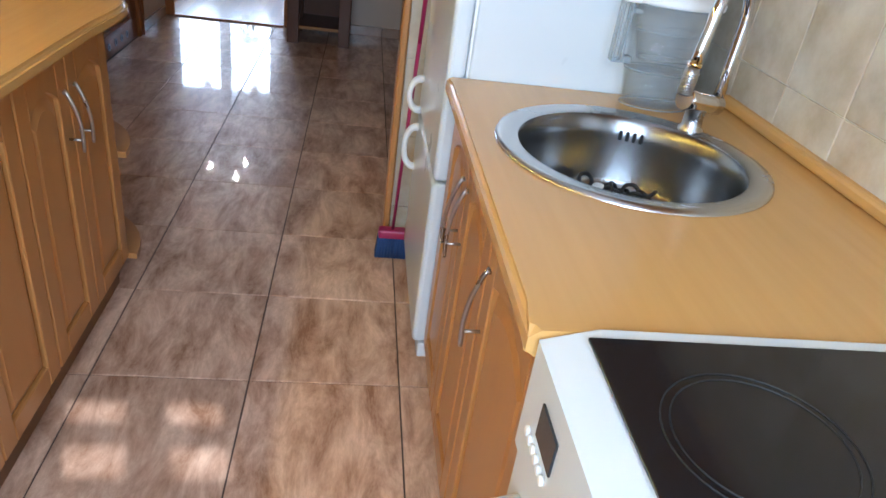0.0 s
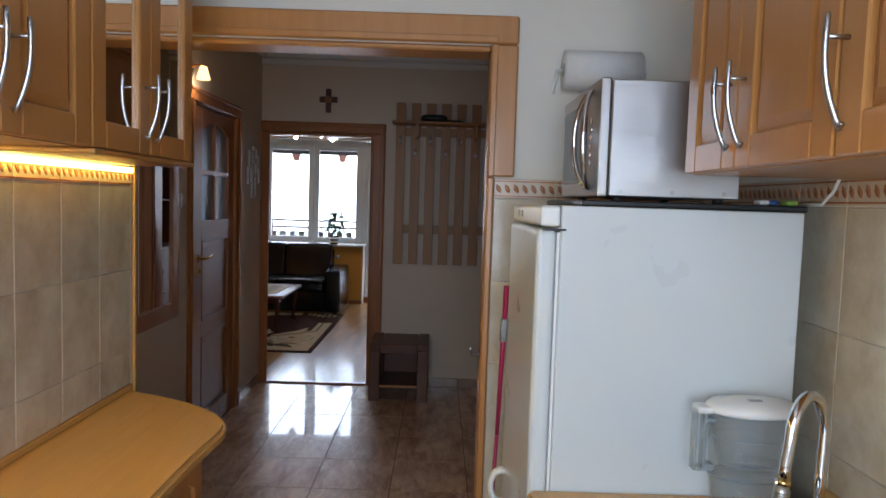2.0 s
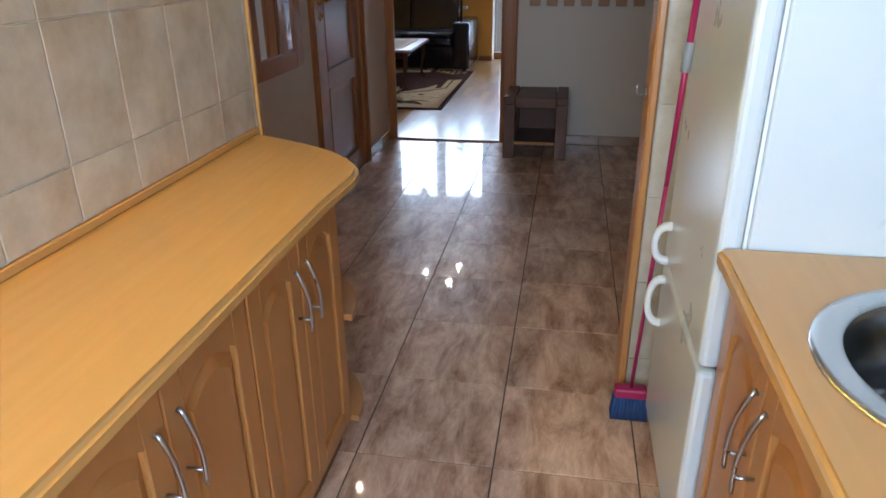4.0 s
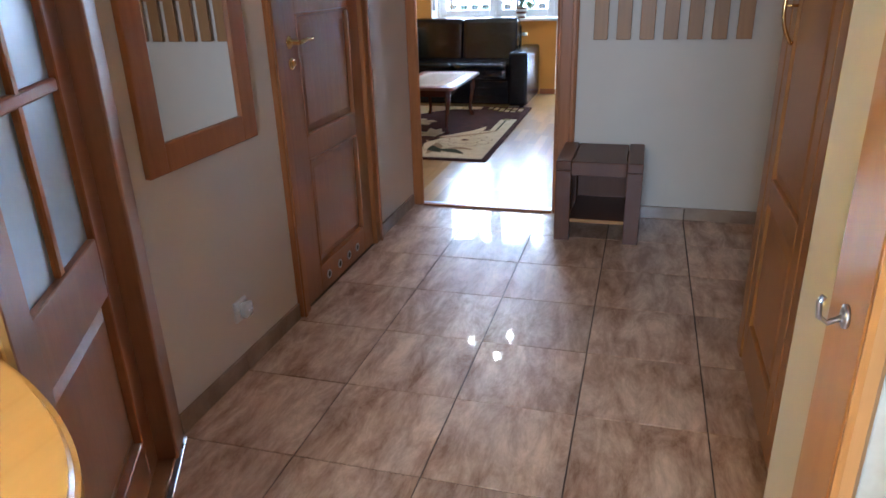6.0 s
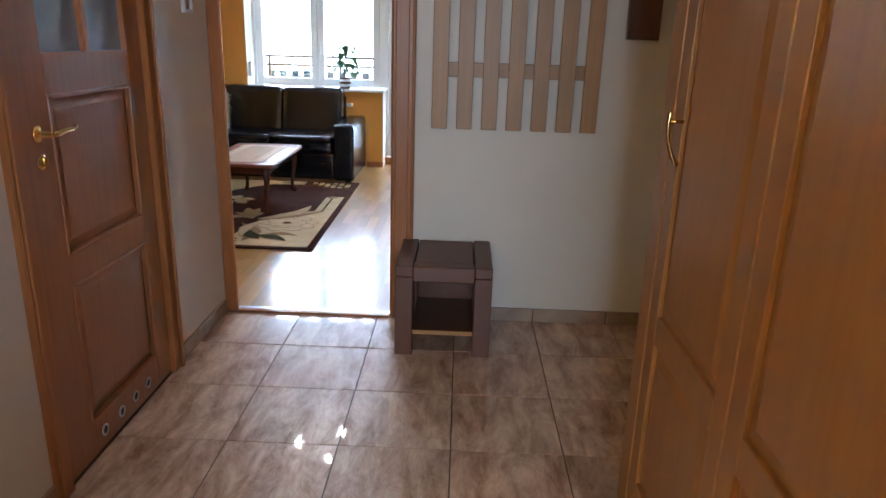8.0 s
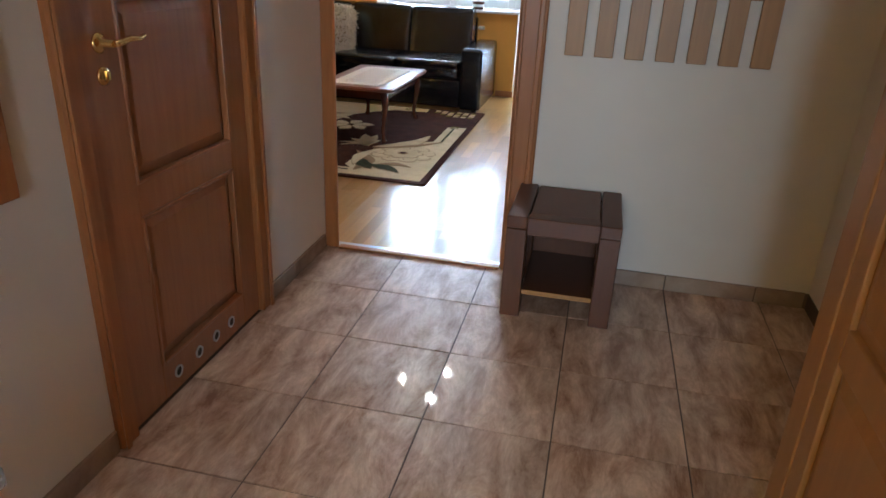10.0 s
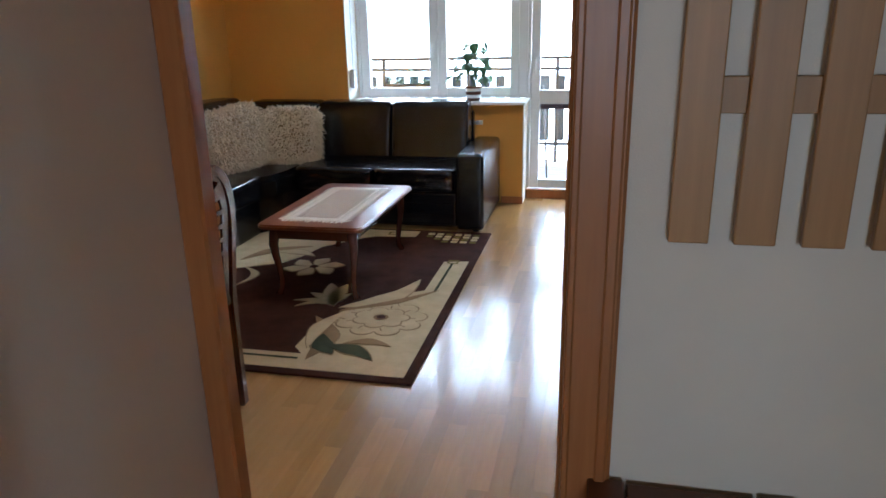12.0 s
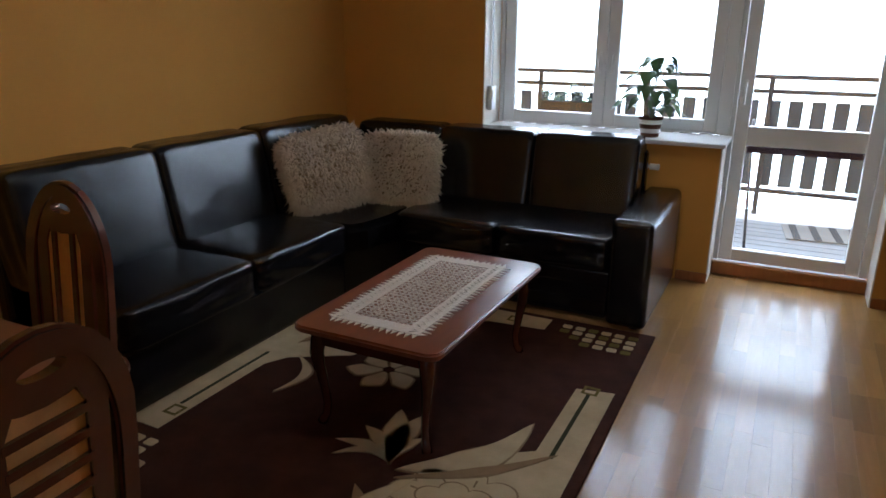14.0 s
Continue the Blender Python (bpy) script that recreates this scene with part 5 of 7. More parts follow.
M["painting"] = material("dark_landscape", (0.16, 0.15, 0.09), 0.5, dark=(0.05, 0.055, 0.04), scale=9, detail=8)


def poly_xy(bm, pts, z0, z1):
    lo, hi = [bm.verts.new((x, y, z0)) for x, y in pts], [bm.verts.new((x, y, z1)) for x, y in pts]
    fs = [bm.faces.new(hi), bm.faces.new(lo[::-1])]
    for k in range(len(pts)):
        fs.append(bm.faces.new((lo[k], lo[(k + 1) % len(pts)], hi[(k + 1) % len(pts)], hi[k])))
    bmesh.ops.recalc_face_normals(bm, faces=fs)


def rounded_rect(x0, x1, y0, y1, r, n=5):
    pts = []
    for cx, cy, a0 in ((x1 - r, y1 - r, 0), (x0 + r, y1 - r, 90), (x0 + r, y0 + r, 180), (x1 - r, y0 + r, 270)):
        pts += [(cx + r * math.cos(radians(a0 + 90 * k / n)), cy + r * math.sin(radians(a0 + 90 * k / n))) for k in range(n + 1)]
    return pts


# corner sofa
sofa = thing("corner_sofa", "large black leather corner sofa", "sofa", (-2.8, 8.8, 0))
SXL, SXF, SYB, SYF = -3.66, -2.885, 9.87, 9.02


def leather(name, bm, label=""):
    return part(name, bm, "leather", sofa, label)


bm = bmesh.new()
box(bm, SXL + 0.02, SXF - 0.015, 7.25, SYB - 0.02, 0.02, 0.285, 0.02, 3)
leather("base", bm)
bm = bmesh.new()
box(bm, SXF - 0.012, -1.50, SYF + 0.02, SYB - 0.02, 0.02, 0.285, 0.02, 3)
leather("base", bm)
bm = bmesh.new()
poly_xy(bm, [(SXF - 0.1, 8.70), (SXF - 0.012, 8.70), (-2.72, SYF + 0.02), (-2.72, SYF + 0.1), (SXF - 0.1, SYF + 0.1)], 0.02, 0.284)
leather("base", bm)
for z in (0.115, 0.20):
    bm = bmesh.new()
    tube(bm, [(-2.70, SYF + 0.020, z), (-1.51, SYF + 0.020, z)], 0.003, 6)
    leather("seam", bm)
bm = bmesh.new()
tube(bm, [(SXF - 0.012, 7.26, 0.272), (SXF - 0.012, 8.70, 0.272)], 0.012, 8)
leather("piping", bm)


def seat(x0, x1, y0, y1, seed, stitch):
    bm = bmesh.new()
    cushion(bm, x0, x1, y0, y1, 0.275, 0.455, 0.16, 18, None, 0.035, seed)
    s = leather("seat_cushion", bm)
    bm = bmesh.new()
    if stitch == "x":
        tube(bm, [(x1 - 0.075, y0 + 0.05 + (y1 - y0 - 0.1) * k / 10, 0.4495) for k in range(11)], 0.003, 5)
    else:
        tube(bm, [(x0 + 0.05 + (x1 - x0 - 0.1) * k / 10, y0 + 0.075, 0.4495) for k in range(11)], 0.003, 5)
    part("stitching", bm, "leather", s)


seat(-3.46, SXF + 0.028, 7.26, 7.975, 1, "x")
seat(-3.46, SXF + 0.028, 7.98, 8.70, 2, "x")
seat(-2.13, -1.50, SYF - 0.005, 9.66, 3, "y")
seat(-2.76, -2.135, SYF - 0.005, 9.66, 4, "y")
bm = bmesh.new()
pts = [(-3.46, 8.705), (SXF + 0.02, 8.705), (-2.80, 8.80), (-2.765, 9.02), (-2.765, 9.66), (-3.46, 9.66)]
poly_xy(bm, pts, 0.285, 0.43)
bmesh.ops.bevel(bm, geom=[e for e in bm.edges if all(v.co.z > 0.4 for v in e.verts)], offset=0.04, segments=4, affect="EDGES")
leather("corner_cushion", bm)


def back(m, w, h, seed):
    """A back cushion: x along it, leaning back along y."""
    bm = bmesh.new()
    cushion(bm, 0.0, w, 0, 0.21, 0.0, h, 0.13, 18, None, 0.025, seed)
    for v in bm.verts:
        v.co.y += 0.10 * v.co.z / h
    bmesh.ops.transform(bm, matrix=m, verts=bm.verts[:])
    b = leather("back_cushion", bm)
    bm = bmesh.new()
    zc = h * 0.78
    tube(bm, [(0.05 + (w - 0.1) * k / 10, 0.10 * zc / h - 0.001 + 0.012, zc) for k in range(11)], 0.0035, 5, m)
    part("stitching", bm, "leather", b)


def facing_right(y, x, z):
    return Matrix(((0, -1, 0, x), (1, 0, 0, y), (0, 0, 1, z), (0, 0, 0, 1)))


for y0, y1, s in ((7.26, 7.985, 11), (7.99, 8.725, 12), (8.73, 9.60, 13)):
    back(facing_right(y0, -3.345, 0.415), y1 - y0, 0.505, s)
for x0, x1, s in ((-3.40, -2.785, 14), (-2.78, -2.15, 15), (-2.145, -1.515, 16)):
    back(Matrix.Translation((x0, 9.545, 0.405)), x1 - x0, 0.475, s)
bm = bmesh.new()
box(bm, SXL, SXL + 0.10, 7.26, SYB, 0.25, 0.80, 0.03, 3)
leather("back_frame", bm)
bm = bmesh.new()
box(bm, SXL + 0.105, -1.50, SYB - 0.09, SYB, 0.25, 0.80, 0.03, 3)
leather("back_frame", bm)
bm = bmesh.new()
box(bm, -1.495, -1.292, SYF - 0.045, SYB - 0.01, 0.02, 0.575, 0.030, 4)
for v in bm.verts:
    if v.co.z > 0.3:
        v.co.z += 0.012 * (1 - ((v.co.x + 1.393) / 0.1) ** 2)
leather("armrest", bm)
for x, y in ((-1.36, 9.05), (-1.36, 9.78), (-2.95, 7.32), (-3.58, 7.32), (-3.58, 9.78)):
    bm = bmesh.new()
    lathe(bm, [(0.025, 0), (0.028, 0.024)], 12, Matrix.Translation((x, y, 0)))
    part("foot", bm, "black_plastic", sofa)


def shaggy(name, m, w, h, seed, label):
    p = thing(name, label, "cushion", (0, 0, 0), "shaggy cushions")
    bm = bmesh.new()
    cushion(bm, -w / 2, w / 2, -0.07, 0.07, -h / 2, h / 2, 0.24, 18, None, 0.05, seed)
    r = random.Random(seed)
    body_pts = [(v.co.copy(), v.normal.copy()) for v in bm.verts]
    bm.normal_update()
    body_pts = [(v.co.copy(), v.normal.copy()) for v in bm.verts]
    part("cover", bm, "shag_base", p)
    bm = bmesh.new()
    for q in range(4):
        for c, nn in body_pts:
            if nn.y > 0.5:
                continue
            c = c + Vector((r.uniform(-0.011, 0.011), r.uniform(-0.004, 0.004), r.uniform(-0.011, 0.011)))
            tip = c + nn * r.uniform(0.014, 0.040) + Vector((r.uniform(-0.032, 0.030), r.uniform(-0.008, 0.004), r.uniform(-0.055, 0.016)))
            s = nn.orthogonal().normalized() * 0.0056
            t2 = nn.cross(s).normalized() * 0.0056
            a = [bm.verts.new(c + s), bm.verts.new(c - s * 0.5 + t2), bm.verts.new(c - s * 0.5 - t2)]
            mid = (c + tip) / 2 + nn * 0.006
            b = [bm.verts.new(mid + s * 0.8), bm.verts.new(mid - s * 0.4 + t2 * 0.8), bm.verts.new(mid - s * 0.4 - t2 * 0.8)]
            e = bm.verts.new(tip)
            for k in range(3):
                bm.faces.new((a[k], a[(k + 1) % 3], b[(k + 1) % 3], b[k]))
                bm.faces.new((b[k], b[(k + 1) % 3], e))
    pile = part("shag", bm, "shag", p, "long cream yarn pile")
    pile["kind"] = "stuff"
    p.matrix_basis = m
    return p


shaggy("shaggy_cushion", Matrix.Translation((-3.20, 8.97, 0.675)) @ Matrix.Rotation(radians(58), 4, "Z") @ Matrix.Rotation(radians(-16), 4, "X") @ Matrix.Rotation(radians(-9), 4, "Y"), 0.45, 0.40, 21, "cream shaggy cushion in the sofa corner")
shaggy("shaggy_cushion", Matrix.Translation((-2.92, 9.36, 0.635)) @ Matrix.Rotation(radians(4), 4, "Z") @ Matrix.Rotation(radians(-17), 4, "X") @ Matrix.Rotation(radians(-2), 4, "Y"), 0.45, 0.39, 22, "cream shaggy cushion leaning on the sofa back")

# coffee table
tb = thing("coffee_table", "mahogany coffee table on curved legs", "table", (-2.0, 8.04, 0))
TX0, TX1, TY0, TY1 = -2.305, -1.70, 7.50, 8.575
bm = bmesh.new()
poly_xy(bm, rounded_rect(TX0, TX1, TY0, TY1, 0.055), 0.408, 0.436)
bmesh.ops.bevel(bm, geom=[e for e in bm.edges if abs(e.verts[0].co.z - e.verts[1].co.z) < 1e-5], offset=0.008, segments=3, affect="EDGES")
part("tabletop", bm, "cherry", tb)
bm = bmesh.new()
for b in ((TX0 + 0.06, TX1 - 0.06, TY0 + 0.06, TY0 + 0.08), (TX0 + 0.06, TX1 - 0.06, TY1 - 0.08, TY1 - 0.06), (TX0 + 0.06, TX0 + 0.08, TY0 + 0.08, TY1 - 0.08), (TX1 - 0.08, TX1 - 0.06, TY0 + 0.08, TY1 - 0.08)):
    box(bm, *b, 0.345, 0.4075, 0.002)
part("apron", bm, "mahogany", tb)
for sx, sy in ((1, 1), (1, -1), (-1, 1), (-1, -1)):
    cx, cy = (TX0 + TX1) / 2 + sx * ((TX1 - TX0) / 2 - 0.085), (TY0 + TY1) / 2 + sy * ((TY1 - TY0) / 2 - 0.085)
    prof = [(0.0, 0.405, 0.030), (0.012, 0.36, 0.030), (0.020, 0.31, 0.027), (0.014, 0.25, 0.022), (0.002, 0.18, 0.018), (-0.008, 0.10, 0.016), (-0.004, 0.05, 0.016), (0.008, 0.028, 0.019), (0.014, 0.013, 0.020)]
    bm = bmesh.new()
    tube(bm, [(cx + sx * o * 0.8, cy + sy * o * 0.8, z) for o, z, r in prof], [r for o, z, r in prof], 10)
    part("leg", bm, "mahogany", tb)

# crocheted runner
dy = thing("table_runner", "cream crocheted table runner with a fringe", "table runner", (-2.02, 8.03, 0.436))
DX0, DX1, DY0, DY1 = -2.20, -1.835, 7.62, 8.445
block("cloth", "crochet_brown", dy, DX0, DX1, DY0, DY1, 0.4362, 0.4385)
bm = bmesh.new()
for b in ((DX0, DX0 + 0.06, DY0, DY1), (DX1 - 0.06, DX1, DY0, DY1), (DX0 + 0.06, DX1 - 0.06, DY0, DY0 + 0.06), (DX0 + 0.06, DX1 - 0.06, DY1 - 0.06, DY1)):
    box(bm, *b, 0.4386, 0.4402)
part("border", bm, "crochet", dy)
rr = random.Random(8)
bm = bmesh.new()
n = 30
for k in range(n):
    y = DY0 + (k + 0.5) * (DY1 - DY0) / n
    for x, s in ((DX0, -1), (DX1, 1)):
        poly_xy(bm, [(x, y - 0.010), (x, y + 0.010), (x + s * (0.026 + rr.uniform(0, 0.01)), y + rr.uniform(-0.008, 0.008))], 0.4363, 0.4385)
n = 14
for k in range(n):
    x = DX0 + (k + 0.5) * (DX1 - DX0) / n
    for y, s in ((DY0, -1), (DY1, 1)):
        poly_xy(bm, [(x - 0.010, y), (x + 0.010, y), (x + rr.uniform(-0.008, 0.008), y + s * (0.026 + rr.uniform(0, 0.01)))], 0.4363, 0.4385)
part("fringe", bm, "crochet", dy)
bm = bmesh.new()
for row in range(11):
    x = DX0 + 0.075 + row * 0.0215
    tube(bm, [(x + (0.008 if k % 2 else -0.008), DY0 + 0.07 + k * 0.0137, 0.4395) for k in range(51)], 0.0022, 4)
for x in (DX0 + 0.03, DX1 - 0.03):
    tube(bm, [(x + (0.012 if k % 2 else -0.012), DY0 + 0.01 + k * 0.0165, 0.4408) for k in range(49)], 0.0025, 4)
part("crochet_mesh", bm, "crochet", dy)["kind"] = "stuff"

# rug
rug = thing("rug", "maroon wool rug with cream flowers", "rug", (-2.1, 7.83, 0))
RX0, RX1, RY0, RY1 = -2.96, -1.232, 6.70, 8.968
bm = bmesh.new()
box(bm, RX0, RX1, RY0, RY1, 0.0, 0.012, 0.004, 2)
part("wool_field", bm, "rug_dark", rug)


def patch(name, mat, pts, top=0.0148):
    bm = bmesh.new()
    poly_xy(bm, pts, 0.0118, top)
    part(name, bm, mat, rug)
    # darker rim round each shape; the carved pile's groove shade as colour
    if name in ("petal", "leaf"):
        c = Vector((sum(q[0] for q in pts) / len(pts), sum(q[1] for q in pts) / len(pts)))
        out = []
        for q in pts:
            d = Vector(q) - c
            out.append(tuple(c + d * (1 + 0.009 / max(d.length, 0.02))))
        bm = bmesh.new()
        poly_xy(bm, out, 0.0117, top - 0.0016)
        part("groove_shade_outline", bm, "rug_outline", rug)


def leaf_pts(p0, p1, w, bend=0.0, n=12, peak=0.45):
    p0, p1 = Vector(p0), Vector(p1)
    d = p1 - p0
    s = Vector((-d.y, d.x))
    left, right = [], []
    for k in range(n + 1):
        f = k / n
        c = p0 + d * f + s * bend * math.sin(math.pi * f)
        g = (f / peak if f < peak else (1 - f) / (1 - peak)) ** 0.7 if 0 < f < 1 else 0.02
        left.append(tuple(c + s.normalized() * w / 2 * g))
        right.append(tuple(c - s.normalized() * w / 2 * g))
    return left + right[::-1]


def ribbon(pts, w):
    pts = [Vector(p) for p in pts]
    a, b = [], []
    for i, p in enumerate(pts):
        d = (pts[min(i + 1, len(pts) - 1)] - pts[max(i - 1, 0)]).normalized()
        s = Vector((-d.y, d.x)) * w / 2
        a.append(tuple(p + s))
        b.append(tuple(p - s))
    return a + b[::-1]


E_ = 0.045
patch("cream_field", "rug_cream", [(RX0 + E_, RY0 + E_), (RX1 - E_, RY0 + E_), (RX1 - E_, 8.30), (-1.432, 8.27), (-1.432, 7.76), (-1.52, 7.70), (-1.64, 7.60), (-1.74, 7.48), (-1.79, 7.36), (-1.80, 7.20), (-1.86, 7.06), (-1.86, 6.95), (-1.80, 6.885), (RX0 + E_, 6.885)])
patch("cream_field", "rug_cream", [(RX0 + E_, 7.25), (-2.755, 7.25), (-2.755, 7.85), (-2.70, 7.95), (-2.58, 8.02), (-2.45, 8.10), (-2.38, 8.25), (-2.33, 8.45), (-2.20, 8.62), (-2.05, 8.76), (-1.75, 8.79), (-1.75, RY1 - E_), (RX0 + E_, RY1 - E_)])
patch("dark_line", "rug_green", ribbon([(-2.80, 6.838), (-1.80, 6.838)], 0.016), 0.0162)
patch("dark_line", "rug_green", ribbon([(-1.372, 7.74), (-1.372, 8.24)], 0.016), 0.0162)
patch("dark_line", "rug_green", ribbon([(-2.815, 7.42), (-2.815, 7.95)], 0.016), 0.0162)
for cx, cy in ((-1.372, 8.275), (-2.80, 7.375), (-1.93, 8.845)):
    bm = bmesh.new()
    for a, b in ((0.022, 0.034),):
        for b4 in ((-b, b, a, b), (-b, b, -b, -a), (-b, -a, -a, a), (a, b, -a, a)):
            box(bm, cx + b4[0], cx + b4[1], cy + b4[2], cy + b4[3], 0.0118, 0.0164)
    part("square_motif", bm, "rug_gold", rug)
for ox, oy, nx, ny, sx, sy in ((-1.30, 8.90, 6, 4, -0.066, -0.058), (-2.86, 6.98, 4, 4, 0.066, 0.058)):
    for i in range(nx):
        for j in range(ny):
            if (i == nx - 1 and j > 1) or (j == ny - 1 and i > 3):
                continue
            x, y = ox + sx * i, oy + sy * j
            patch("lattice_cell", "rug_cream" if (i + j) % 3 else "rug_gold", rounded_rect(min(x, x + sx * 0.72), max(x, x + sx * 0.72), min(y, y + sy * 0.68), max(y, y + sy * 0.68), 0.010, 3))
# large flower, leaves and lilies
FC = Vector((-1.56, 7.34))


def scalloped(c, rx, ry, n, turn, deep):
    """A round flower outline with n lobes."""
    pts = []
    for a in np.linspace(0, 2 * math.pi, 73)[:-1]:
        g = 1 - deep + deep * abs(math.sin(n / 2 * a + turn)) ** 0.6
        pts.append((c.x + rx * g * math.cos(a), c.y + ry * g * math.sin(a)))
    return pts


patch("petal", "rug_cream", scalloped(FC, 0.235, 0.215, 9, 0.4, 0.24), 0.0172)
patch("petal", "rug_cream", scalloped(FC, 0.145, 0.125, 7, 1.1, 0.26), 0.0190)
# darker strips put in the shade of grooves between petals
for k in range(9):
    a = (2 * math.pi * k - 0.8) / 9
    q = [FC + Vector((f * 0.23 * math.cos(a + 0.25 * f), f * 0.21 * math.sin(a + 0.25 * f))) for f in (0.60, 0.68, 0.78)]
    patch("groove_shade_strip", "rug_outline", ribbon([tuple(p) for p in q], 0.007), 0.0176)
patch("flower_heart", "rug_tan", [tuple(FC + Vector((0.040 * math.cos(a), 0.034 * math.sin(a)))) for a in np.linspace(0, 2 * math.pi, 13)[:-1]], 0.0205)
patch("flower_heart", "rug_dark", [tuple(FC + Vector((0.024 * math.cos(a), 0.022 * math.sin(a)))) for a in np.linspace(0, 2 * math.pi, 11)[:-1]], 0.0215)
patch("leaf", "rug_tan", leaf_pts((-1.76, 6.84), (-1.90, 7.30), 0.12, -0.16), 0.0172)
patch("leaf", "rug_cream", leaf_pts((-1.80, 6.95), (-1.74, 7.42), 0.09, 0.12), 0.0180)
patch("leaf", "rug_cream", leaf_pts((-1.82, 7.44), (-1.50, 7.92), 0.145, -0.16, peak=0.4), 0.0172)
patch("leaf", "rug_tan", leaf_pts((-1.80, 7.40), (-1.36, 7.76), 0.05, -0.06), 0.0190)
patch("leaf", "rug_green", leaf_pts((-1.66, 6.90), (-1.78, 7.10), 0.11, 0.1), 0.0188)
patch("leaf", "rug_green", leaf_pts((-1.72, 6.98), (-1.46, 6.87), 0.10, 0.12), 0.0196)
patch("leaf", "rug_tan", leaf_pts((-1.64, 7.02), (-1.42, 7.02), 0.06, 0.15), 0.0188)
for p1, w, bnd in (((-2.11, 7.50), 0.05, -0.15), ((-2.06, 7.62), 0.07, -0.1), ((-2.00, 7.78), 0.10, 0.0), ((-1.90, 7.78), 0.09, 0.06), ((-1.83, 7.64), 0.06, 0.15), ((-2.07, 7.42), 0.035, -0.25)):
    patch("petal", "rug_cream", leaf_pts((-1.865, 7.46), p1, w, bnd, peak=0.6), 0.0165)
for k in range(6):
    a = radians(60 * k + 20)
    patch("petal", "rug_cream", leaf_pts((-2.22 + 0.02 * math.cos(a), 8.05 + 0.02 * math.sin(a)), (-2.22 + 0.19 * math.cos(a), 8.05 + 0.17 * math.sin(a)), 0.10, 0.1, peak=0.65), 0.0165 + 0.0005 * (k % 2))
patch("flower_heart", "rug_dark", [(-2.22 + 0.028 * math.cos(a), 8.05 + 0.024 * math.sin(a)) for a in np.linspace(0, 2 * math.pi, 11)[:-1]], 0.0190)
patch("leaf", "rug_cream", leaf_pts((-2.66, 7.98), (-2.55, 7.67), 0.05, 0.25), 0.0172)
patch("leaf", "rug_tan", leaf_pts((-2.75, 8.1), (-2.40, 8.45), 0.10, 0.15), 0.0172)
patch("leaf", "rug_cream", leaf_pts((-2.60, 8.3), (-2.30, 8.25), 0.10, 0.15), 0.0180)


# dining chairs, backs upright on the local x axis, seat towards +y
def dining_chair(m, tall, ladder, label):
    c = thing("dining_chair", label, "chair", (0, 0, 0), "dining chairs")
    wB = 0.185
    outer = [(-wB, 0.0), (-wB - 0.012, 0.45), (-wB - 0.018, 0.70)] + [(-(wB + 0.018) * math.cos(a), 0.76 + 0.24 * math.sin(a)) for a in np.linspace(0.15, math.pi - 0.15, 15)] + [(wB + 0.018, 0.70), (wB + 0.012, 0.45), (wB, 0.0)]
    inn = 0.048
    inner = [(-wB + inn, 0.0), (-wB + inn - 0.01, 0.45), (-wB + inn - 0.012, 0.70)] + [(-(wB - inn + 0.012) * math.cos(a), 0.72 + 0.235 * math.sin(a)) for a in np.linspace(0.15, math.pi - 0.15, 15)] + [(wB - inn + 0.012, 0.70), (wB - inn + 0.01, 0.45), (wB - inn, 0.0)]
    bm = bmesh.new()
    lean = lambda z: -0.10 * max(0, z - 0.42) - 0.02 * max(0, 0.42 - z)
    rows = []
    for y in (-0.016, 0.016):
        rows.append(([bm.verts.new((x, y + lean(z), z)) for x, z in outer], [bm.verts.new((x, y + lean(z), z)) for x, z in inner]))
    n = len(outer)
    for k in range(n - 1):
        (o0, i0), (o1, i1) = rows
        bm.faces.new((o0[k], o0[k + 1], i0[k + 1], i0[k]))
        bm.faces.new((o1[k + 1], o1[k], i1[k], i1[k + 1]))
        bm.faces.new((o0[k + 1], o0[k], o1[k], o1[k + 1]))
        bm.faces.new((i0[k], i0[k + 1], i1[k + 1], i1[k]))
    for k in (0, n - 1):
        (o0, i0), (o1, i1) = rows
        bm.faces.new((o0[k], i0[k], i1[k], o1[k]))
    bmesh.ops.recalc_face_normals(bm, faces=bm.faces[:])
    bmesh.ops.bevel(bm, geom=[e for e in bm.edges if e.calc_face_angle(0) > 1.0], offset=0.007, segments=2, affect="EDGES")
    part("back_frame", bm, "mahogany", c)
    bm = bmesh.new()
    # crest board with its grip hole: two halves round the hole
    hole = [(0.050 * math.cos(a), 0.928 + 0.015 * math.sin(a)) for a in np.linspace(0, 2 * math.pi, 17)[:-1]]
    crest_out = [(0.125 * math.cos(a), 0.912 + 0.052 * math.sin(a)) for a in np.linspace(0, 2 * math.pi, 17)[:-1]]
    ls = []
    for y in (-0.013, 0.013):
        ls.append(([bm.verts.new((x, y + lean(z), z)) for x, z in crest_out], [bm.verts.new((x, y + lean(z), z)) for x, z in hole]))
    for k in range(16):
        q = (k + 1) % 16
        (o0, i0), (o1, i1) = ls
        bm.faces.new((o0[k], o0[q], i0[q], i0[k]))
        bm.faces.new((o1[q], o1[k], i1[k], i1[q]))
        bm.faces.new((o0[q], o0[k], o1[k], o1[q]))
        bm.faces.new((i0[k], i0[q], i1[q], i1[k]))
    bmesh.ops.recalc_face_normals(bm, faces=bm.faces[:])
    part("crest", bm, "mahogany", c, "crest board with a grip hole")
    bm = bmesh.new()
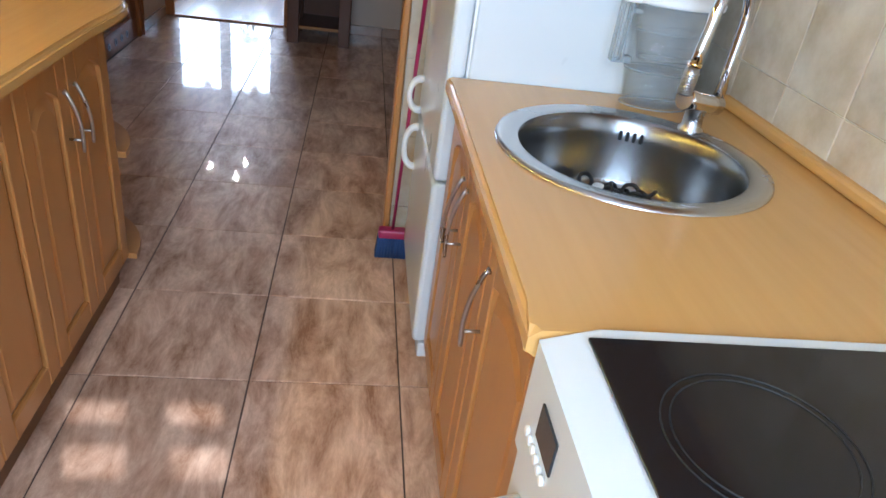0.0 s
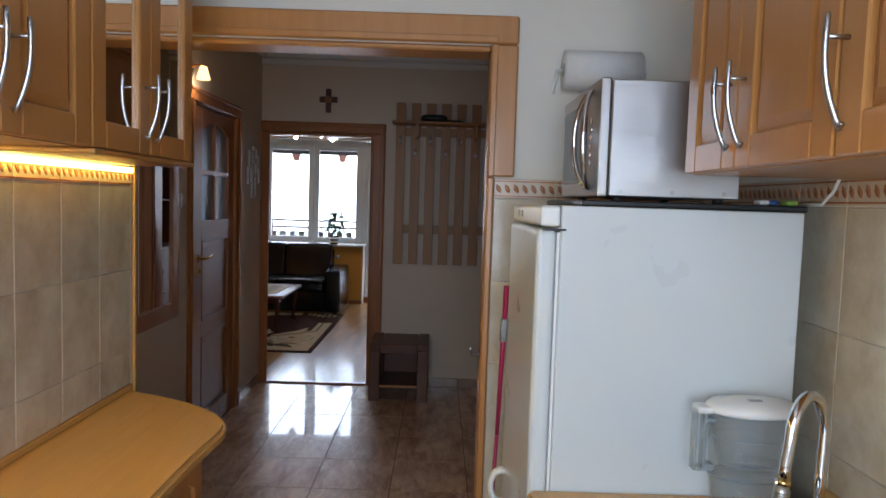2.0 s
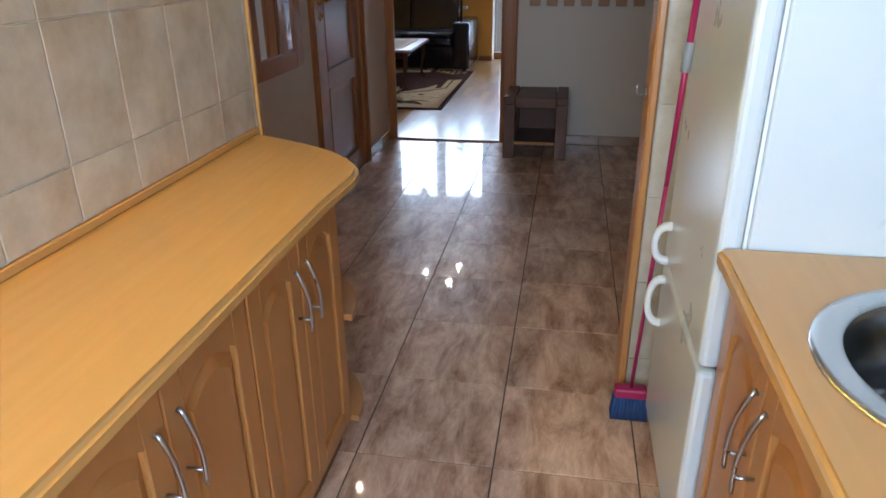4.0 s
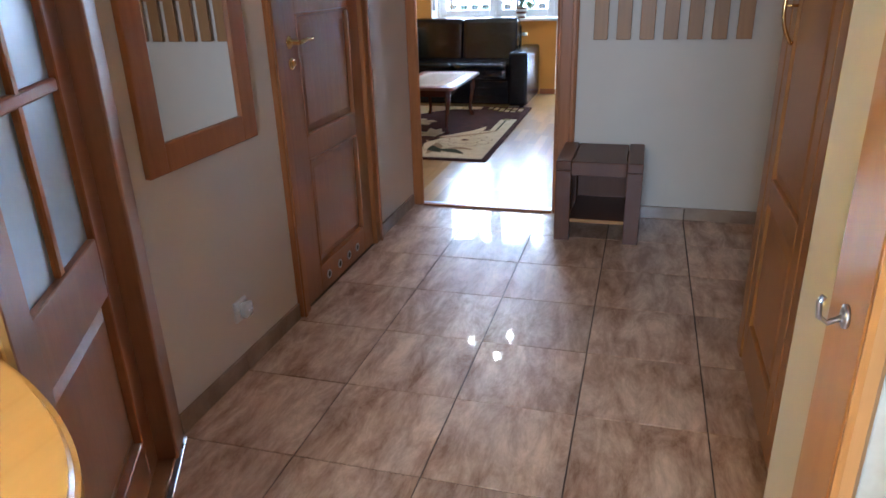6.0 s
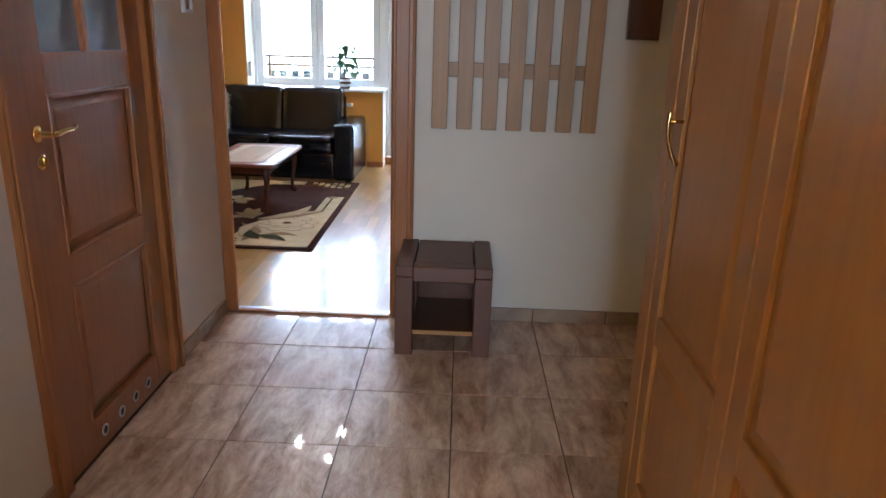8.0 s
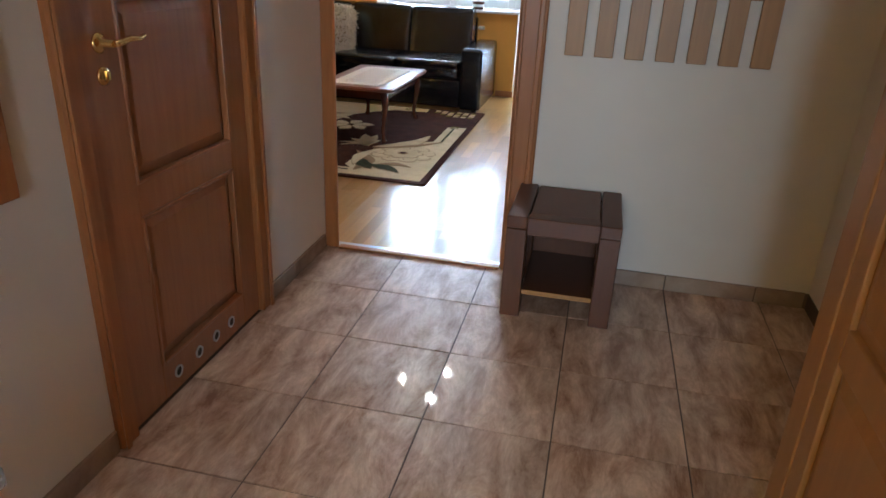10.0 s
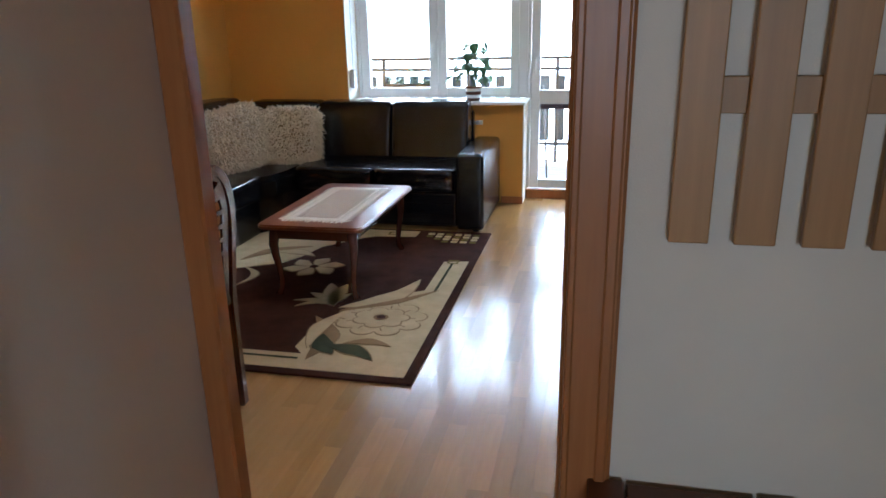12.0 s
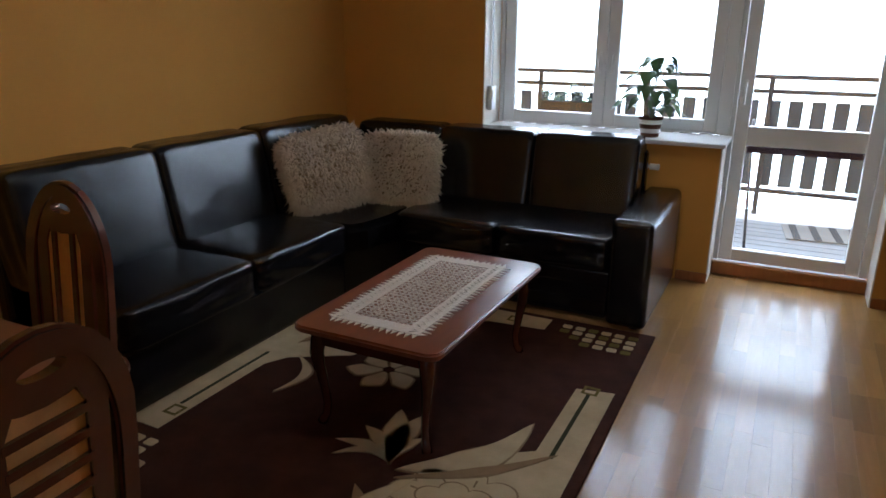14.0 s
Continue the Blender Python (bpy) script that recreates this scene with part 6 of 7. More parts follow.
    prism(bm, [(-0.086, 0.50), (0.086, 0.50), (0.086, 0.82)] + [(0.086 * math.cos(a), 0.82 + 0.065 * math.sin(a)) for a in np.linspace(0.1, math.pi - 0.1, 9)] + [(-0.086, 0.82)], -0.004, 0.006)
    for v in bm.verts:
        v.co.y += lean(v.co.z)
    part("back_pad", bm, "chair_cloth", c, "ochre upholstered back pad")
    if ladder:
        for k in range(7):
            z = 0.51 + 0.052 * k
            bm = bmesh.new()
            prism(bm, [(-0.09, z - 0.012), (0.09, z - 0.012), (0.09, z + 0.006), (-0.09, z + 0.006)], -0.014, 0.014)
            for v in bm.verts:
                v.co.y += lean(v.co.z)
            part("slat", bm, "mahogany", c)
    else:
        for x in (-0.045, 0.045):
            bm = bmesh.new()
            box(bm, x - 0.010, x + 0.010, -0.014, 0.014, 0.48, 0.875)
            for v in bm.verts:
                v.co.y += lean(v.co.z)
            part("slat", bm, "mahogany", c)
    for s in (1, -1):
        bm = bmesh.new()
        prism(bm, [(0.084 * s, 0.48), (0.130 * s, 0.48), (0.134 * s, 0.85), (0.115 * s, 0.90), (0.03 * s, 0.905), (0.03 * s, 0.882), (0.065 * s, 0.868), (0.084 * s, 0.83)], -0.012, 0.012)
        for v in bm.verts:
            v.co.y += lean(v.co.z)
        part("back_stile", bm, "mahogany", c)
    block("lower_rail", "mahogany", c, -wB + 0.03, wB - 0.03, -0.016, 0.012, 0.44, 0.485, 0.004)
    bm = bmesh.new()
    cushion(bm, -0.215, 0.215, 0.0, 0.42, 0.44, 0.50, 0.35, 10)
    part("seat", bm, "chair_cloth", c, "ochre upholstered seat")
    bm = bmesh.new()
    box(bm, -0.205, 0.205, 0.01, 0.41, 0.395, 0.445, 0.006)
    part("seat_frame", bm, "mahogany", c)
    for x in (-0.185, 0.185):
        bm = bmesh.new()
        tube(bm, [(x, 0.385, 0.40), (x, 0.388, 0.25), (x * 1.04, 0.395, 0.0)], [0.022, 0.019, 0.015], 10)
        part("leg", bm, "mahogany", c)
    c.matrix_basis = m @ Matrix.Diagonal((0.9, 1, tall, 1))
    return c


dining_chair(pose(-1.86, 6.30, 0, 0, 0, 93), 0.995, True, "dark dining chair with level back slats")
dining_chair(pose(-2.57, 6.85, 0, 0, 0, 178), 1.045, False, "dark dining chair with upright back slats")

dt = thing("dining_table", "polished cherry wood dining table", "table", (-2.55, 6.25, 0))
bm = bmesh.new()
poly_xy(bm, rounded_rect(-3.3, -1.95, 5.88, 6.62, 0.09), 0.735, 0.765)
bmesh.ops.bevel(bm, geom=[e for e in bm.edges if abs(e.verts[0].co.z - e.verts[1].co.z) < 1e-5], offset=0.008, segments=3, affect="EDGES")
part("tabletop", bm, "cherry", dt)
block("apron", "cherry", dt, -3.2, -2.05, 5.98, 6.52, 0.65, 0.734, 0.003)
for x in (-3.17, -2.08):
    for y in (6.01, 6.49):
        bm = bmesh.new()
        tube(bm, [(x, y, 0.652), (x, y, 0.35), (x, y, 0.0)], [0.035, 0.032, 0.024], 12)
        part("leg", bm, "cherry", dt)

# picture over the sofa
pc = thing("framed_picture", "dark landscape in an ornate dark frame", "picture", (XL0, 8.97, 1.72))
PM = plane_at(XL0 + 0.001, 8.56, 1.725, 0, 1)
bm = bmesh.new()
for b in ((0, 0.07, 0, 0.56), (0.76, 0.83, 0, 0.56), (0.07, 0.76, 0, 0.07), (0.07, 0.76, 0.49, 0.56)):
    box(bm, b[0], b[1], 0, 0.035, b[2], b[3], 0.012, 3, PM)
part("frame", bm, "dark_wood", pc)
bm = bmesh.new()
box(bm, 0.066, 0.764, 0.004, 0.010, 0.066, 0.494, 0, 1, PM)
part("canvas", bm, "painting", pc)

# ceiling lamp with three lit bulbs
lc = thing("ceiling_lamp", "dark metal ceiling lamp with three lit bulbs", "lamp", (-1.41, 7.72, CEIL))
bm = bmesh.new()
lathe(bm, [(0.06, 0), (0.055, -0.03), (0.015, -0.045), (0.012, -0.33), (0.03, -0.36), (0.002, -0.42)], 18, Matrix.Translation((-1.41, 7.72, CEIL - 0.001)))
part("stem", bm, "dark_wood", lc)
for x, y, z in ((-1.63, 7.73, 2.19), (-1.26, 7.93, 2.19), (-1.31, 7.50, 2.19)):
    bm = bmesh.new()
    tube(bm, [(-1.41, 7.72, 2.34), ((x - 1.41) / 2, (y + 7.72) / 2, 2.31), (x, y, 2.29)], 0.007, 8)
    part("arm", bm, "dark_wood", lc)
    bm = bmesh.new()
    lathe(bm, [(0.02, 0.10), (0.03, 0.085), (0.055, 0.04), (0.07, 0.0), (0.067, 0.0), (0.05, 0.04)], 20, Matrix.Translation((x, y, z + 0.0)), caps=False)
    sh = part("shade", bm, "white_plastic", lc, "white glass shade")
    bm = bmesh.new()
    lathe(bm, [(0.002, -0.032), (0.013, -0.025), (0.021, 0.0), (0.017, 0.025), (0.012, 0.05)], 16, Matrix.Translation((x, y, z)))
    part("bulb", bm, "bulb", sh, "lit bulb")

# dark wall unit
wu = thing("wall_unit", "dark wooden wall unit with drawers and a glazed top", "cabinet", (0.63, 8.8, 0))
block("plinth", "dark_wood", wu, 0.36, XL1 - 0.004, 7.7, 9.90, 0, 0.07)
block("body", "dark_wood", wu, 0.34, XL1 - 0.004, 7.7, 9.90, 0.071, 0.86, 0.003)
block("top_board", "dark_wood", wu, 0.325, XL1 - 0.004, 7.69, 9.905, 0.861, 0.889, 0.004)
bm = bmesh.new()
for b in ((0.50, XL1 - 0.004, 7.7, 7.72, 0.89, 2.05), (0.50, XL1 - 0.004, 9.88, 9.90, 0.89, 2.05), (0.50, XL1 - 0.004, 8.79, 8.81, 0.89, 2.05), (0.49, XL1 - 0.004, 7.69, 9.905, 2.05, 2.08), (0.51, XL1 - 0.004, 7.72, 9.88, 1.42, 1.44), (XL1 - 0.015, XL1 - 0.004, 7.72, 9.88, 0.89, 2.05)):
    box(bm, *b)
part("upper_shelves", bm, "dark_wood", wu)
for k in range(4):
    y = 7.71 + 0.548 * k
    bm = bmesh.new()
    box(bm, 0.322, 0.339, y + 0.004, y + 0.54, 0.36, 0.85, 0.004)
    d = part("door", bm, "dark_wood", wu)
    bow_handle(d, along_right(y + 0.27, 0.60, 0.322), 0.10, "handle", "brass", 0.005, 0.025)
    bm = bmesh.new()
    box(bm, 0.322, 0.339, y + 0.004, y + 0.54, 0.09, 0.35, 0.004)
    d = part("drawer", bm, "dark_wood", wu)
    bow_handle(d, along_right(y + 0.27, 0.22, 0.322) @ Matrix.Rotation(math.pi / 2, 4, "Y"), 0.10, "handle", "brass", 0.005, 0.025)

# ---- window and balcony door ----
structure("trim_reveal", "white_wall", [(-2.6095, -2.602, YL1 - 0.004, 10.19, 0.861, 2.358), (-0.258, -0.2505, YL1 - 0.004, 10.19, 0.0, 2.358), (-1.1145, -1.107, YL1 - 0.004, 10.19, 0.0, 0.834), (-2.602, -0.258, YL1 - 0.004, 10.19, 2.351, 2.3595)], "cream painted window reveal", "reveal")
M["sill_board"] = material("matt_sill_laminate", (0.72, 0.71, 0.69), 0.55, dark=(0.68, 0.67, 0.65), scale=5, spec=0.3)
sill = structure("window_sill", "sill_board", [(-2.64, -1.083, 9.79, 10.20, 0.836, 0.860)], "white window sill board", "window sill", 0.005)
structure("baseboard_living", "trim_wood", [(-1.29, -1.107, YL1 - 0.014, YL1 - 0.0005, 0, 0.06), (-0.25, 0.335, YL1 - 0.014, YL1 - 0.0005, 0, 0.06), (-1.106, -0.259, 10.14, 10.19, 0.0, 0.078), (XL0 + 0.001, XL0 + 0.015, 5.77, 7.2, 0, 0.06)], "brown wooden skirting and door sill", "baseboard", 0.004)


def sash(parent, x0, x1, z0, z1, name, bars=()):
    bm = bmesh.new()
    s = 0.075
    for b in ((x0, x0 + s, z0, z1), (x1 - s, x1, z0, z1), (x0 + s, x1 - s, z0, z0 + s), (x0 + s, x1 - s, z1 - s, z1)):
        box(bm, b[0], b[1], 10.205, 10.265, b[2], b[3], 0.006, 2)
    for z in bars:
        box(bm, x0 + s, x1 - s, 10.206, 10.264, z - 0.058, z + 0.058, 0.006, 2)
    f = part(name, bm, "upvc", parent)
    zs = [z0 + s] + [q for z in bars for q in (z - 0.058, z + 0.058)] + [z1 - s]
    for a, b in zip(zs[::2], zs[1::2]):
        bm = bmesh.new()
        box(bm, x0 + s - 0.006, x1 - s + 0.006, 10.232, 10.238, a - 0.006, b + 0.006)
        p = part("pane", bm, "glass", f, "clear glass pane")
        p.visible_shadow = False
    return f


win = tagged(new("window_1"), "white plastic window with two sashes", "window", kind="structure")
win.location = (-1.86, 10.23, 0.86)
INVERSE[win.name] = Matrix.Translation((1.86, -10.23, -0.86))
bm = bmesh.new()
for b in ((-2.602, -2.575, 0.861, 2.35), (-1.18, -1.108, 0.861, 2.35), (-2.575, -1.18, 0.861, 0.868), (-2.575, -1.18, 2.285, 2.35)):
    box(bm, b[0], b[1], 10.195, 10.27, b[2], b[3], 0.003)
part("window_frame", bm, "upvc", win)
sl = sash(win, -2.572, -1.882, 0.869, 2.284, "sash")
sr = sash(win, -1.878, -1.182, 0.869, 2.284, "sash")
for s, x in ((sl, -1.918), (sr, -1.842)):
    bm = bmesh.new()
    box(bm, x - 0.011, x + 0.011, 10.196, 10.2045, 1.26, 1.33, 0.003)
    tube(bm, [(x, 10.20, 1.31), (x, 10.175, 1.31), (x, 10.172, 1.25), (x, 10.174, 1.20)], 0.007, 8)
    part("handle", bm, "white_plastic", s)
bd = tagged(new("door_balcony"), "white plastic balcony door with two panes", "balcony door", kind="structure")
bd.location = (-0.68, 10.23, 0)
INVERSE[bd.name] = Matrix.Translation((0.68, -10.23, 0))
bm = bmesh.new()
for b in ((-1.107, -1.082, 0.08, 2.35), (-0.30, -0.258, 0.08, 2.35), (-1.082, -0.30, 2.285, 2.35)):
    box(bm, b[0], b[1], 10.195, 10.27, b[2], b[3], 0.003)
part("door_frame", bm, "upvc", bd)
ds = sash(bd, -1.079, -0.303, 0.081, 2.284, "door_leaf", (0.862,))
block("blind_roll", "blind", ds, -1.002, -0.380, 10.268, 10.285, 0.755, 0.803, 0.006, 2, "dark rolled-up blind")
bm = bmesh.new()
box(bm, -1.055, -1.033, 10.196, 10.2045, 1.12, 1.19, 0.003)
tube(bm, [(-1.044, 10.20, 1.17), (-1.044, 10.175, 1.17), (-1.044, 10.172, 1.10), (-1.044, 10.174, 1.05)], 0.007, 8)
part("handle", bm, "white_plastic", ds)
for x, s in ((-2.601, 1), (-0.2585, -1)):
    b = thing("shutter_winder", "white shutter strap box on the reveal", "strap box", (x, 10.02, 1.03), "strap boxes")
    bm = bmesh.new()
    box(bm, min(x, x + s * 0.040), max(x, x + s * 0.040), 9.965, 10.035, 0.955, 1.115, 0.010, 2)
    part("case", bm, "white_plastic", b)
    bm = bmesh.new()
    box(bm, min(x + s * 0.012, x + s * 0.014), max(x + s * 0.012, x + s * 0.014), 10.012, 10.032, 1.116, 2.349)
    part("strap", bm, "grey_plastic", b, "grey woven strap")

rad = thing("radiator", "white panel radiator under the window", "radiator", (-2.0, 9.9, 0.2))
block("panel", "white_enamel", rad, -2.45, -1.56, 9.882, 9.926, 0.18, 0.74, 0.006, 2)
bm = bmesh.new()
tube(bm, [(-1.56, 9.905, 0.685), (-1.50, 9.905, 0.685)], 0.009, 8)
tube(bm, [(-1.50, 9.905, 0.685), (-1.445, 9.905, 0.685)], 0.019, 12)
part("valve", bm, "white_plastic", rad)

# pot plant on the sill
pt = thing("pot_plant", "green leafy plant in a striped pot", "plant", (-1.525, 9.93, 0.86))
for z0, z1, r0, r1, mt in ((0.861, 0.885, 0.052, 0.056, "dark_wood"), (0.885, 0.910, 0.056, 0.060, "white_plastic"), (0.910, 0.936, 0.060, 0.064, "dark_wood"), (0.936, 0.962, 0.064, 0.068, "white_plastic"), (0.962, 0.975, 0.0705, 0.0715, "dark_wood")):
    bm = bmesh.new()
    lathe(bm, [(r0, z0), (r1, z1)], 24, Matrix.Translation((-1.525, 9.93, 0)), caps=(z0 > 0.93 and z0 < 0.94) or z0 < 0.87)
    part("pot_band", bm, mt, pt)
bm = bmesh.new()
lathe(bm, [(0.063, 0.9655), (0.001, 0.968)], 18, Matrix.Translation((-1.525, 9.93, 0)), caps=False)
part("soil", bm, "soil", pt)


def leaf_mesh(l, w, droop):
    bm = bmesh.new()
    n = 7
    rows = []
    for k in range(n + 1):
        f = k / n
        g = w / 2 * (math.sin(math.pi * min(1, f * 1.08) ** 0.75) if f < 0.92 else (1 - f) / 0.08 * 0.32)
        z = -droop * l * f * f
        rows.append([bm.verts.new((-g, l * f, z + abs(g) * 0.3)), bm.verts.new((0, l * f, z)), bm.verts.new((g, l * f, z + abs(g) * 0.3))])
    for a, b in zip(rows, rows[1:]):
        for k in range(2):
            bm.faces.new((a[k], a[k + 1], b[k + 1], b[k]))
    for f in bm.faces:
        f.smooth = True
    return bm


rl = random.Random(4)
for k in range(30):
    f = k / 29
    h = 0.99 + 0.32 * f
    a = k * 2.4 + rl.uniform(-0.3, 0.3)
    reach = 0.050 + 0.10 * (1 - f) * rl.uniform(0.6, 1.2)
    base = Vector((-1.525 + 0.02 * f, 9.93 - 0.01 * f, 0.965 if f < 0.3 else h - 0.06))
    tip = base + Vector((math.cos(a) * reach, math.sin(a) * reach * 0.7, h - base.z + rl.uniform(0, 0.03)))
    bm = bmesh.new()
    tube(bm, [base, (base + tip) / 2 + Vector((0, 0, 0.02)), tip], 0.0022, 5)
    st = part("leaf_stalk", bm, "stalk", pt)
    bm = leaf_mesh(rl.uniform(0.09, 0.145), rl.uniform(0.065, 0.10), rl.uniform(0.3, 0.9))
    bmesh.ops.transform(bm, matrix=Matrix.Translation(tip) @ Matrix.Rotation(a - math.pi / 2 + rl.uniform(-0.4, 0.4), 4, "Z") @ Matrix.Rotation(rl.uniform(-0.5, 0.4), 4, "X"), verts=bm.verts[:])
    part("leaf", bm, "leaf", st)
bm = bmesh.new()
tube(bm, [(-1.525, 9.93, 0.965), (-1.52, 9.925, 1.1), (-1.505, 9.92, 1.30)], [0.005, 0.004, 0.002], 6)
part("main_stem", bm, "stalk", pt)

# ---- balcony and distance ----
M["deck"] = material("grey_decking", (0.21, 0.22, 0.235), 0.6, dark=(0.15, 0.158, 0.17), scale=6, stretch=(0.5, 8, 1), per_piece=0.08, bump=0.2)
M["rail_metal"] = material("brown_rail_metal", (0.10, 0.095, 0.095), 0.45)
# black boards lightened to blue-grey; the window glare is in their colour
M["slat_black"] = material("glare_tinted_board", (0.10, 0.128, 0.16), 0.5, dark=(0.075, 0.096, 0.12), per_piece=0.1)
M["concrete"] = material("pale_concrete", (0.62, 0.60, 0.57), 0.8, dark=(0.54, 0.52, 0.49), scale=5, bump=0.4)
M["grass"] = material("far_grass", (0.10, 0.14, 0.05), 0.9, dark=(0.07, 0.10, 0.035), scale=0.3)
M["mat_grey"] = material("grey_mat", (0.30, 0.29, 0.27), 0.9, bump=0.6)
M["mat_dark"] = material("dark_mat_stripe", (0.05, 0.05, 0.05), 0.9, bump=0.6)
M["terracotta"] = material("brown_planter", (0.07, 0.055, 0.045), 0.6)
structure("balcony_slab", "concrete", [(-4.2, 2.2, OUT + 0.001, 12.15, -0.18, -0.02)], "pale concrete balcony floor", "balcony")
deck = structure("balcony_deck", "grout", [(-3.0, 0.6, 10.32, 11.66, -0.019, -0.012)], "grey wooden decking boards", "decking")
for k in range(11):
    bm = bmesh.new()
    box(bm, -3.0, 0.6, 10.325 + 0.121 * k, 10.438 + 0.121 * k, -0.0115, 0.006, 0.003)
    part("board", bm, "deck", deck)
rail = thing("balcony_railing", "dark metal balcony railing with black upright boards", "railing", (-1.0, 12.0, -0.02))
for x in (-3.9, -2.92, -1.94, -0.96, 0.02, 1.0, 1.98):
    block("post", "rail_metal", rail, x - 0.02, x + 0.02, 11.98, 12.02, -0.02, 1.10, 0.004)
for z in (0.17, 0.985, 1.10):
    block("rail_bar", "rail_metal", rail, -4.0, 2.0, 11.975, 12.025, z, z + 0.035, 0.004)
x = -3.95
while x < 1.95:
    block("slat", "slat_black", rail, x, x + 0.105, 12.028, 12.045, 0.22, 0.93, 0.003)
    x += 0.165
pole = bmesh.new()
tube(pole, [(-0.945, 10.55, 0.006), (-0.965, 10.50, 0.40), (-0.985, 10.335, 0.95)], [0.010, 0.009, 0.008], 8)
tagged(part("pole", pole, "rail_metal"), "thin dark pole leaning beside the balcony door", "pole")
mat = thing("door_mat", "grey mat with dark stripes on the balcony", "mat", (-0.45, 11.5, -0.02))
mm = Matrix.Translation((-0.42, 11.42, 0.0065)) @ Matrix.Rotation(radians(6), 4, "Z")
bm = bmesh.new()
box(bm, -0.30, 0.42, -0.22, 0.22, 0, 0.008, 0.002, 1, mm)
part("weave", bm, "mat_grey", mat)
for q in range(5):
    bm = bmesh.new()
    box(bm, -0.25 + 0.14 * q, -0.20 + 0.14 * q, -0.218, 0.218, 0.0082, 0.010, 0, 1, mm)
    part("stripe", bm, "mat_dark", mat)
pl = thing("flower_box", "brown flower box with low green plants", "flower box", (-2.55, 11.9, 0.9))
block("trough", "terracotta", pl, -2.85, -2.15, 11.80, 11.97, 0.74, 0.86, 0.006)
rp = random.Random(3)
bm = bmesh.new()
for k in range(700):
    x, y = rp.uniform(-2.86, -2.14), rp.uniform(11.78, 11.98)
    h = 0.86 + rp.uniform(0, 0.17) * (0.6 + 0.4 * math.sin(x * 19))
    a, l = rp.uniform(0, 6.28), rp.uniform(0.025, 0.045)
    p = Vector((x, y, h))
    d, s = Vector((math.cos(a), math.sin(a), rp.uniform(-0.3, 0.6))) * l, Vector((-math.sin(a), math.cos(a), rp.uniform(-0.4, 0.4))) * l * 0.35
    bm.faces.new([bm.verts.new(q) for q in (p - d * 0.5, p + s, p + d * 0.5, p - s)])
fo = part("foliage", bm, "leaf", pl, "low green foliage")
fo["kind"] = "stuff"
block("trough_bracket", "rail_metal", pl, -2.52, -2.48, 11.78, 12.0, 0.725, 0.739)
structure("ground", "grass", [(-400, 400, 12.5, 600, -3.6, -3.5)], "pale ground far below the balcony", "ground")


# emissive sheet standing in for the bright outdoors; its bluish glow lights the rooms
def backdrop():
    m = bpy.data.materials.new("glowing_distance")
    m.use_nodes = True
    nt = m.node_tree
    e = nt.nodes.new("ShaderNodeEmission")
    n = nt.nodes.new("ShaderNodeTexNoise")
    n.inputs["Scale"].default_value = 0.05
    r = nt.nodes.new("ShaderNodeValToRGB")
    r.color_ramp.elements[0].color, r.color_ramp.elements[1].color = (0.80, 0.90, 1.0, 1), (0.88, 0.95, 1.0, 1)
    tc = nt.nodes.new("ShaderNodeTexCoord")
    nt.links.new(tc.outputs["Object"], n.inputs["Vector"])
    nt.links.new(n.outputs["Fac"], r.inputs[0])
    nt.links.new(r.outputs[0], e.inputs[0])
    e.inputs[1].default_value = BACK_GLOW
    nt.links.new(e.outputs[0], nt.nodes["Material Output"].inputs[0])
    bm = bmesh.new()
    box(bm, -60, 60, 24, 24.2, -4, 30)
    tagged(part("backdrop", bm, m), "glowing sheet for the overexposed distance beyond the balcony", "backdrop", kind="structure")


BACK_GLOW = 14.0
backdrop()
# unseen eave, added deep enough to keep the sun off the decking
structure("added_eave", "trim_wood", [(-4.2, 2.2, OUT + 0.001, 11.2, 2.72, 2.8)], "unseen brown eave added to shade the balcony", "eave")
M["awning_cloth"] = material("grey_awning_cloth", (0.07, 0.07, 0.08), 0.8, dark=(0.05, 0.05, 0.06), scale=8, bump=0.3)
awning = thing("rolled_awning", "rolled grey awning hanging outside over the window", "awning", (-1.9, OUT + 0.12, 2.2))
bm = bmesh.new()
tube(bm, [(-2.62, OUT + 0.11, 2.30), (-1.9, OUT + 0.11, 2.30), (-1.14, OUT + 0.11, 2.30)], 0.085, 16)
part("roll", bm, "awning_cloth", awning)
block("valance", "awning_cloth", awning, -2.62, -1.14, OUT + 0.2, OUT + 0.206, 2.165, 2.31, 0.002)
for x in (-2.64, -1.13):
    block("bracket", "rail_metal", awning, x, x + 0.012, OUT + 0.001, OUT + 0.21, 2.27, 2.34)
M["pink_pot"] = material("pink_terracotta", (0.48, 0.22, 0.17), 0.7, dark=(0.38, 0.17, 0.13), scale=20, bump=0.3)
for x in (-2.214, -1.514):
    pot = thing("hanging_pot", "pinkish hanging flower pot under the eave", "flower pot", (x, 10.55, 2.125), "hanging pots")
    bm = bmesh.new()
    lathe(bm, [(0.03, -0.06), (0.045, -0.05), (0.065, 0.03), (0.075, 0.04), (0.07, 0.045), (0.055, 0.03), (0.002, 0.025)], 18, Matrix.Translation((x, 10.55, 2.125)))
    part("bowl", bm, "pink_pot", pot)
    for a in (0.3, 2.4, 4.5):
        bm = bmesh.new()
        tube(bm, [(x + 0.068 * math.cos(a), 10.55 + 0.068 * math.sin(a), 2.125 + 0.04), (x, 10.55, 2.719)], 0.002, 5)
        part("chain", bm, "rail_metal", pot)

# ---- floor tiles, wall tiles and boards ----
MESH = {}


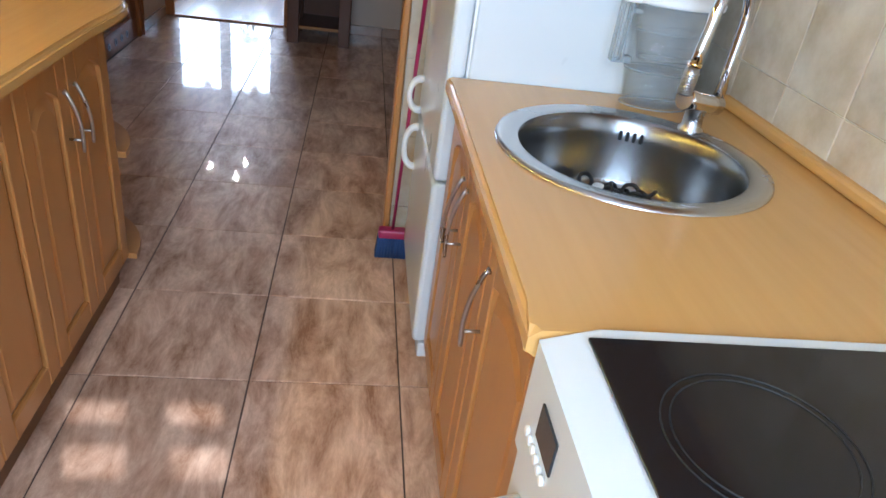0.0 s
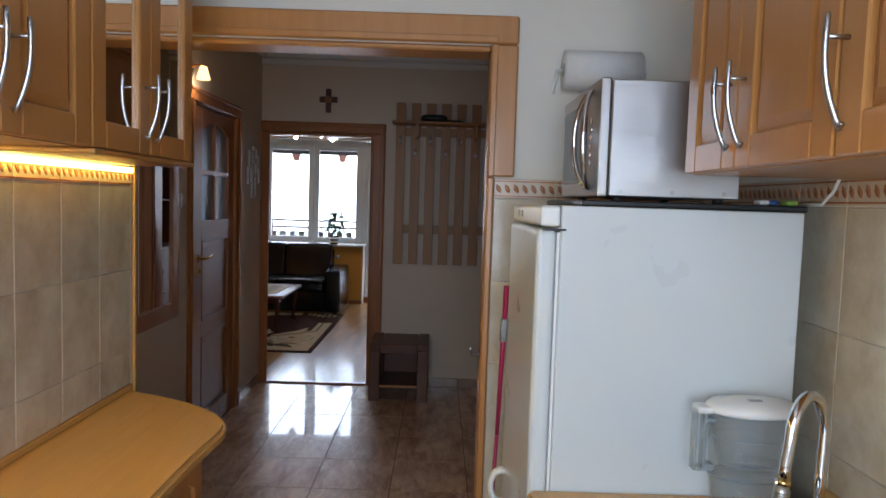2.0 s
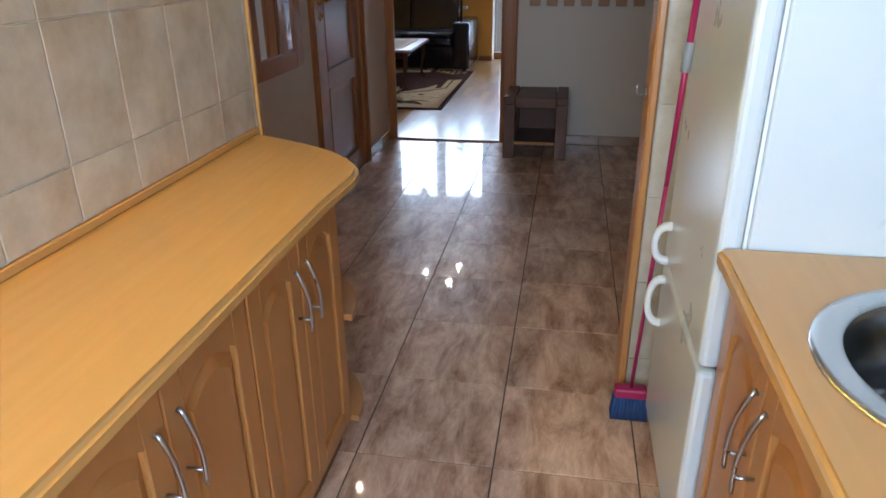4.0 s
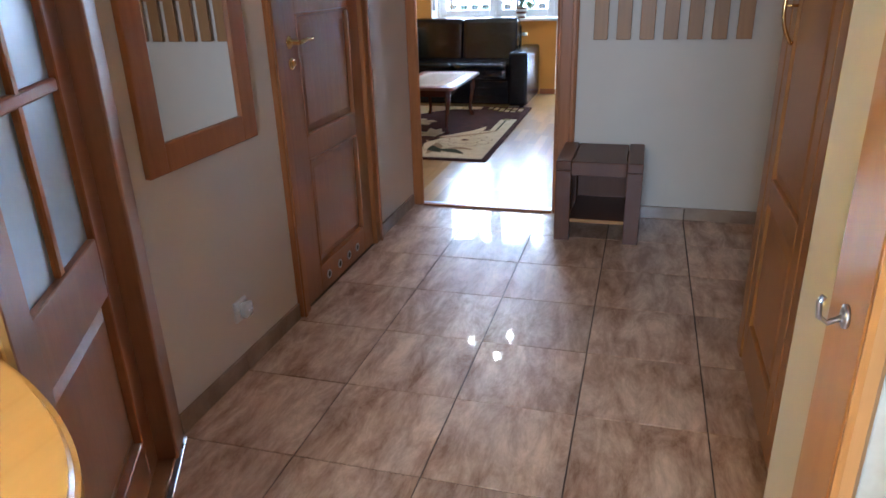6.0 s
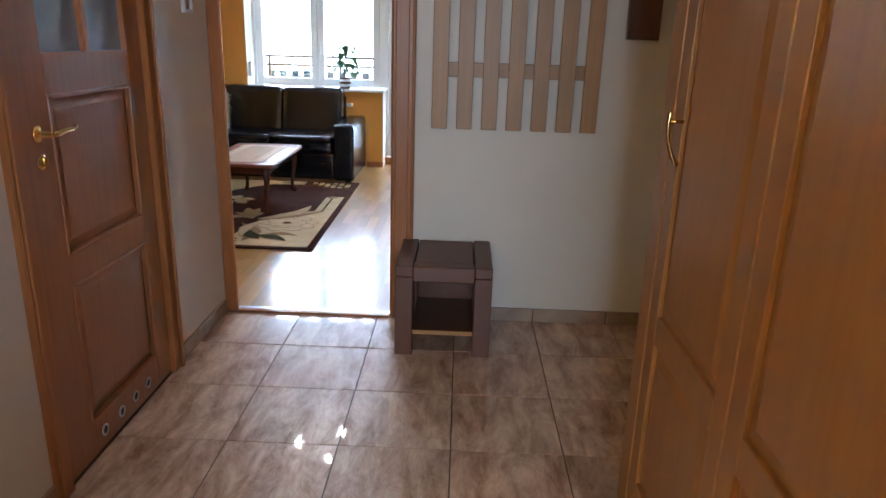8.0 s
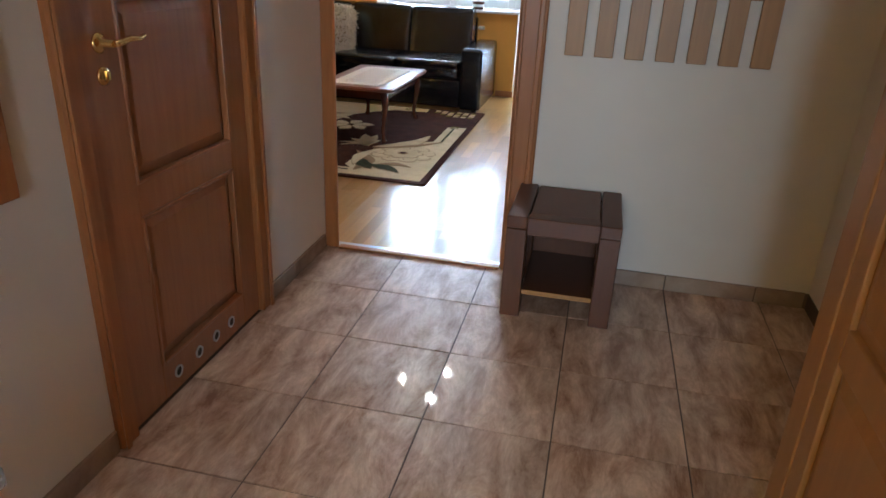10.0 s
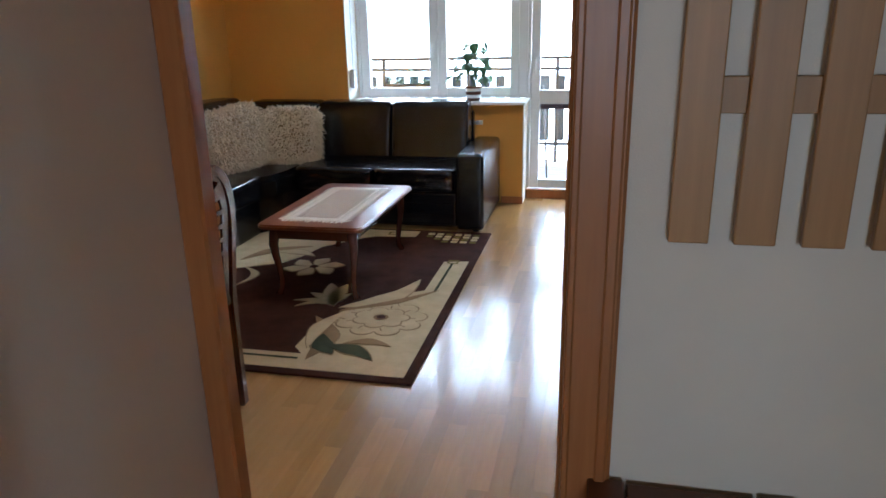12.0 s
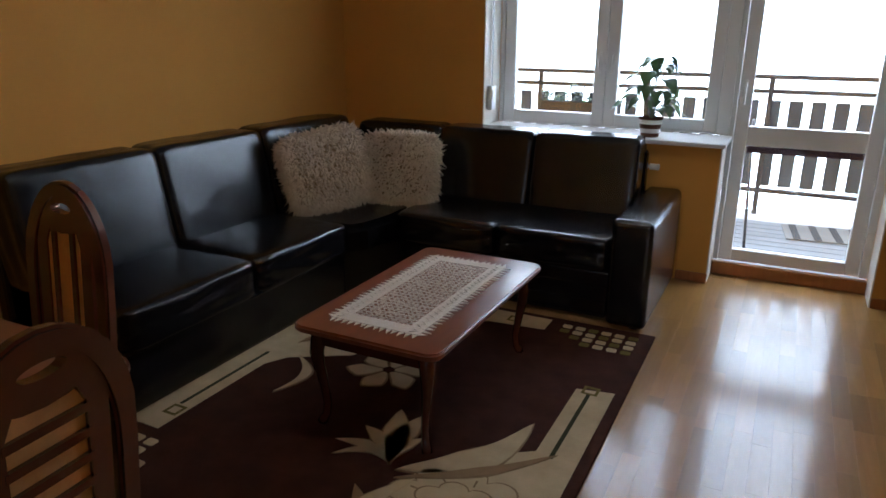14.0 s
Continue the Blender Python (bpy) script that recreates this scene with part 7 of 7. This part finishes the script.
def piece(name, mat, parent, x0, x1, y0, y1, z0, z1, bevel, axis="z"):
    """One flat piece; pieces of the same size share a mesh."""
    key = (name, mat, round(x1 - x0, 3), round(y1 - y0, 3), round(z1 - z0, 3), axis)
    if key not in MESH:
        bm = bmesh.new()
        hx, hy, hz = (x1 - x0) / 2, (y1 - y0) / 2, (z1 - z0) / 2
        b = bevel
        ins = {"z": (b, b, 0), "x": (0, b, b), "y": (b, 0, b)}[axis]
        bot = [(-1, -1), (1, -1), (1, 1), (-1, 1)]
        k = {"z": (0, 1, 2), "x": (1, 2, 0), "y": (2, 0, 1)}[axis]
        H = (hx, hy, hz)
        rings = []
        for depth, inset in ((-1.0, 0), (1 - b / H[k[2]], 0), (1.0, b)):
            ring = []
            for s, t in bot:
                v = [0, 0, 0]
                v[k[0]], v[k[1]], v[k[2]] = s * (H[k[0]] - inset), t * (H[k[1]] - inset), depth * H[k[2]]
                ring.append(bm.verts.new(v))
            rings.append(ring)
        for a, c in zip(rings, rings[1:]):
            for i in range(4):
                bm.faces.new((a[i], a[(i + 1) % 4], c[(i + 1) % 4], c[i]))
        bm.faces.new(rings[-1])
        bmesh.ops.recalc_face_normals(bm, faces=bm.faces[:])
        me = bpy.data.meshes.new(name)
        bm.to_mesh(me)
        bm.free()
        me.materials.append(M[mat])
        MESH[key] = me
    ob = new(name, MESH[key])
    ob.parent = parent
    ob.location = ((x0 + x1) / 2, (y0 + y1) / 2, (z0 + z1) / 2)
    return ob


J = 0.0022
for i in range(-4, 4):
    for j in range(-12, 6):
        x0, x1 = GX + T * i, GX + T * (i + 1)
        y0, y1 = GY + T * j, GY + T * (j + 1)
        x0, x1, y0, y1 = max(x0, XH), min(x1, XKR), max(y0, -0.9), min(y1, YF)
        if x1 - x0 < 0.02 or y1 - y0 < 0.02:
            continue
        piece("tile", "tile_floor", floor, x0 + J, x1 - J, y0 + J, y1 - J, -0.012, 0.0, 0.0012)


def tiled_wall(wall, x, inward, y_start, zs, y_from, y_to, pitch=0.205):
    """Tiles on a wall that runs along y."""
    t = 0.007
    k0 = math.floor((y_from - y_start) / pitch)
    k = k0
    while y_start + k * pitch < y_to:
        a, b = max(y_start + k * pitch, y_from), min(y_start + (k + 1) * pitch, y_to)
        k += 1
        if b - a < 0.012:
            continue
        for z0, z1 in zip(zs, zs[1:]):
            border = z1 - z0 < 0.08
            xa, xb = (x, x + t) if inward > 0 else (x - t, x)
            ob = piece("border_tile" if border else "wall_tile", "tile_border" if border else "wall_tile", wall, xa, xb, a + 0.0012, b - 0.0012, z0 + 0.0012, z1 - 0.0012, 0.0015, "x")
            if inward < 0:
                ob.rotation_euler = (0, 0, math.pi)
            if border:
                bm = bmesh.new()
                n = max(1, round((b - a) / 0.029))
                for q in range(n):
                    y = (q + 0.5) * (b - a) / n - (b - a) / 2
                    lathe(bm, [(0.001, -0.016), (0.0065, -0.008), (0.0075, 0.004), (0.001, 0.016)], 6, Matrix.Translation((t / 2 + 0.0005, y, 0)) @ Matrix.Rotation(0.5, 4, "X") @ Matrix.Diagonal((0.35, 1, 1, 1)), caps=False)
                for z in (-0.024, 0.024):
                    box(bm, t / 2 - 0.001, t / 2 + 0.0022, -(b - a) / 2 + 0.002, (b - a) / 2 - 0.002, z - 0.002, z + 0.002)
                mo = part("motif", bm, "border_motif", ob)


def wall_backing(name, x0, x1, y0, y1, z0, z1):
    return structure(name, "wall_grout", [(x0, x1, y0, y1, z0, z1)], "cream marbled wall tiles with a patterned border", "tiled wall")


wl_t = wall_backing("wall_tiles_left", XK, XK + 0.0035, -0.9, 2.333, 0.863, 1.60)
tiled_wall(wl_t, XK + 0.001, 1, 1.292, (0.883, 0.999, 1.265, 1.532, 1.598), -0.3, 2.332)
wr_t = wall_backing("wall_tiles_right", XKR - 0.0035, XKR, -0.9, YK, 0.0, 1.60)
tiled_wall(wr_t, XKR - 0.001, -1, 1.605, (0.70, 0.972, 1.248, 1.532, 1.598), 0.1, YK)
we_t = wall_backing("wall_tiles_end", 0.161, XKR - 0.004, YK - 0.0035, YK, 0.0, 1.60)
for k in range(4):
    a, b = 0.161 + 0.205 * k, min(0.161 + 0.205 * (k + 1), XKR - 0.008)
    for z0, z1 in zip((0.0, 0.15, 0.426, 0.702, 0.978, 1.255, 1.532), (0.15, 0.426, 0.702, 0.978, 1.255, 1.532, 1.598)):
        border = z1 - z0 < 0.08
        ob = piece("border_tile" if border else "wall_tile", "tile_border" if border else "wall_tile", we_t, a + 0.0012, b - 0.0012, YK - 0.008, YK - 0.001, z0 + 0.0012, z1 - 0.0012, 0.0015, "y")
        ob.rotation_euler = (0, 0, math.pi)
        if border:
            bm = bmesh.new()
            n = 7
            for q in range(n):
                x = (q + 0.5) * (b - a) / n - (b - a) / 2
                lathe(bm, [(0.001, -0.016), (0.0065, -0.008), (0.0075, 0.004), (0.001, 0.016)], 6, Matrix.Translation((x, 0.004, 0)) @ Matrix.Rotation(0.5, 4, "Y") @ Matrix.Diagonal((1, 0.35, 1, 1)), caps=False)
            for z in (-0.024, 0.024):
                box(bm, -(b - a) / 2 + 0.002, (b - a) / 2 - 0.002, 0.0025, 0.0057, z - 0.002, z + 0.002)
            part("motif", bm, "border_motif", ob)

# stone skirting in the hall
bb = structure("baseboard", "grout", [(XH, XH + 0.004, 3.17, 4.004, 0, 0.07), (XH, XH + 0.004, 4.976, YF - 0.03, 0, 0.07), (-0.46, XR, YF - 0.004, YF, 0, 0.07), (XR - 0.004, XR, 4.175, YF - 0.006, 0, 0.07)], "brown stone skirting tiles along the hall walls", "baseboard")
for a, b in ((3.17, 3.575), (3.575, 4.003), (4.977, 5.215), (5.215, 5.585)):
    piece("skirting_tile", "stone_base", bb, XH + 0.001, XH + 0.012, a + J, b - J, 0.001, 0.074, 0.002, "x")
for a, b in ((-0.46, -0.235), (-0.235, 0.175), (0.175, 0.56), (0.56, 0.765)):
    ob = piece("skirting_tile", "stone_base", bb, a + J, b - J, YF - 0.012, YF - 0.001, 0.001, 0.074, 0.002, "y")
    ob.rotation_euler = (0, 0, math.pi)

# oak boards, three strips wide
w = 0.0685
boards = []
rnd = random.Random(11)
x = XL0
row = 0
while x < XL1:
    y = YF + 0.05 - rnd.uniform(0, 0.45)
    while y < YL1 + 0.35:
        l = rnd.choice((0.32, 0.40, 0.46, 0.52))
        a, b = max(y, YF + 0.055), min(y + l, OUT - 0.05)
        if b - a > 0.03:
            boards.append((x, min(x + w, XL1), a, b))
        y += l
    x += w
near = [q for q in boards if q[0] > -1.5 and q[0] < 0.35 and q[2] < 10.0 and q[2] > 5.6][:300]
near_set = set(near)
for x0, x1, y0, y1 in near:
    piece("strip", "parquet", floor_living, x0 + 0.0001, x1 - 0.0001, y0 + 0.0001, y1 - 0.0001, -0.010, 0.0, 0.0002)
bm = bmesh.new()
for q in boards:
    if q not in near_set:
        x0, x1, y0, y1 = q
        vs = [bm.verts.new(p) for p in ((x0 + 0.0001, y0 + 0.0001, 0), (x1 - 0.0001, y0 + 0.0001, 0), (x1 - 0.0001, y1 - 0.0001, 0), (x0 + 0.0001, y1 - 0.0001, 0))]
        lo = [bm.verts.new(v.co - Vector((0, 0, 0.004))) for v in vs]
        bm.faces.new(vs)
        for k in range(4):
            bm.faces.new((lo[k], lo[(k + 1) % 4], vs[(k + 1) % 4], vs[k]))
rest = part("parquet_strips", bm, "parquet_rest", floor_living)
rest["kind"] = "stuff"
